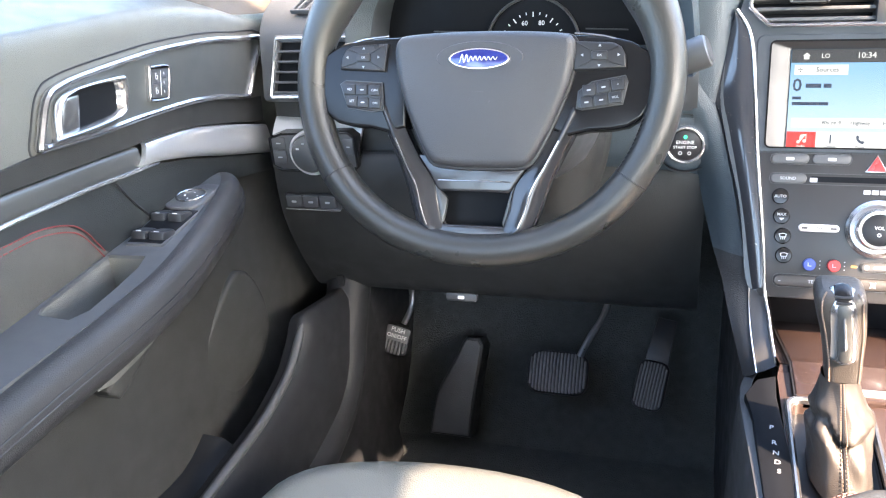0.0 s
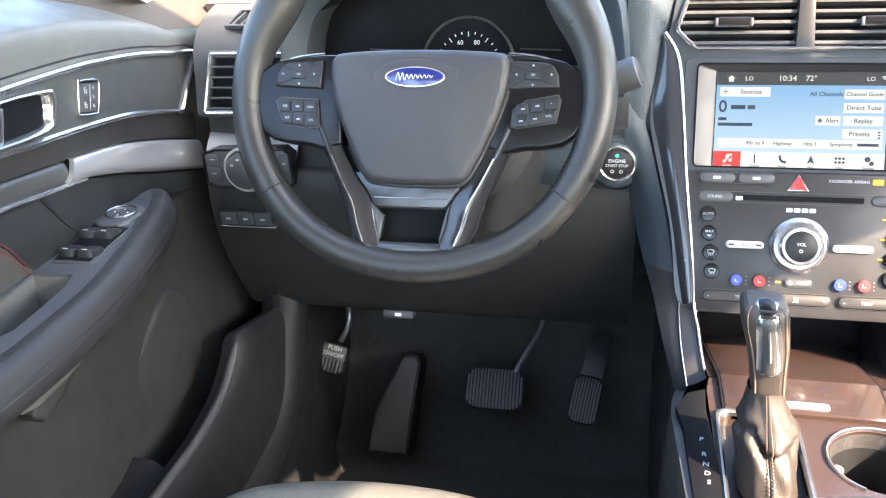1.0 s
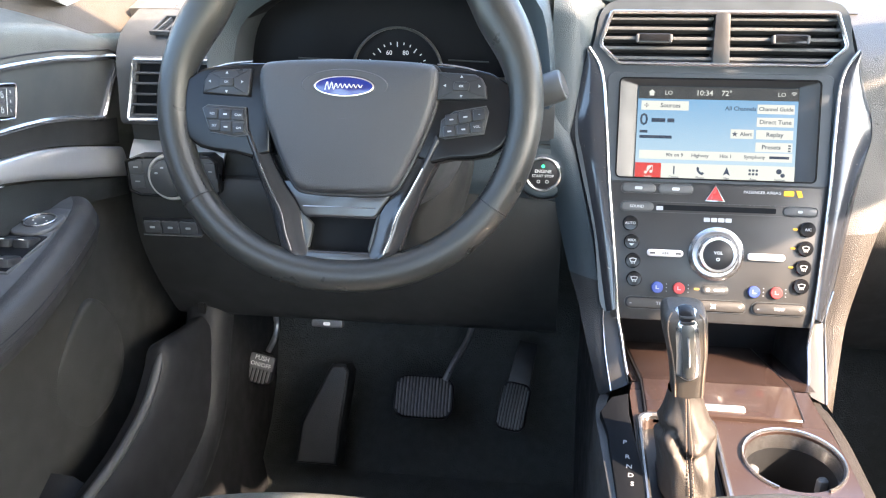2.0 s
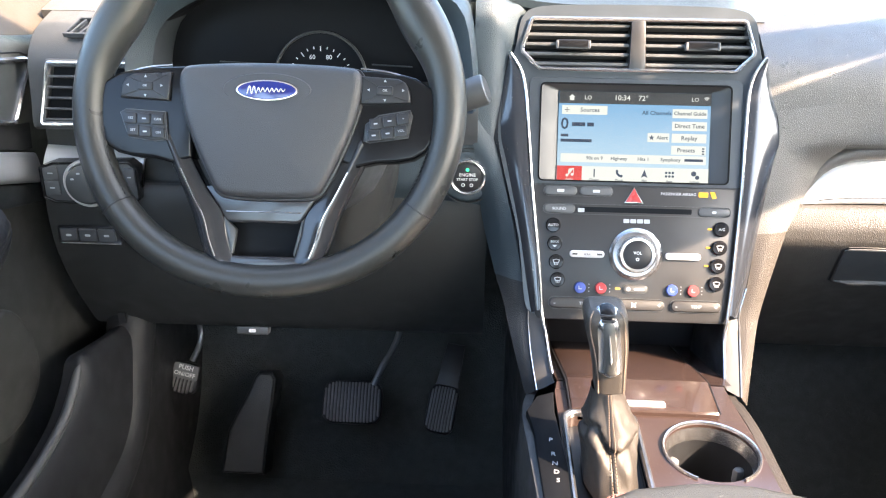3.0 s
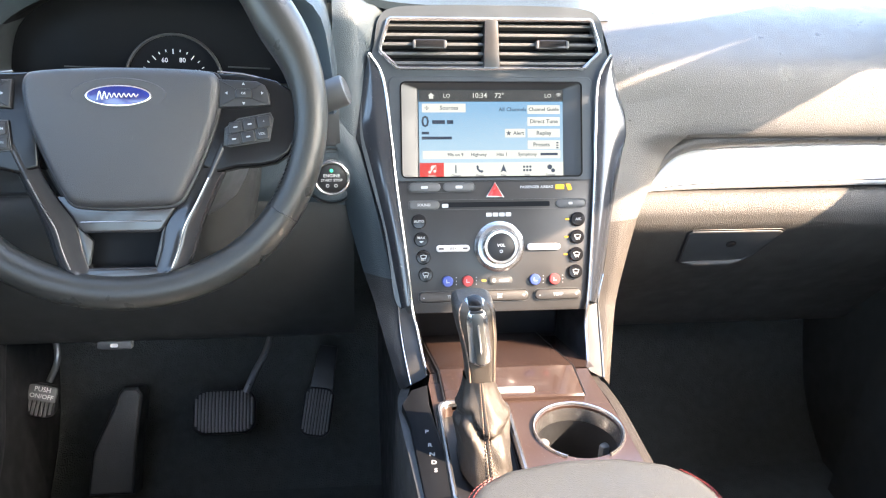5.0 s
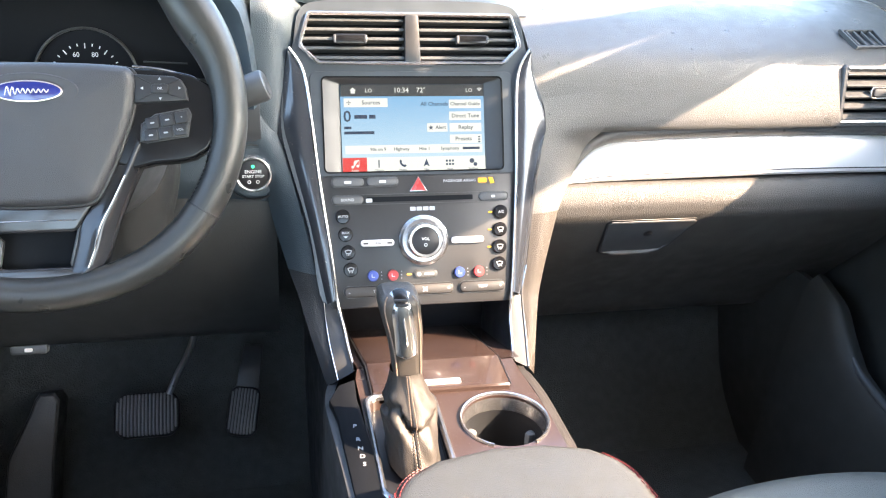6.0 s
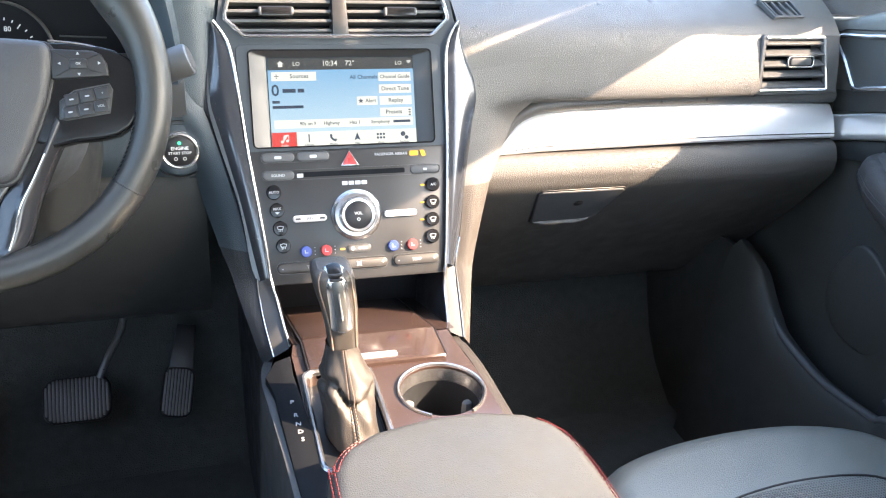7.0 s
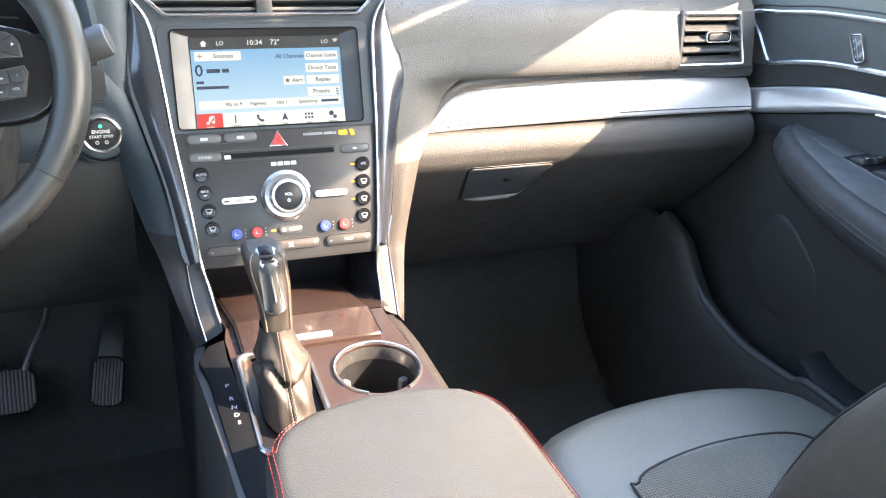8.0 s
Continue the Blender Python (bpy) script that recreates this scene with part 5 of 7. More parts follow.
    # button fields
    for s in (-1, 1):
        up = [(0.0895, 0.0395), (0.1260, 0.0375), (0.1330, 0.0340), (0.1370, 0.0270), (0.1385, 0.0150), (0.0915, 0.0128)]
        bm = bmesh.new()
        plate(bm, [(s * x, y) for x, y in up], 0.004, 0.0125, MW, 0.002, 3)
        f = part("button_field", bm, KEYPAD, wh, "four-way button field")
        for x, y, a in ((0.0985, 0.0265, 90), (0.1310, 0.0265, -90), (0.1140, 0.0350, 0), (0.1140, 0.0170, 180)):
            bm = bmesh.new()
            plate(bm, [(-0.0014, -0.0010), (0.0014, -0.0010), (0, 0.0014)], 0.0, 0.0005, at(MW, s * x, y, 0.0124, a if s > 0 else -a))
            part("arrow_mark", bm, FADED, f)
        bm = bmesh.new()
        plate(bm, rrect(0.0150, 0.0085, 0.002, 3, s * 0.1140, 0.0260), 0.010, 0.0138, MW, 0.0012)
        part("ok_button", bm, KEYPAD, f)
        words("OK", 0.0030, at(MW, s * 0.1140, 0.0260, 0.0139), FADED, f)
        bm = bmesh.new()
        for x0, y0, x1, y1 in ((0.1060, 0.0308, 0.0935, 0.0375), (0.1220, 0.0308, 0.1310, 0.0345), (0.1060, 0.0212, 0.0945, 0.0150), (0.1220, 0.0212, 0.1360, 0.0165)):
            tube(bm, [MW @ V(s * x0, y0, 0.0125), MW @ V(s * x1, y1, 0.0125)], 0.0006, 5)
        part("pad_groove", bm, BLACK, f)
        lo = [(0.0950, 0.0022), (0.1330, 0.0042), (0.1385, 0.0010), (0.1300, -0.0222), (0.1050, -0.0258), (0.0925, -0.0243)] if s < 0 else [(0.0962, -0.0058), (0.1085, 0.0030), (0.1380, 0.0085), (0.1402, 0.0030), (0.1366, -0.0172), (0.1005, -0.0226), (0.0950, -0.0215)]
        bm = bmesh.new()
        plate(bm, [(s * x, y) for x, y in lo], 0.004, 0.0118, MW, 0.002)
        g = part("button_field", bm, BLACK, wh, "six-key button field")
        bm = bmesh.new()
        tube(bm, [MW @ V(s * x, y, 0.0098) for x, y in lo], 0.0006, 6, closed=True, up=R3 @ V(0, 0, 1))
        part("field_edge", bm, BARGREY, g, "thin satin edge")
        if s < 0:
            grid = [(0.1275, -0.0046, 0), (0.1145, -0.0050, 0), (0.1015, -0.0055, 0), (0.1250, -0.0160, 0), (0.1135, -0.0172, 0), (0.1005, -0.0180, 0)]
            marks = ("RES", "", "CAN", "SET", "", "ON")
        else:
            grid = [(0.1060, -0.0050, 8), (0.1190, -0.0022, 8), (0.1318, 0.0002, 8), (0.1045, -0.0160, 8), (0.1175, -0.0138, 8), (0.1300, -0.0112, 8)]
            marks = ("", "", "+", "", "", "VOL")
        for (x, y, turn), mark in zip(grid, marks):
            bm = bmesh.new()
            K = at(MW, s * x, y, 0, turn)
            plate(bm, rrect(0.0116, 0.0104, 0.0012, 2), 0.010, 0.0130, K, 0.0010)
            b = part("key", bm, KEYPAD, g)
            if mark:
                words(mark, 0.0032, at(K, 0, 0, 0.0131), FADED, b)
            else:
                bm = bmesh.new()
                plate(bm, rrect(0.0040, 0.0014, 0.0005, 1), 0.0125, 0.0134, K)
                part("key_symbol", bm, FADED, b)


def build_column():
    col = shell("steering_column", "dark plastic steering column shroud with two stalks", "steering column", (-0.384, -0.05, 0.58))
    A = MW.to_3x3() @ V(0, 0, -1)
    bm = bmesh.new()
    rows = []
    for d, w, h0, h1 in ((0.035, 0.085, 0.048, -0.075), (0.09, 0.098, 0.058, -0.088), (0.15, 0.104, 0.062, -0.094), (0.24, 0.104, 0.062, -0.094)):
        o = MW @ V(0.004, 0, 0) + A * d
        rows.append([o + MW.to_3x3() @ V(x * w, y, 0) for x, y in [(math.cos(q) * (1 if abs(math.cos(q)) < .8 else 0.97), (h0 if math.sin(q) > 0 else -h1) * math.sin(q)) for q in [2 * math.pi * i / 28 for i in range(28)]]])
    skin(bm, rows, close_ring=True, caps=True)
    part("shroud", bm, SMOOTH, col, "dark shroud behind the wheel")
    # pale side of the lower cover, seen between rim and spoke
    bm = bmesh.new()
    smooth_skin(bm, [[(-0.345, -0.085, 0.500), (-0.330, -0.085, 0.500), (-0.307, -0.066, 0.492), (-0.296, -0.030, 0.490)], [(-0.340, -0.088, 0.530), (-0.324, -0.086, 0.530), (-0.297, -0.064, 0.524), (-0.286, -0.020, 0.522)],
                     [(-0.318, -0.084, 0.566), (-0.306, -0.080, 0.564), (-0.287, -0.060, 0.556), (-0.279, -0.010, 0.554)], [(-0.296, -0.072, 0.600), (-0.290, -0.070, 0.598), (-0.282, -0.056, 0.592), (-0.276, -0.005, 0.590)]], 4, 4, 0.004, (0, 1, 0))
    part("lower_cover", bm, KNEE, col, "olive grey side of the lower column cover")
    for side, mount, tip, nm in ((1, 0.06, 0.172, "wiper stalk"), (-1, -0.06, -0.185, "indicator stalk")):
        bm = bmesh.new()
        tube(bm, [MW @ V(mount, 0.02, -0.10), MW @ V(0.8 * tip, 0.028, -0.098), MW @ V(tip, 0.033, -0.094)], [0.009, 0.0085, 0.0095], 12)
        st = part("stalk", bm, HARD, col, nm)
        if side > 0:
            bm = bmesh.new()
            tube(bm, [MW @ V(x, y, z) for x, y, z in ((0.168, 0.033, -0.0945), (0.174, 0.035, -0.093), (0.180, 0.037, -0.0915), (0.203, 0.0450, -0.0865), (0.207, 0.0464, -0.0858), (0.2085, 0.0469, -0.0855))], [0.0120, 0.0150, 0.0162, 0.0165, 0.0158, 0.0140], 24)
            knob = part("stalk_knob", bm, SMOOTH, st)
            bm = bmesh.new()
            tube(bm, [MW @ V(0.2080, 0.0467, -0.0856), MW @ V(0.2092, 0.0471, -0.0853)], 0.0128, 24)
            part("knob_cap", bm, BARGREY, knob, "pale end cap of the stalk")


# ---- centre console ----
ZC = 0.385


def build_console():
    con = shell("centre_console", "centre console with brown gloss panels and dark sides", "centre console", (0, -0.45, 0.0))
    # flanks
    for s in (-1, 1):
        bm = bmesh.new()
        secs = []
        for y, x, z in (((0.36, 0.122, 0.380), (0.10, 0.116, 0.360), (-0.10, 0.112, 0.345), (-0.17, 0.124, 0.350), (-0.22, 0.128, 0.372), (-0.26, 0.128, 0.380), (-0.40, 0.118, 0.384), (-0.60, 0.112, 0.39), (-1.0, 0.112, 0.39)) if s < 0 else ((0.36, 0.122, 0.380), (0.10, 0.122, 0.360), (-0.10, 0.124, 0.345), (-0.17, 0.114, 0.362), (-0.205, 0.1095, 0.378), (-0.255, 0.1135, 0.3815), (-0.33, 0.1155, 0.3815), (-0.40, 0.117, 0.3815), (-0.60, 0.118, 0.39), (-1.0, 0.118, 0.39))):
            secs.append([(s * (x - 0.012), y, z + 0.003), (s * (x - 0.004), y, z + 0.002), (s * x, y, z - 0.006), (s * (x + 0.003), y, z - 0.08), (s * (x + 0.006), y, z - 0.2), (s * (x + 0.01), y, -0.06)])
        smooth_skin(bm, secs, 4, 3)
        part("flank", bm, FLANKMID if s > 0 else HARD, con, "dark grained console flank")
    # brown top
    bm = bmesh.new()
    top = [(-0.088, -0.178), (-0.092, -0.20), (-0.090, -0.30), (-0.080, -0.40), (-0.080, -0.47), (0.105, -0.47), (0.1045, -0.36), (0.1035, -0.29), (0.1000, -0.25), (0.0950, -0.205), (0.0930, -0.178)]
    cup = disc(0.0435, 40, 0.0535, -0.292)
    well = rrect(0.066, 0.152, 0.012, 4, -0.0500, -0.318)
    face_with_holes(bm, top, [cup, well], ZC)
    part("top_panel", bm, BROWN, con, "brown gloss top panel")
    # ramp from the top panel down into the shelf under the stack
    bm = bmesh.new()
    skin(bm, [[V(x0 + (x1 - x0) * k / 6, y, z) for k in range(7)] for y, z, x0, x1 in ((-0.176, ZC, -0.088, 0.102), (-0.10, 0.3572, -0.092, 0.108), (0.01, 0.318, -0.112, 0.118))])
    part("shelf_ramp", bm, BROWN, con, "brown gloss ramp into the shelf")
    # sliding tray lid in front of the shifter, bent down towards the shelf
    bm = bmesh.new()
    prof = ((-0.2365, 0.3840), (-0.2362, 0.3890), (-0.2345, 0.3908), (-0.1800, 0.3912), (-0.1760, 0.3902), (-0.10, 0.3625), (0.008, 0.3235))
    edges = [(-0.0770, -0.004), (-0.0770, -0.0008), (-0.0758, 0.0), (-0.04, 0.0), (0.0, 0.0), (0.04, 0.0), (0.0728, 0.0), (0.0740, -0.0008), (0.0740, -0.004)]
    skin(bm, [[V(x * (1 + 0.18 * max(0, y + 0.236)), y, z + d) for x, d in edges] for y, z in prof])
    tr = part("tray_lid", bm, BROWN, con, "brown gloss sliding tray lid")
    for x in (-0.0784, 0.0754):
        bm = bmesh.new()
        tube(bm, [V(x * (1 + 0.18 * max(0, y + 0.236)), y, z - 0.002) for y, z in prof[2:]], 0.0011, 6)
        part("tray_gap", bm, BLACK, tr)
    bm = bmesh.new()
    plate(bm, rrect(0.074, 0.0095, 0.003, 3, -0.016, -0.2245), ZC + 0.004, ZC + 0.0080, Matrix(), 0.0012)
    part("tray_grip", bm, ALU, tr, "bright metal tray grip")
    # cup holder
    bm = bmesh.new()
    arc = [radians(a) for a in range(-62, 243, 8)]
    prof = ((0.0474, -0.003), (0.0474, 0.0018), (0.0464, 0.0032), (0.0450, 0.0026), (0.0432, -0.0040), (0.0420, -0.0180), (0.0440, -0.0180))
    skin(bm, [[V(0.0535 + q * math.cos(a), -0.292 + q * math.sin(a), ZC + z) for q, z in prof] for a in arc], close_ring=True, caps=True)
    ch = part("cup_holder", bm, SATIN, con, "chrome ringed cup holder")
    bm = bmesh.new()
    rows = [[V(0.0535 + r * math.cos(2 * math.pi * i / 40), -0.292 + r * math.sin(2 * math.pi * i / 40), ZC + z) for i in range(40)] for r, z in ((0.0432, -0.010), (0.0405, -0.03), (0.039, -0.075), (0.036, -0.080), (0.001, -0.080))]
    skin(bm, rows, close_ring=True)
    part("cup_well", bm, SILL, ch)
    for a in (20, 140, 260):
        bm = bmesh.new()
        block(bm, 0.012, 0.010, 0.016, pose(0.0535 + 0.037 * math.cos(radians(a)), -0.292 + 0.037 * math.sin(radians(a)), ZC - 0.045, 0, 0, a), 0.003)
        part("cup_clip", bm, RUBBER, ch)
    # selector plate with its letters along the driver's edge
    bm = bmesh.new()
    sp = [(-0.094, -0.205), (-0.112, -0.214), (-0.124, -0.240), (-0.118, -0.275), (-0.117, -0.30), (-0.108, -0.47), (-0.080, -0.47), (-0.082, -0.385), (-0.090, -0.30), (-0.095, -0.24)]
    plate(bm, sp, ZC - 0.01, ZC + 0.0045, Matrix(), 0.002)
    sel = part("selector_plate", bm, SELECTOR, con, "dark gloss strip with gear letters")
    for w, y in (("P", -0.2885), ("R", -0.3100), ("N", -0.3240), ("D", -0.3360), ("S", -0.3475)):
        words(w, 0.0076, pose(-0.1022 + (y + 0.289) * -0.055, y, ZC + 0.0048, 0, 0, -6), FADED, sel)
    return con


def build_shifter():
    sh = shell("gear_shifter", "leather gear shifter with chrome face and gathered boot", "gear shifter", (-0.05, -0.318, ZC))
    o, i = rrect(0.078, 0.164, 0.014, 4, -0.0500, -0.318), rrect(0.066, 0.152, 0.011, 4, -0.0500, -0.318)
    bm = bmesh.new()
    ring(bm, o, i, ZC - 0.004, ZC + 0.006, Matrix(), 0.002)
    part("boot_frame", bm, SMOKED, sh, "satin chrome frame round the boot")
    bm = bmesh.new()
    plate(bm, shrink(o, 0.004), ZC - 0.020, ZC - 0.012)
    part("boot_floor", bm, BLACK, sh)
    # boot: pleated leather from the frame up to the knob
    bm = bmesh.new()
    rows = []
    levels = ((0.000, 0.0262, 0.050), (0.014, 0.0252, 0.045), (0.028, 0.0250, 0.038), (0.038, 0.0258, 0.033), (0.044, 0.0262, 0.0305), (0.050, 0.0256, 0.0285), (0.056, 0.0240, 0.0262), (0.064, 0.0206, 0.0228), (0.074, 0.0176, 0.0190), (0.082, 0.0158, 0.0168), (0.0885, 0.0150, 0.0160))
    top = 0.0885
    for h, rx, ry in levels:
        r = []
        cx, cy = -0.0480 - 0.0080 * h / top, -0.318 + 0.0130 * h / top
        for k in range(64):
            a = 2 * math.pi * k / 64
            f = 1 - h / top
            fold = 0.046 + 0.010 * math.sin(2 * a + 0.6) + 0.004 * math.sin(5 * a)
            pinch = -0.200 * math.exp(-((h - fold) / 0.0042) ** 2) + 0.050 * math.exp(-((h - fold - 0.009) / 0.006) ** 2) + 0.035 * math.exp(-((h - fold + 0.011) / 0.007) ** 2)
            pleat = 0.050 * math.sin(6 * a + 55 * h) * min(1, 3 * f * (1 - f) + 0.15) + 0.014 * math.sin(11 * a - 70 * h + 1.0) * f + 0.022 * math.sin(9 * a + 190 * h) * min(1, 4 * f * (1 - f))
            w = 1 + pinch * min(1, 4 * f) + pleat
            p = 2.5 * f + 2.0 * (1 - f)
            ca, sa = math.cos(a), math.sin(a)
            q = (abs(ca) ** p + abs(sa) ** p) ** (-1 / p)
            r.append(V(cx + rx * q * ca * w, cy + ry * q * sa * w, ZC - 0.006 + h))
        rows.append(r)
    cols = [curve([r[j] for r in rows], 5) for j in range(64)]
    skin(bm, [[cols[j][i] for j in range(64)] for i in range(len(cols[0]))], close_ring=True)
    boot = part("boot", bm, BOOT, sh, "wrinkled black leather boot with pale stitching")
    for j in (47, 49):
        line = cols[j]
        for i in range(0, len(line) - 1):
            bm = bmesh.new()
            d = V(0.0003 if j == 47 else -0.0003, -0.0011, 0.0005)
            tube(bm, [line[i].lerp(line[i + 1], 0.12) + d, line[i].lerp(line[i + 1], 0.70) + d], 0.0006, 4)
            part("stitch", bm, TAN, boot)
    bm = bmesh.new()
    tube(bm, [q + V(0, -0.0002, 0) for q in cols[48]], 0.0008, 5)
    part("seam", bm, BLACK, boot)
    # knob
    ax = [(0.0, -0.0545, -0.305, 0.4675), (0.25, -0.0560, -0.304, 0.486), (0.55, -0.0590, -0.3025, 0.510), (0.8, -0.0630, -0.301, 0.5310), (0.93, -0.0645, -0.300, 0.5445), (1.0, -0.0648, -0.300, 0.5500)]
    wid = [(0.0142, 0.0150), (0.0150, 0.0165), (0.0172, 0.0198), (0.0190, 0.0220), (0.0186, 0.0208), (0.0135, 0.0135)]
    bm = bmesh.new()
    rows = []
    for (f, x, y, z), (rx, ry) in zip(ax, wid):
        r = []
        for k in range(36):
            a = 2 * math.pi * k / 36
            p = 4.2
            ca, sa = math.cos(a), math.sin(a)
            q = (abs(ca) ** p + abs(sa) ** p) ** (-1 / p)
            r.append(V(x + rx * q * ca, y + ry * q * sa, z))
        rows.append(r)
    cols = [curve([r[j] for r in rows], 5) for j in range(36)]
    skin(bm, [[cols[j][i] for j in range(36)] for i in range(len(cols[0]))], close_ring=True, caps=True)
    knob = part("knob", bm, BOLSTER, sh, "black leather knob with pale stitched edges")
    # chrome face that follows the knob's rear side and bends over its top
    spine = curve([V(-0.0572, -0.3215, 0.4880), V(-0.0590, -0.3230, 0.509), V(-0.0622, -0.3235, 0.5300), V(-0.0636, -0.3208, 0.5420), V(-0.0643, -0.3120, 0.5495), V(-0.0647, -0.3020, 0.5518)], 12)

    def face_skin(lo, hi, half, lift, ends):
        bm = bmesh.new()
        n = len(spine) - 1
        rows = []
        for i in range(int(lo * n), int(hi * n) + 1):
            d = (spine[min(n, i + 1)] - spine[max(0, i - 1)]).normalized()
            out = V(1, 0, 0).cross(d).normalized()
            f = min(1.0, max(0.0, (i - int(lo * n)) / max(1, int(hi * n) - int(lo * n))))
            w = half * min(1, (1 - (1 - min(1, f / ends)) ** 2) ** 0.5 + 0.25, (1 - (1 - min(1, (1 - f) / ends)) ** 2) ** 0.5 + 0.25)
            rows.append([spine[i] + V(u * w, 0, 0) + out * (lift * (1 - abs(u) ** 4) - 0.002) for u in (-1, -0.85, -0.5, 0, 0.5, 0.85, 1)])
        skin(bm, rows)
        return bm
    part("chrome_face", face_skin(0.0, 0.92, 0.0108, 0.0044, 0.14), SATIN, knob, "polished chrome face")
    part("top_inlay", face_skin(0.62, 0.90, 0.0094, 0.0052, 0.25), GLOSS, knob, "dark glossy cap")
    part("face_inlay", face_skin(0.04, 0.60, 0.0082, 0.0052, 0.10), BARGREY, knob, "grey satin inlay")
    part("inlay_line", face_skin(0.16, 0.46, 0.0018, 0.0068, 0.2), CHROME, knob)
    for f in (0.63, 0.70):
        q = spine[int(f * (len(spine) - 1))] + V(0, -0.0024, 0.0014)
        bm = bmesh.new()
        tube(bm, [q + V(-0.0062, 0.0008, 0), q, q + V(0.0062, 0.0008, 0)], 0.0013, 6)
        part("release_bar", bm, BLACK, knob)
    for j in (23, 31):
        line = [c for c in cols[j]]
        line = [a.lerp(b, k / 2) for a, b in zip(line, line[1:]) for k in range(2)]
        for i in range(len(line) - 2):
            bm = bmesh.new()
            d = V(-0.0005 if j < 27 else 0.0005, -0.0006, 0)
            tube(bm, [line[i].lerp(line[i + 1], 0.1) + d, line[i].lerp(line[i + 1], 0.62) + d], 0.0008, 4)
            part("stitch", bm, TAN, knob)


def build_armrest():
    arm = shell("console_armrest", "grey-black leather console armrest lid with red stitching", "armrest", (0.018, -0.65, 0.40))
    o = [(-0.100, -0.90), (-0.100, -0.51), (-0.096, -0.474), (-0.081, -0.448), (-0.051, -0.431), (0.0, -0.421), (0.045, -0.422), (0.085, -0.433), (0.107, -0.452), (0.118, -0.480), (0.124, -0.56), (0.126, -0.90)]
    o = ccw(o)
    bm = bmesh.new()
    plate(bm, o, 0.412, 0.463, Matrix(), 0.016, 5, 0.004)
    lid = part("lid", bm, LID, arm, "grained leather lid top")
    bm = bmesh.new()
    plate(bm, shrink(o, 0.006), 0.385, 0.414)
    part("bin", bm, HARD, arm, "dark storage bin under the lid")
    for off, z in ((0.0045, 0.4585), (0.0085, 0.4612)):
        path = curve([V(x, y, z) for x, y in shrink(o, off)], 6, closed=True)
        for k in range(0, len(path) - 1):
            a, b = path[k], path[(k + 1) % len(path)]
            L = (b - a).length
            if max(a.y, b.y) > -0.40 or min(a.y, b.y) < -0.80 or (abs(a.x - 0.018) < 0.075):
                continue
            m = max(1, int(L / 0.0045))
            for j in range(m):
                bm = bmesh.new()
                tube(bm, [a.lerp(b, j / m), a.lerp(b, (j + 0.68) / m)], 0.00055, 4)
                part("stitch", bm, RED, lid)


# ---- doors ----
DZ = ((0.36, -0.06), (0.10, -0.012), (0.05, 0.0), (-0.05, 0.033), (-0.17, 0.058), (-0.32, 0.072), (-0.43, 0.082), (-0.60, 0.090), (-1.15, 0.10))


def rounded(pts):
    return ccw([(p.x, p.y) for p in curve([(x, y, 0) for x, y in pts], 4, closed=True)])


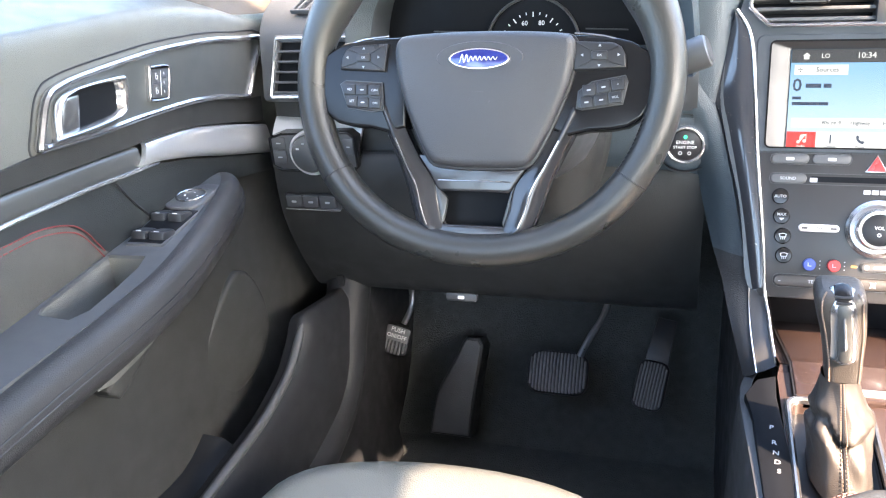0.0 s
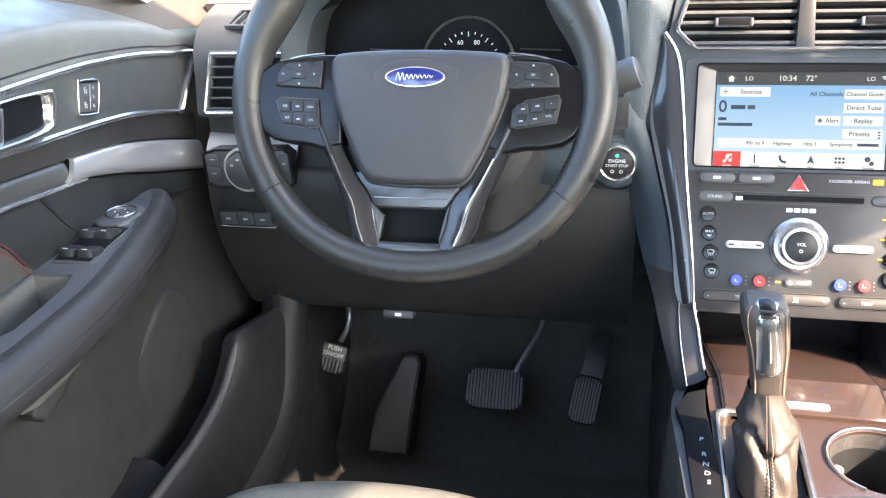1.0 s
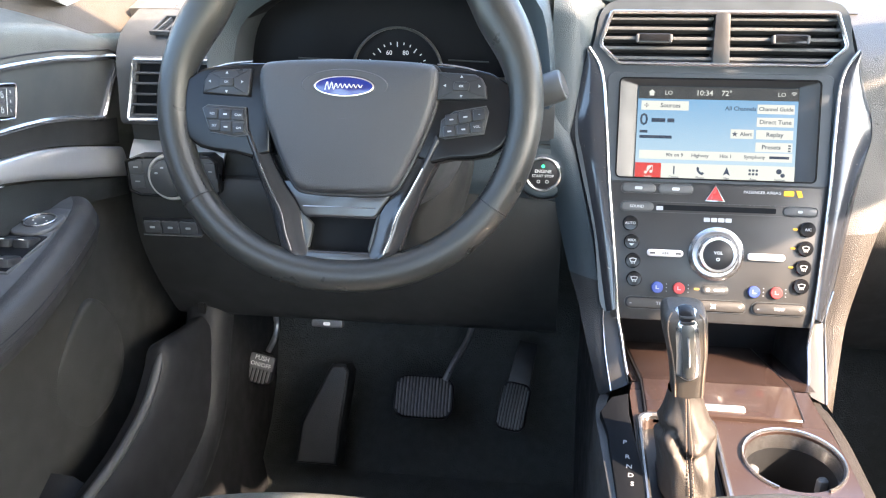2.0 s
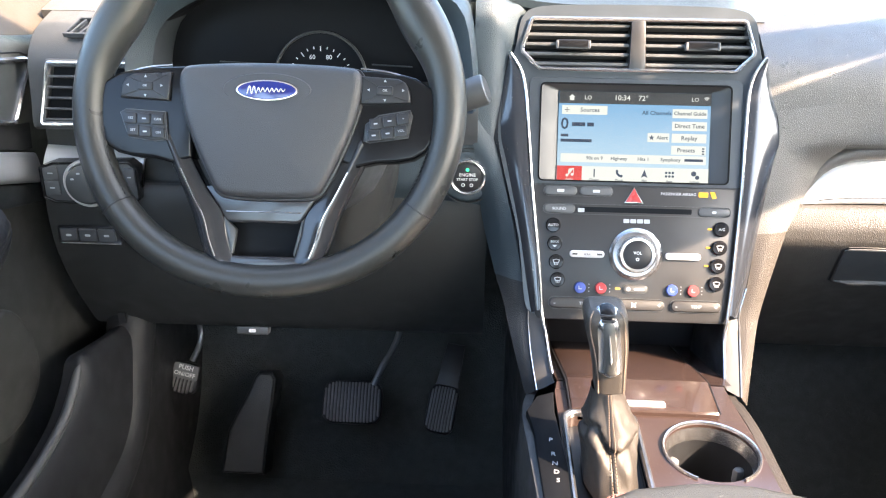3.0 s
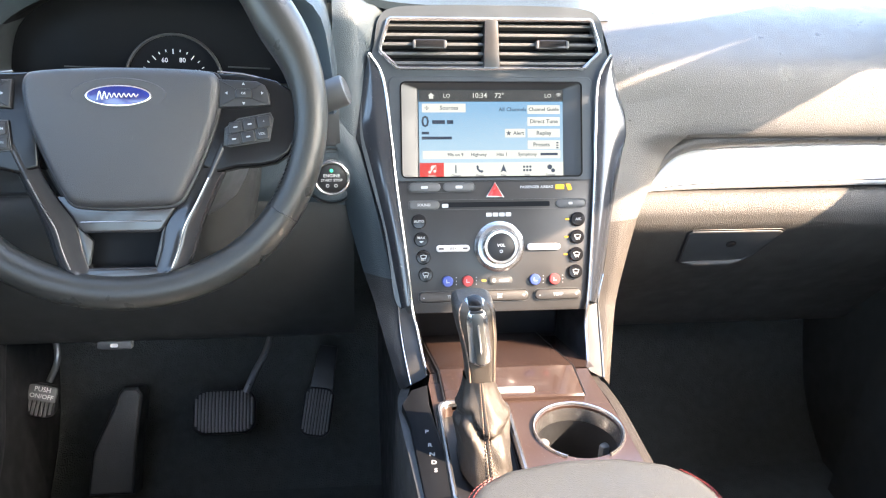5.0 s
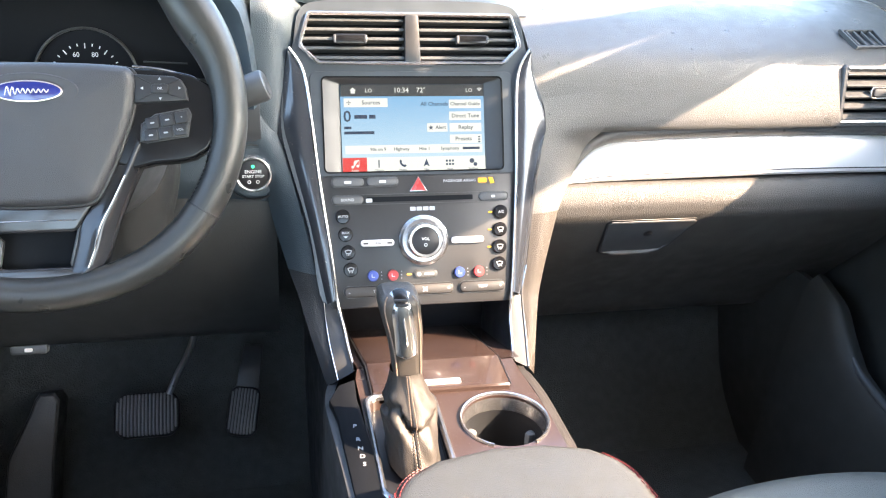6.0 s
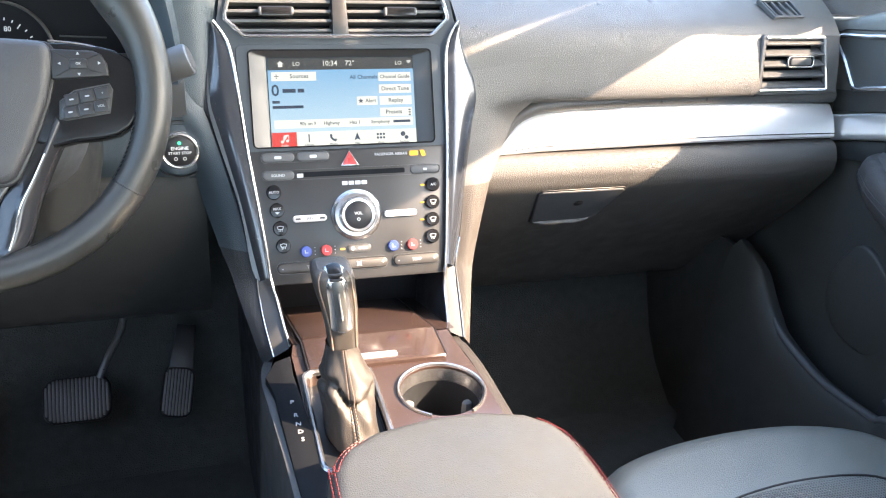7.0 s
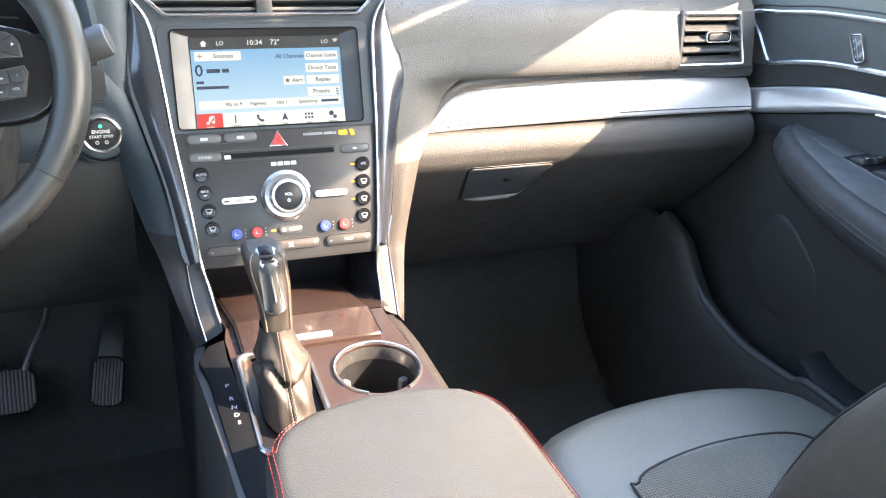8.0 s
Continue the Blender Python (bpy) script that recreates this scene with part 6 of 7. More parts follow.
def build_door(s):
    driver = s < 0
    d = shell("driver_door" if driver else "passenger_door", "dark door trim with chrome frame, aluminium strip and armrest" if driver else "dark passenger door trim with chrome frame and armrest", "car door", (s * 0.78, -0.5, 0.0), "front doors")

    def P(y, z, x=0.750):
        return V(s * x, y, z)

    shoulder = 0.726 if driver else 0.697
    bm = bmesh.new()
    secs = []
    for y, dz in DZ:
        secs.append([(s * x, y, z + dz * (0 if z < 0.3 else min(1, (z - 0.3) / 0.2))) for x, z in ((0.835, shoulder), (0.803, 0.5 * shoulder + 0.3535), (0.768, 0.704), (0.754, 0.695), (0.752, 0.665), (0.752, 0.605), (0.753, 0.588), (0.760, 0.576), (0.762, 0.566), (0.758, 0.535), (0.760, 0.524), (0.764, 0.49), (0.764, 0.42), (0.758, 0.25), (0.755, 0.02))])
    smooth_skin(bm, secs, 4, 3, 0.015, (s, 0, 0))
    part("panel", bm, DOOR, d, "dark grained door trim panel")
    bm = bmesh.new()
    smooth_skin(bm, [[(s * (abs(x) - 0.003), y, z) for x, y, z in sec[10:]] for sec in secs], 4, 3, 0.002, (s, 0, 0))
    part("lower_panel", bm, DOORLOW, d, "dark grey plastic lower door panel")
    bm = bmesh.new()
    tube(bm, curve([V(s * 0.834, y, shoulder - 0.006 + dz) for y, dz in DZ], 4), 0.009, 8)
    part("window_seal", bm, BLACK, d, "black rubber window seal")
    # chrome frame with its dark inlay and the release handle
    line = [(0.062, 0.6735), (0.000, 0.6885), (-0.063, 0.7020), (-0.125, 0.7110), (-0.189, 0.7180), (-0.292, 0.7235), (-0.328, 0.7225), (-0.341, 0.7190), (-0.352, 0.7090), (-0.364, 0.6890), (-0.3715, 0.6760), (-0.3685, 0.6710), (-0.355, 0.6690), (-0.295, 0.6600), (-0.216, 0.6520), (-0.124, 0.6395), (-0.060, 0.6250), (-0.006, 0.6085), (0.004, 0.6100), (0.032, 0.6400)]
    X = Matrix(((0, 0, -s, s * 0.7475), (1, 0, 0, 0), (0, 1, 0, 0), (0, 0, 0, 1)))
    edge = ccw([(q.x, q.y) for q in curve([(y, z, 0) for y, z in line], 3, closed=True)])
    bm = bmesh.new()
    ring(bm, edge, shrink(edge, 0.0064), -0.003, 0.0050, X, 0.0022)
    part("chrome_frame", bm, SATIN, d, "bright chrome frame of the handle panel")
    bm = bmesh.new()
    tube(bm, [X @ V(y, z, -0.0040) for y, z in shrink(edge, -0.0055)], 0.0011, 6, closed=True, up=(s, 0, 0))
    part("frame_groove", bm, BLACK, d, "dark groove round the frame")
    bm = bmesh.new()
    inner = shrink(edge, 0.0035)
    cross = []
    for k in range(41):
        y = -0.364 + 0.416 * k / 40
        zs = [a[1] + (b[1] - a[1]) * (y - a[0]) / (b[0] - a[0]) for a, b in zip(inner, inner[1:] + inner[:1]) if min(a[0], b[0]) <= y < max(a[0], b[0])]
        if len(zs) > 1:
            cross.append([X @ V(y, min(zs) + (max(zs) - min(zs)) * j / 4, 0.0005) for j in range(5)])
    skin(bm, cross)
    part("inlay", bm, INLAY, d, "dark grained inlay")
    hb = rounded([(-0.330, 0.7135), (-0.246, 0.7080), (-0.234, 0.700), (-0.238, 0.685), (-0.256, 0.668), (-0.346, 0.6745), (-0.350, 0.680)])
    hh = rounded([(-0.320, 0.7085), (-0.258, 0.7035), (-0.2505, 0.697), (-0.253, 0.685), (-0.264, 0.6735), (-0.336, 0.6790), (-0.3385, 0.683)])
    bm = bmesh.new()
    skin(bm, [[X @ V(a[0] + (b[0] - a[0]) * f, a[1] + (b[1] - a[1]) * f, h) for a, b in zip(hb, hh)] for f, h in ((0, 0.0), (0.0, 0.0035), (0.05, 0.0060), (0.18, 0.0080), (0.42, 0.0088), (0.68, 0.0074), (0.88, 0.0040), (1.0, 0.0))], close_rows=True, close_ring=True)
    h = part("release_handle", bm, SATIN, d, "chrome interior release handle")
    bm = bmesh.new()
    plate(bm, shrink(hb, 0.003), -0.0005, 0.0012, X)
    part("handle_cup", bm, SELECTOR, h)
    bm = bmesh.new()
    plate(bm, ccw([(-0.3280, 0.7090), (-0.3060, 0.7065), (-0.3090, 0.6960), (-0.3170, 0.6760), (-0.3420, 0.6780), (-0.3440, 0.6830)]), 0.001, 0.0050, X, 0.0022, 3, 0.001)
    part("lever", bm, SATIN, h)
    lk = ccw([(-0.190, 0.7010), (-0.165, 0.6960), (-0.160, 0.690), (-0.171, 0.664), (-0.178, 0.662), (-0.200, 0.667), (-0.203, 0.672), (-0.194, 0.700)])
    if s > 0:
        lk = ccw([(-0.153, 0.692), (-0.139, 0.688), (-0.1365, 0.684), (-0.155, 0.656), (-0.159, 0.654), (-0.170, 0.658), (-0.1715, 0.662), (-0.156, 0.6905)])
    bm = bmesh.new()
    lk = shrink(rounded(lk), -0.0008) if driver else lk
    ring(bm, lk, shrink(lk, 0.0020), 0.0, 0.006, X, 0.0006)
    k = part("lock_switch", bm, SATIN, d, "chrome rimmed door lock switch")
    bm = bmesh.new()
    plate(bm, shrink(lk, 0.0024), 0.0, 0.005, X, 0.001)
    part("lock_keys", bm, SMOOTH, k)
    tl, tr, bl, br = [Vector(q) for q in (((-0.190, 0.7005), (-0.164, 0.6955), (-0.2005, 0.667), (-0.1745, 0.6625)) if driver else ((-0.1555, 0.6900), (-0.1385, 0.6875), (-0.1715, 0.6595), (-0.1575, 0.6545)))]
    spot = lambda u, v: tl.lerp(tr, u).lerp(bl.lerp(br, u), v)
    for u, v in ((0.30, 0.28), (0.30, 0.72)):
        c = spot(u, v)
        bm = bmesh.new()
        ring(bm, rrect(0.0042, 0.0044, 0.001, 2, c.x, c.y - 0.001), rrect(0.0026, 0.0028, 0.0006, 2, c.x, c.y - 0.001), 0.004, 0.0054, X)
        tube(bm, [X @ V(c.x - 0.0013, c.y + 0.001, 0.0052), X @ V(c.x - 0.0010, c.y + 0.0030, 0.0052), X @ V(c.x + 0.0012, c.y + 0.0030, 0.0052)], 0.0005, 5)
        part("key_symbol", bm, FADED, k)
    for v in (0.22, 0.50, 0.78):
        c = spot(0.82, v)
        bm = bmesh.new()
        plate(bm, rrect(0.0012, 0.0030, 0.0004, 1, c.x, c.y), 0.004, 0.0055, X)
        part("key_symbol", bm, FADED, k)
    for q, mt in ((((0.60, 0.12), (0.60, 0.88)), FADED), (((0.06, 0.5), (0.58, 0.5)), BLACK), (((0.64, 0.36), (0.95, 0.36)), BLACK), (((0.64, 0.64), (0.95, 0.64)), BLACK)):
        bm = bmesh.new()
        tube(bm, [X @ V(spot(*w).x, spot(*w).y, 0.0050) for w in q], 0.0005, 5)
        part("key_gap", bm, mt, k)
    # aluminium strip, and the bright line that goes on from it
    pairs = [((0.036, 0.5605), (0.030, 0.5215)), ((0.016, 0.5670), (0.005, 0.5300)), ((-0.020, 0.5795), (-0.030, 0.5420)), ((-0.067, 0.5945), (-0.081, 0.5590)), ((-0.135, 0.6130), (-0.147, 0.5825)), ((-0.190, 0.6225), (-0.205, 0.6000)), ((-0.215, 0.6260), (-0.232, 0.6060)), ((-0.222, 0.6268), (-0.243, 0.6080))]
    bm = bmesh.new()
    smooth_skin(bm, [[V(s * x, a + (b - a) * f, z1 + (z2 - z1) * f) for f, x in ((0.0, 0.7520), (0.05, 0.7480), (0.30, 0.7450), (0.70, 0.7425), (0.94, 0.7440), (1.0, 0.7500))] for (a, z1), (b, z2) in pairs], 4, 3, 0.006, (s, 0, 0))
    part("metal_strip", bm, POLISHED, d, "bright brushed aluminium strip")
    bar = [(-0.236, 0.6270, 0.6060), (-0.27, 0.6320, 0.6105), (-0.33, 0.6400, 0.6190), (-0.45, 0.654, 0.632), (-0.60, 0.666, 0.640), (-0.95, 0.674, 0.648)]
    bm = bmesh.new()
    smooth_skin(bm, [[P(y, hi, 0.7520), P(y, hi - 0.003, 0.7490), P(y, lo + 0.3 * (hi - lo), 0.7484), P(y, lo, 0.7510)] for y, hi, lo in bar], 4, 3, 0.006, (s, 0, 0))
    part("trim_bar", bm, BARGREY, d, "satin grey metal bar")
    bm = bmesh.new()
    tube(bm, curve([P(y, lo - 0.0015, 0.7470) for y, hi, lo in [(-0.212, 0, 0.6025)] + bar], 5), 0.0024, 8, up=(s, 0, 0))
    part("chrome_line", bm, CHROME, d, "bright line along the door")
    # dark band between the handle panel and the strip: shade put into its colour
    bm = bmesh.new()
    band = [(0.036, 0.566, 0.600), (-0.006, 0.578, 0.6090), (-0.06, 0.594, 0.6245), (-0.124, 0.612, 0.6390), (-0.216, 0.6275, 0.6515), (-0.295, 0.637, 0.6595), (-0.36, 0.6455, 0.6690), (-0.45, 0.656, 0.674), (-0.60, 0.671, 0.680), (-0.95, 0.679, 0.690)]
    smooth_skin(bm, [[P(y, lo, 0.7515), P(y, 0.5 * (lo + hi), 0.7500), P(y, hi, 0.7485)] for y, lo, hi in band], 4, 3, 0.006, (s, 0, 0))
    part("shade_band", bm, KNEE, d, "door skin under the handle panel, darkened as shade")
    # armrest
    spine = [(-0.100, 0.722, 0.538), (-0.122, 0.706, 0.540), (-0.165, 0.688, 0.541), (-0.251, 0.667, 0.540), (-0.348, 0.651, 0.539), (-0.436, 0.652, 0.538), (-0.52, 0.660, 0.536), (-0.70, 0.672, 0.530), (-0.95, 0.68, 0.525)]
    if not driver:
        spine = [(-0.085, 0.722, 0.536), (-0.100, 0.700, 0.539), (-0.130, 0.678, 0.541), (-0.178, 0.650, 0.541), (-0.250, 0.622, 0.540), (-0.310, 0.605, 0.539), (-0.430, 0.585, 0.538), (-0.65, 0.580, 0.532), (-0.95, 0.58, 0.525)]
    bm = bmesh.new()
    secs = []
    for y, x, z in spine:
        w = min(0.026, 0.760 - x)
        secs.append([(s * (x + w), y, z - 0.020), (s * (x + w), y, z + 0.0030), (s * (x + 0.92 * w), y, z + 0.0060), (s * (x + 0.5 * w), y, z + 0.0065), (s * (x + 0.16 * w), y, z + 0.0015), (s * x, y, z - 0.009), (s * (x - 0.001), y, z - 0.022), (s * (x + 0.008), y, z - 0.040), (s * (x + 0.035 if x < 0.72 else 0.758), y, z - 0.054), (s * 0.770, y, z - 0.062)])
    smooth_skin(bm, secs, 4, 3)
    arm = part("armrest", bm, ARM, d, "dark leather armrest with a double seam")
    # flat top of the armrest, with the opening of the hand grip
    hole = [(s * x, y) for x, y in ((0.748, -0.324), (0.705, -0.321), (0.6975, -0.345), (0.6945, -0.385), (0.6935, -0.425), (0.702, -0.443), (0.738, -0.440), (0.745, -0.425))]
    rimline = [(s * min(0.762, x + min(0.026, 0.760 - x) - 0.001), y) for y, x, z in spine]
    bm = bmesh.new()
    face_with_holes(bm, rimline + [(s * 0.7665, -0.95), (s * 0.7665, -0.150), (s * 0.752, -0.122)], [hole], 0.5445, deep=0.004)
    part("armrest_top", bm, SMOOTH, d, "smooth dark top of the armrest")
    bm = bmesh.new()
    cup = [Vector((x, y, 0)) for x, y in ccw(hole)]
    mid = sum(cup, Vector()) / len(cup)
    skin(bm, [[mid.lerp(q, k) + V(0, 0, z) for q in cup] for k, z in ((1.03, 0.5438), (0.99, 0.5400), (0.93, 0.4900), (0.84, 0.4600), (0.02, 0.4560))], close_ring=True)
    part("grip_cup", bm, DOOR, d, "olive grey hand grip recess")
    # dark upper field between the strip and the armrest
    bm = bmesh.new()
    field = [(0.034, 0.5190), (0.005, 0.5280), (-0.030, 0.5400), (-0.081, 0.5570), (-0.147, 0.5805), (-0.205, 0.5980), (-0.262, 0.6055), (-0.33, 0.6160), (-0.45, 0.6290), (-0.60, 0.6370), (-0.95, 0.6450), (-0.95, 0.5300), (-0.10, 0.5300), (0.034, 0.4950)]
    plate(bm, field, -0.010, -0.0028, X, 0.0015)
    part("upper_field", bm, UPPER, d, "dark leather field under the bright strip")
    for dx, dzz in ((0.004, -0.004), (0.0005, -0.016)):
        bm = bmesh.new()
        tube(bm, curve([P(y, z + dzz, x + dx - 0.0006) for y, x, z in spine], 5), 0.0011, 5)
        part("seam", bm, BLACK, arm)
    for dzz in (-0.0125, -0.0195):
        bm = bmesh.new()
        tube(bm, curve([P(y, z + dzz, x - 0.0010) for y, x, z in spine], 5), 0.0009, 6)
        part("stitch_line", bm, BLACK, arm, "dark sewn seam line")
    # window switches
    Z = 0.5462
    bm = bmesh.new()
    pan = [(s * x, y) for x, y in ((0.752, -0.150), (0.740, -0.140), (0.722, -0.142), (0.714, -0.165), (0.703, -0.225), (0.6985, -0.300), (0.742, -0.302), (0.754, -0.235), (0.758, -0.180))]
    plate(bm, pan, Z - 0.012, Z + 0.001, Matrix(), 0.003)
    sw = part("switch_panel", bm, SMOOTH, d, "dark panel of window switches")
    bm = bmesh.new()
    plate(bm, [(s * x, y) for x, y in ((0.751, -0.214), (0.706, -0.218), (0.701, -0.298), (0.741, -0.298))], Z - 0.004, Z + 0.0018, Matrix(), 0.0008)
    part("switch_well", bm, SELECTOR, sw)
    for y, x in ((-0.238, 0.7275), (-0.282, 0.7215)):
        for e in (-1, 1):
            bm = bmesh.new()
            block(bm, 0.0195, 0.024, 0.0085, pose(s * (x + 0.0108 * e), y, Z - 0.001, -16, 0, 0), 0.003)
            kk = part("window_switch", bm, KEYPAD, sw)
            bm = bmesh.new()
            block(bm, 0.006, 0.0012, 0.0005, pose(s * (x + 0.0108 * e), y - 0.0070, Z + 0.0094, -16, 0, 0), 0.0002)
            part("switch_mark", bm, PRINT, kk)
    if driver:
        bm = bmesh.new()
        plate(bm, rrect(0.048, 0.058, 0.020, 6, s * 0.7330, -0.1910), Z - 0.001, Z + 0.0050, Matrix(), 0.0030, 3)
        mk = part("mirror_control", bm, SMOOTH, sw, "round mirror control")
        bm = bmesh.new()
        lathe(bm, [(0.0178, 0.003), (0.0178, 0.0062), (0.0170, 0.0070), (0.0158, 0.0062), (0.0158, 0.003)], pose(s * 0.7325, -0.1870, Z), 32)
        part("control_ring", bm, SMOKED, mk)
        for a in (0, 90, 180, 270):
            bm = bmesh.new()
            plate(bm, rrect(0.0018, 0.0018, 0.0004, 1), 0.0048, 0.0056, pose(s * 0.7325 + 0.008 * math.cos(radians(a)), -0.187 + 0.008 * math.sin(radians(a)), Z))
            part("control_mark", bm, PRINT, mk)
    # padded insert above the armrest, with red stitching
    pad = [(-0.318, 0.545), (-0.331, 0.556), (-0.345, 0.580), (-0.363, 0.596), (-0.396, 0.607), (-0.443, 0.613), (-0.60, 0.628), (-0.95, 0.64), (-0.95, 0.548), (-0.60, 0.540)]
    bm = bmesh.new()
    plate(bm, pad, -0.014, -0.0015, X, 0.002)
    pd = part("padded_insert", bm, INSERTSKIN, d, "padded insert with red stitching")
    for off in (0.0, 0.006):
        path = curve([(P(y - off * 0.4, z - off, 0.7490)) for y, z in ((-0.325, 0.550), (-0.343, 0.580), (-0.361, 0.595), (-0.396, 0.607), (-0.443, 0.612), (-0.55, 0.622), (-0.70, 0.63))], 10)
        for a, b in zip(path, path[1:]):
            m = max(1, int((b - a).length / 0.004))
            for j in range(m):
                bm = bmesh.new()
                tube(bm, [a.lerp(b, j / m), a.lerp(b, (j + 0.7) / m)], 0.0008, 4)
                part("stitch", bm, RED, pd)
    bm = bmesh.new()
    tube(bm, curve([P(-0.238, 0.546, 0.7505), P(-0.262, 0.574, 0.7500), P(-0.282, 0.604, 0.7500)], 4), 0.0016, 6)
    part("panel_seam", bm, BLACK, d)
    # lower bolster, speaker field and map pocket
    bm = bmesh.new()
    plate(bm, rounded([(-0.262, 0.482), (-0.258, 0.466), (-0.372, 0.418), (-0.392, 0.420), (-0.395, 0.440), (-0.30, 0.480)]), -0.004, 0.024, X, 0.005, 3)
    part("grip_bolster", bm, DOORLOW, d, "moulded grey plastic bolster")
    bm = bmesh.new()
    plate(bm, rounded([(-0.083, 0.395), (-0.057, 0.340), (-0.062, 0.285), (-0.104, 0.250), (-0.170, 0.247), (-0.222, 0.270), (-0.245, 0.315), (-0.19, 0.352), (-0.12, 0.40)]), -0.014, 0.001, X @ Matrix(((1, 0, 0, 0), (0, 1, 0, 0), (0.085, 0, 1, 0.005), (0, 0, 0, 1))), 0.006, 3, 0.003)
    part("speaker_field", bm, DOORLOW, d, "grey moulded speaker field")
    bm = bmesh.new()
    smooth_skin(bm, [[P(y, zt, 0.757), P(y, zt - 0.012, 0.715), P(y, zt - 0.10, 0.712), P(y, 0.05, 0.72)] for y, zt in ((-0.245, 0.250), (-0.30, 0.235), (-0.40, 0.250), (-0.60, 0.28), (-0.95, 0.29))], 3, 3, 0.004, (s, 0, 0))
    part("map_pocket", bm, SILL, d, "dark plastic door pocket")
    return d


def build_sills():
    for s in (-1, 1):
        nm = "left" if s < 0 else "right"
        edge = [(0.10, 0.290), (0.03, 0.300), (-0.040, 0.318), (-0.078, 0.326), (-0.100, 0.305), (-0.138, 0.280), (-0.183, 0.268), (-0.232, 0.262), (-0.315, 0.262), (-0.60, 0.265), (-1.1, 0.265)] if s < 0 else [(0.08, 0.33), (0.02, 0.310), (-0.01, 0.281), (-0.04, 0.254), (-0.07, 0.236), (-0.161, 0.220), (-0.269, 0.230), (-0.32, 0.245), (-0.60, 0.25), (-1.1, 0.25)]
        sill = shell("sill_trim_" + nm, "dark plastic door sill and kick panel trim", "sill trim", (s * 0.66, -0.3, 0.0), "", "structure")
        bm = bmesh.new()
        secs = [[(s * 0.700, y, z - 0.004), (s * 0.686, y, z + 0.003), (s * 0.676, y, z), (s * 0.664, y + 0.004, z - 0.03), (s * 0.655, y + 0.01, z * 0.5), (s * 0.640, y + 0.01, -0.06)] for y, z in edge]
        smooth_skin(bm, secs, 4, 3)
        # same trim on both sides; the passenger's lighter plastic stands in for light
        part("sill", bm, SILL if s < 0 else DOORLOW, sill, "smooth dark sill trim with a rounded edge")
        bm = bmesh.new()
        line = curve([V(s * 0.680, y, z + 0.001) for y, z in edge[3:]], 5)
        tube(bm, line, [0.0062 * min(1, (k + 0.6) / 6) ** 0.6 for k in range(len(line))], 12)
        part("sill_edge", bm, HARD, sill, "grey rounded sill edge")
        bm = bmesh.new()
        smooth_skin(bm, [[(s * 0.676, 0.05, z), (s * 0.672, 0.10, z), (s * 0.668, 0.22, z), (s * 0.668, 0.40, z)] for z in (-0.06, 0.15, 0.25, 0.32)], 2, 3, 0.01, (s, 0, 0))
        # lighter again on the passenger's side, for light missing in that footwell
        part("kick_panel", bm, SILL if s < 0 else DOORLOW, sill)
        if s < 0:
            bm = bmesh.new()
            swell = [(0.09, 0.300), (0.045, 0.240), (0.005, 0.180), (-0.05, 0.145), (-0.15, 0.125), (-0.30, 0.120)]
            tube(bm, curve([V(s * (0.683 - 0.012 * k / 5), y, z) for k, (y, z) in enumerate(swell)], 6), 0.034, 20, up=(0, 1, 0))
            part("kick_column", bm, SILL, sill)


# ---- pedals ----
def ribbed_pad(name, w, h, M, ribs, parent, skew=0.0):
    bm = bmesh.new()
    plate(bm, rrect(w, h, min(w, h) * 0.30, 6), -0.012, 0.0, M, 0.004, 3)
    p = part(name, bm, BLACK, parent, "ribbed black rubber pad")
    for k in range(ribs):
        x = -w / 2 + w * (k + 1.0) / (ribs + 1)
        bm = bmesh.new()
        corner = min(w, h) * 0.30
        inset = max(0.0, abs(x) + 0.5 * w / (ribs + 1) - (w / 2 - corner))
        short = h * 0.93 - 2 * (corner - math.sqrt(max(0.0, corner ** 2 - inset ** 2)))
        plate(bm, rrect(w / (ribs + 1) * 0.60, short, w / (ribs + 1) * 0.2, 2, x, 0), -0.002, 0.0030, M, 0.0010, 2)
        part("rib", bm, RUBBER, p)
    return p


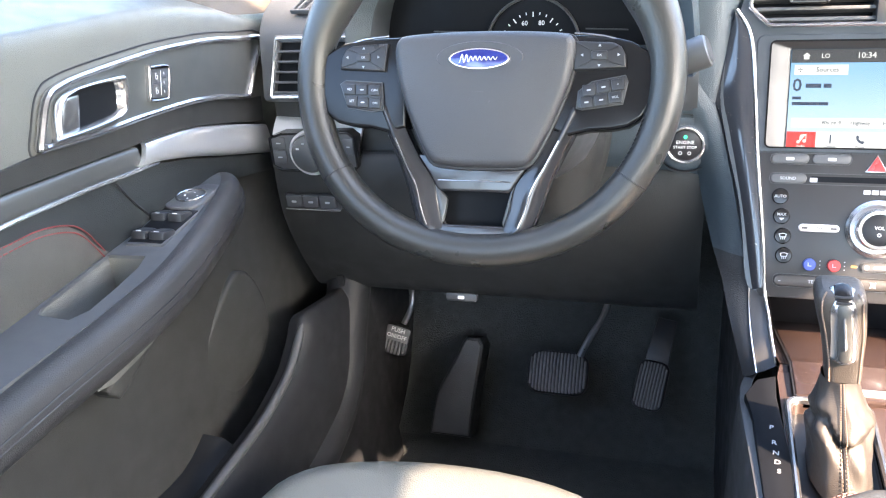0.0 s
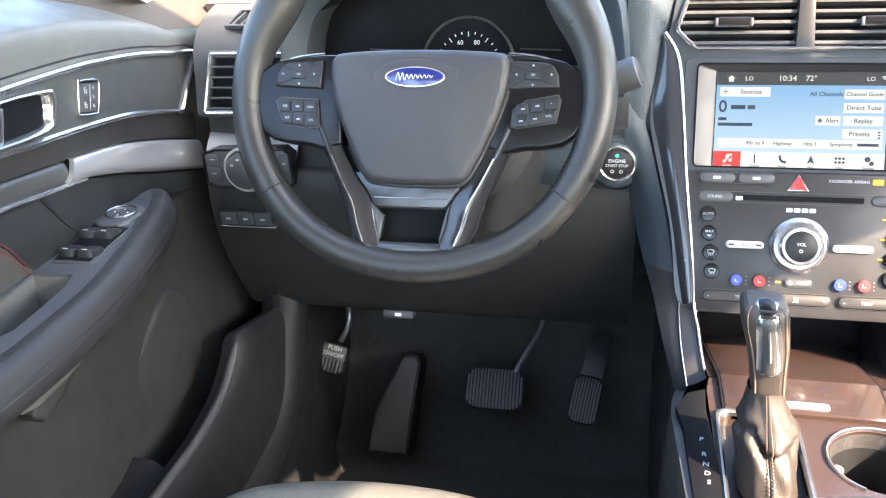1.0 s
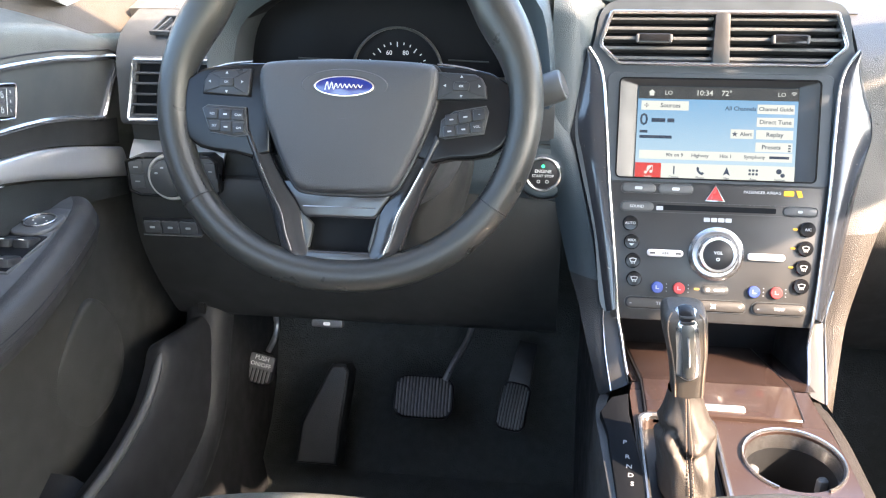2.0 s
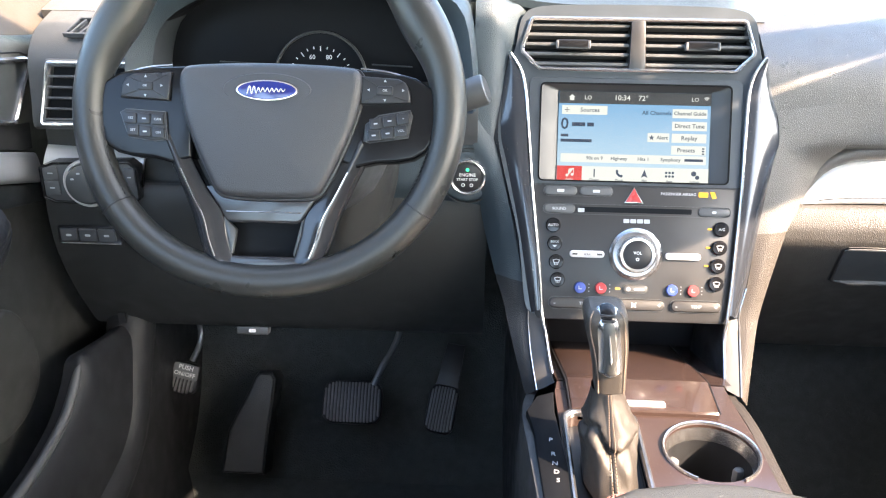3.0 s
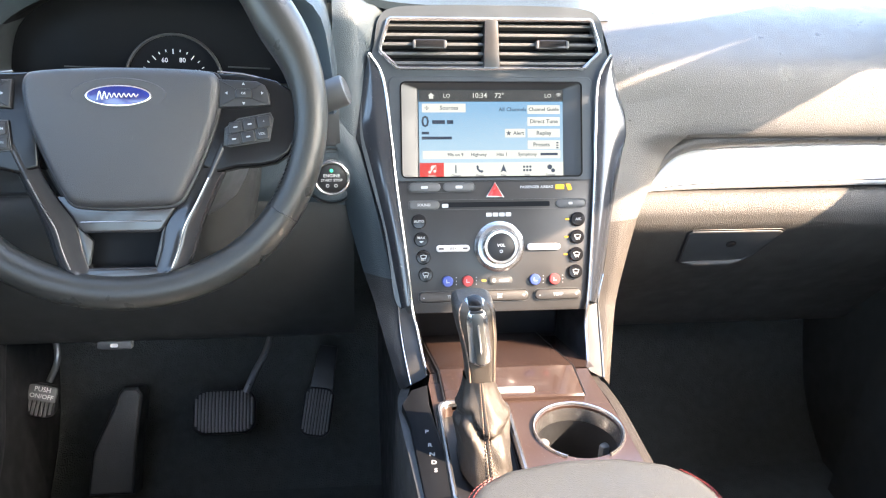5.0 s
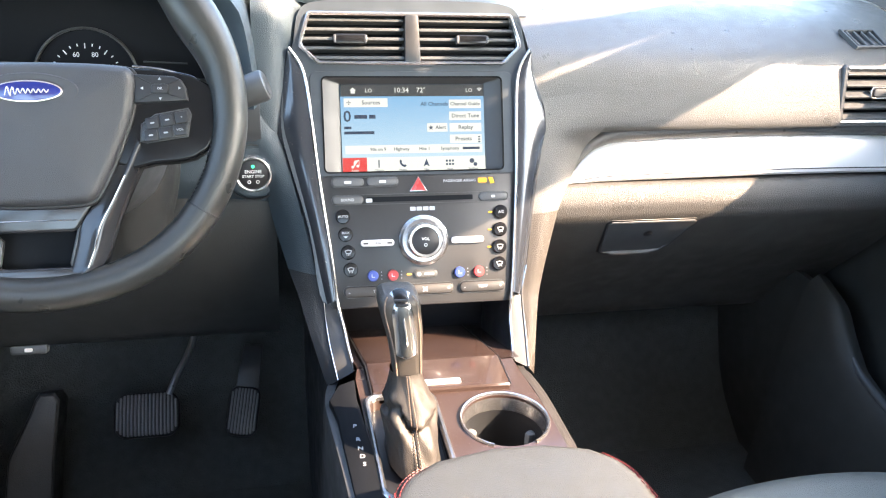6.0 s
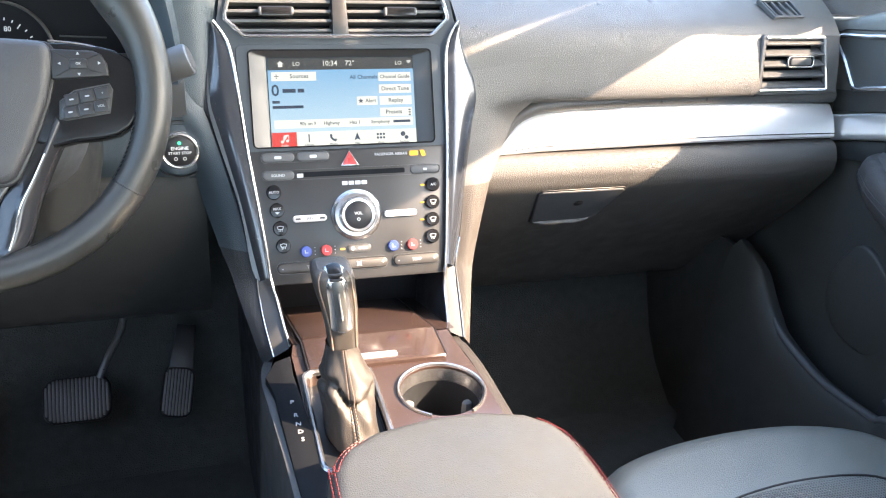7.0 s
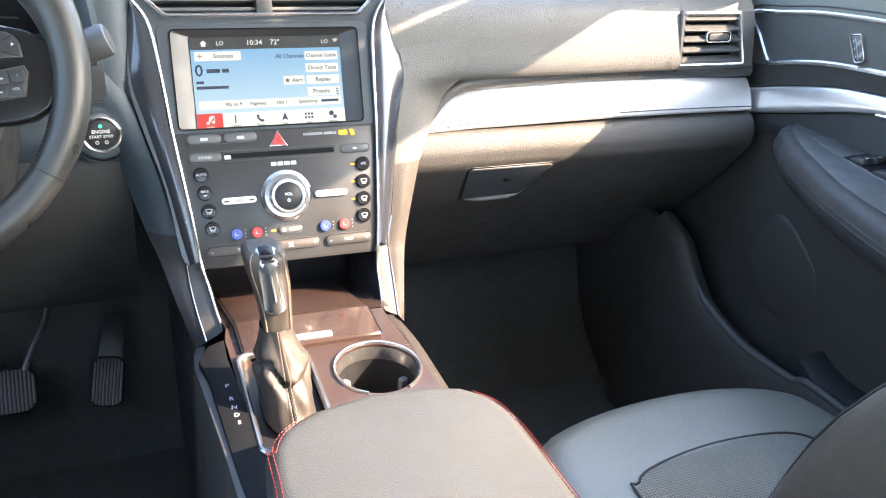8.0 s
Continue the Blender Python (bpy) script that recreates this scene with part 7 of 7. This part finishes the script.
def build_pedals():
    b = shell("brake_pedal", "wide brake pedal with a ribbed rubber pad", "pedal", (-0.365, 0.10, 0.15), "pedals")
    M = face_frame((-0.3795, 0.1698, 0.0966), 42)
    ribbed_pad("pad", 0.0985, 0.070, M, 17, b)
    bm = bmesh.new()
    tube(bm, curve([V(-0.3454, 0.1858, 0.1212), V(-0.3316, 0.1996, 0.1478), V(-0.3081, 0.2177, 0.1904), V(-0.2953, 0.2337, 0.2597), V(-0.2921, 0.2657, 0.3877)], 4), 0.0055, 8)
    part("arm", bm, STEEL, b, "dark steel pedal arm")
    a = shell("accelerator_pedal", "narrow accelerator pedal with a ribbed rubber pad", "pedal", (-0.23, 0.10, 0.13), "pedals")
    M = face_frame((-0.2324, 0.1698, 0.0892), 40)
    M = M @ pose(0, 0, 0, 0, 0, -9)
    ribbed_pad("pad", 0.049, 0.079, M, 9, a)
    bm = bmesh.new()
    plate(bm, [(-0.018, 0.03), (0.020, 0.03), (0.018, 0.11), (-0.012, 0.11)], -0.012, -0.006, M, 0.002)
    part("arm", bm, BLACK, a)
    p = shell("parking_brake_pedal", "small parking brake pedal lettered push on/off", "pedal", (-0.625, 0.10, 0.17), "pedals")
    M = face_frame((-0.6514, 0.1644, 0.135), 30) @ pose(0, 0, 0, 0, 0, -12)
    pd = ribbed_pad("pad", 0.0445, 0.0515, M, 6, p)
    bm = bmesh.new()
    plate(bm, rrect(0.042, 0.024, 0.003, 3, 0, 0.011), -0.001, 0.0042, M, 0.001)
    part("letter_plate", bm, RUBBER, pd)
    words("PUSH", 0.0105, at(M, 0, 0.0172, 0.0044), PRINT, pd)
    words("ON/OFF", 0.0098, at(M, 0, 0.0065, 0.0044), PRINT, pd)
    bm = bmesh.new()
    tube(bm, curve([V(-0.6407, 0.1804, 0.1585), V(-0.6279, 0.1964, 0.1904), V(-0.6332, 0.2124, 0.2384), V(-0.6439, 0.2444, 0.3237)], 5), 0.005, 8)
    part("arm", bm, STEEL, p, "bright steel pedal arm")
    f = shell("footrest", "worn grey plastic footrest on the bulkhead", "footrest", (-0.55, 0.16, -0.06))
    bm = bmesh.new()
    F = face_frame((-0.5554, 0.1538, 0.0465), 30)
    plate(bm, [(0.0096, 0.0853), (0.0171, 0.0959), (0.0394, 0.0959), (0.0469, 0.0831), (0.0461, 0.0711), (0.0381, -0.0116), (0.0349, -0.0734), (-0.0364, -0.0729), (-0.0301, -0.0036), (0.0025, 0.0658)], -0.05, 0.0, F, 0.004)
    part("base", bm, SILL, f, "dark plastic base")
    bm = bmesh.new()
    plate(bm, shrink(ccw([(0.0096, 0.0853), (0.0171, 0.0945), (0.0394, 0.0945), (0.0465, 0.0831), (0.0455, 0.0711), (0.0381, -0.0116), (0.0349, -0.0734), (-0.0364, -0.0729), (-0.0301, -0.0036), (0.0025, 0.0658)]), 0.003), -0.001, 0.0035, F, 0.0030, 3)
    part("tread", bm, PEDALGREY, f, "worn grey tread plate")
    bm = bmesh.new()
    plate(bm, rrect(0.046, 0.012, 0.003, 2), -0.010, 0.004, face_frame((-0.500, 0.070, 0.287), 20), 0.002)
    hl = tagged(part("bonnet_release", bm, SMOOTH, None), "small dark bonnet release handle under the dashboard", "release handle")
    bm = bmesh.new()
    plate(bm, rrect(0.010, 0.005, 0.0015, 2), 0.003, 0.005, face_frame((-0.500, 0.070, 0.287), 20))
    part("release_symbol", bm, PRINT, hl)


# ---- seats ----
def build_seat(s):
    driver = s < 0
    seat = shell("driver_seat" if driver else "passenger_seat", "black leather front seat with perforated cushion", "car seat", (s * 0.40, -0.6, 0.0), "front seats")
    cx = s * 0.408
    if driver:
        o = [(-0.20, -0.90), (-0.195, -0.50), (-0.215, -0.36), (-0.250, -0.305), (-0.330, -0.278), (-0.430, -0.274), (-0.520, -0.288), (-0.580, -0.315), (-0.612, -0.37), (-0.622, -0.50), (-0.622, -0.90)]
    else:
        o = [(0.205, -0.90), (0.200, -0.50), (0.205, -0.400), (0.232, -0.345), (0.300, -0.318), (0.400, -0.306), (0.500, -0.312), (0.575, -0.340), (0.610, -0.39), (0.622, -0.50), (0.622, -0.90)]
    o = [(p.x, p.y) for p in curve([(x, y, 0) for x, y in o], 3)]
    bm = bmesh.new()
    plate(bm, o, 0.12, 0.305, Matrix(), 0.045, 6, 0.004)
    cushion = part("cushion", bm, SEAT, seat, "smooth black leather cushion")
    bm = bmesh.new()
    ins = [(cx - 0.125, -0.90), (cx - 0.128, -0.50), (cx - 0.118, -0.455), (cx - 0.08, -0.436), (cx, -0.425), (cx + 0.08, -0.430), (cx + 0.118, -0.45), (cx + 0.128, -0.50), (cx + 0.125, -0.90)]
    ins = ccw([(p.x, p.y) for p in curve([(x, y, 0) for x, y in ins], 4)])
    plate(bm, ins, 0.29, 0.3085, Matrix(), 0.003, 2, 0.004)
    part("cushion_insert", bm, PERF, cushion, "perforated leather centre")
    bm = bmesh.new()
    tube(bm, [V(x, y, 0.3080) for x, y in ins], 0.0016, 6, closed=True)
    part("cushion_seam", bm, BLACK, cushion)
    # backrest
    y0, lean = (-0.90, 34) if driver else (-0.617, 13)
    Bk = Matrix.Translation((cx if driver else 0.440, y0, 0.36)) @ pose(0, 0, 0, lean, 0, 0)
    bm = bmesh.new()
    secs = []
    for z, w, t in ((-0.06, 0.205, 0.06), (0.05, 0.205, 0.070), (0.2, 0.208, 0.072), (0.35, 0.205, 0.068), (0.48, 0.18, 0.060), (0.56, 0.15, 0.05), (0.585, 0.08, 0.03)):
        ringp = []
        for i in range(40):
            q = 2 * math.pi * i / 40
            c_, s_ = math.cos(q), math.sin(q)
            x = w * (1.0 if driver else 0.90) * math.copysign(abs(c_) ** 0.7, c_)
            side = max(0, (min(1, abs(x) / w) - 0.55) / 0.45)
            y = -0.05 + (t + 0.02 * side * side) * math.copysign(abs(s_) ** 0.7, s_) + (0.035 * side * (1 - side * 0.4) if s_ > 0 else 0)
            ringp.append(Bk @ V(x, y - max(0, z - 0.1) ** 2, z))
        secs.append(ringp)
    cols = [curve([r[j] for r in secs], 4) for j in range(40)]
    skin(bm, [[cols[j][i] for j in range(40)] for i in range(len(cols[0]))], close_ring=True, caps=True)
    # seat leather again, its colour darker and browner for the dim warm light
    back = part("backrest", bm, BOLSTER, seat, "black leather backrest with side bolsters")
    for j in (16, 13, 7, 4):
        bm = bmesh.new()
        tube(bm, cols[j], 0.0020, 6)
        part("backrest_seam", bm, BLACK, back, "dark piped seam")
    bm = bmesh.new()
    Hd = Bk @ Matrix.Translation((0, -0.30, 0.60)) @ pose(0, 0, 0, 24, 0, 0)
    plate(bm, rrect(0.26, 0.10, 0.045, 5), 0.0, 0.17, Hd, 0.04, 4)
    part("headrest", bm, SEAT, seat, "padded leather headrest")
    for e in (-1, 1):
        bm = bmesh.new()
        tube(bm, [Hd @ V(e * 0.06, 0, -0.10), Hd @ V(e * 0.06, 0, 0.03)], 0.006, 8)
        part("headrest_post", bm, CHROME, seat)
    bm = bmesh.new()
    plate(bm, [(cx - 0.17, -0.95), (cx + 0.17, -0.95), (cx + 0.17, -0.36), (cx - 0.17, -0.36)], -0.06, 0.13)
    part("seat_base", bm, HARD, seat)


build_shell()
build_dashboard()
build_stack()
build_wheel()
build_column()
build_console()
build_shifter()
build_armrest()
build_door(-1)
build_door(1)
build_sills()
build_pedals()
build_seat(-1)
build_seat(1)
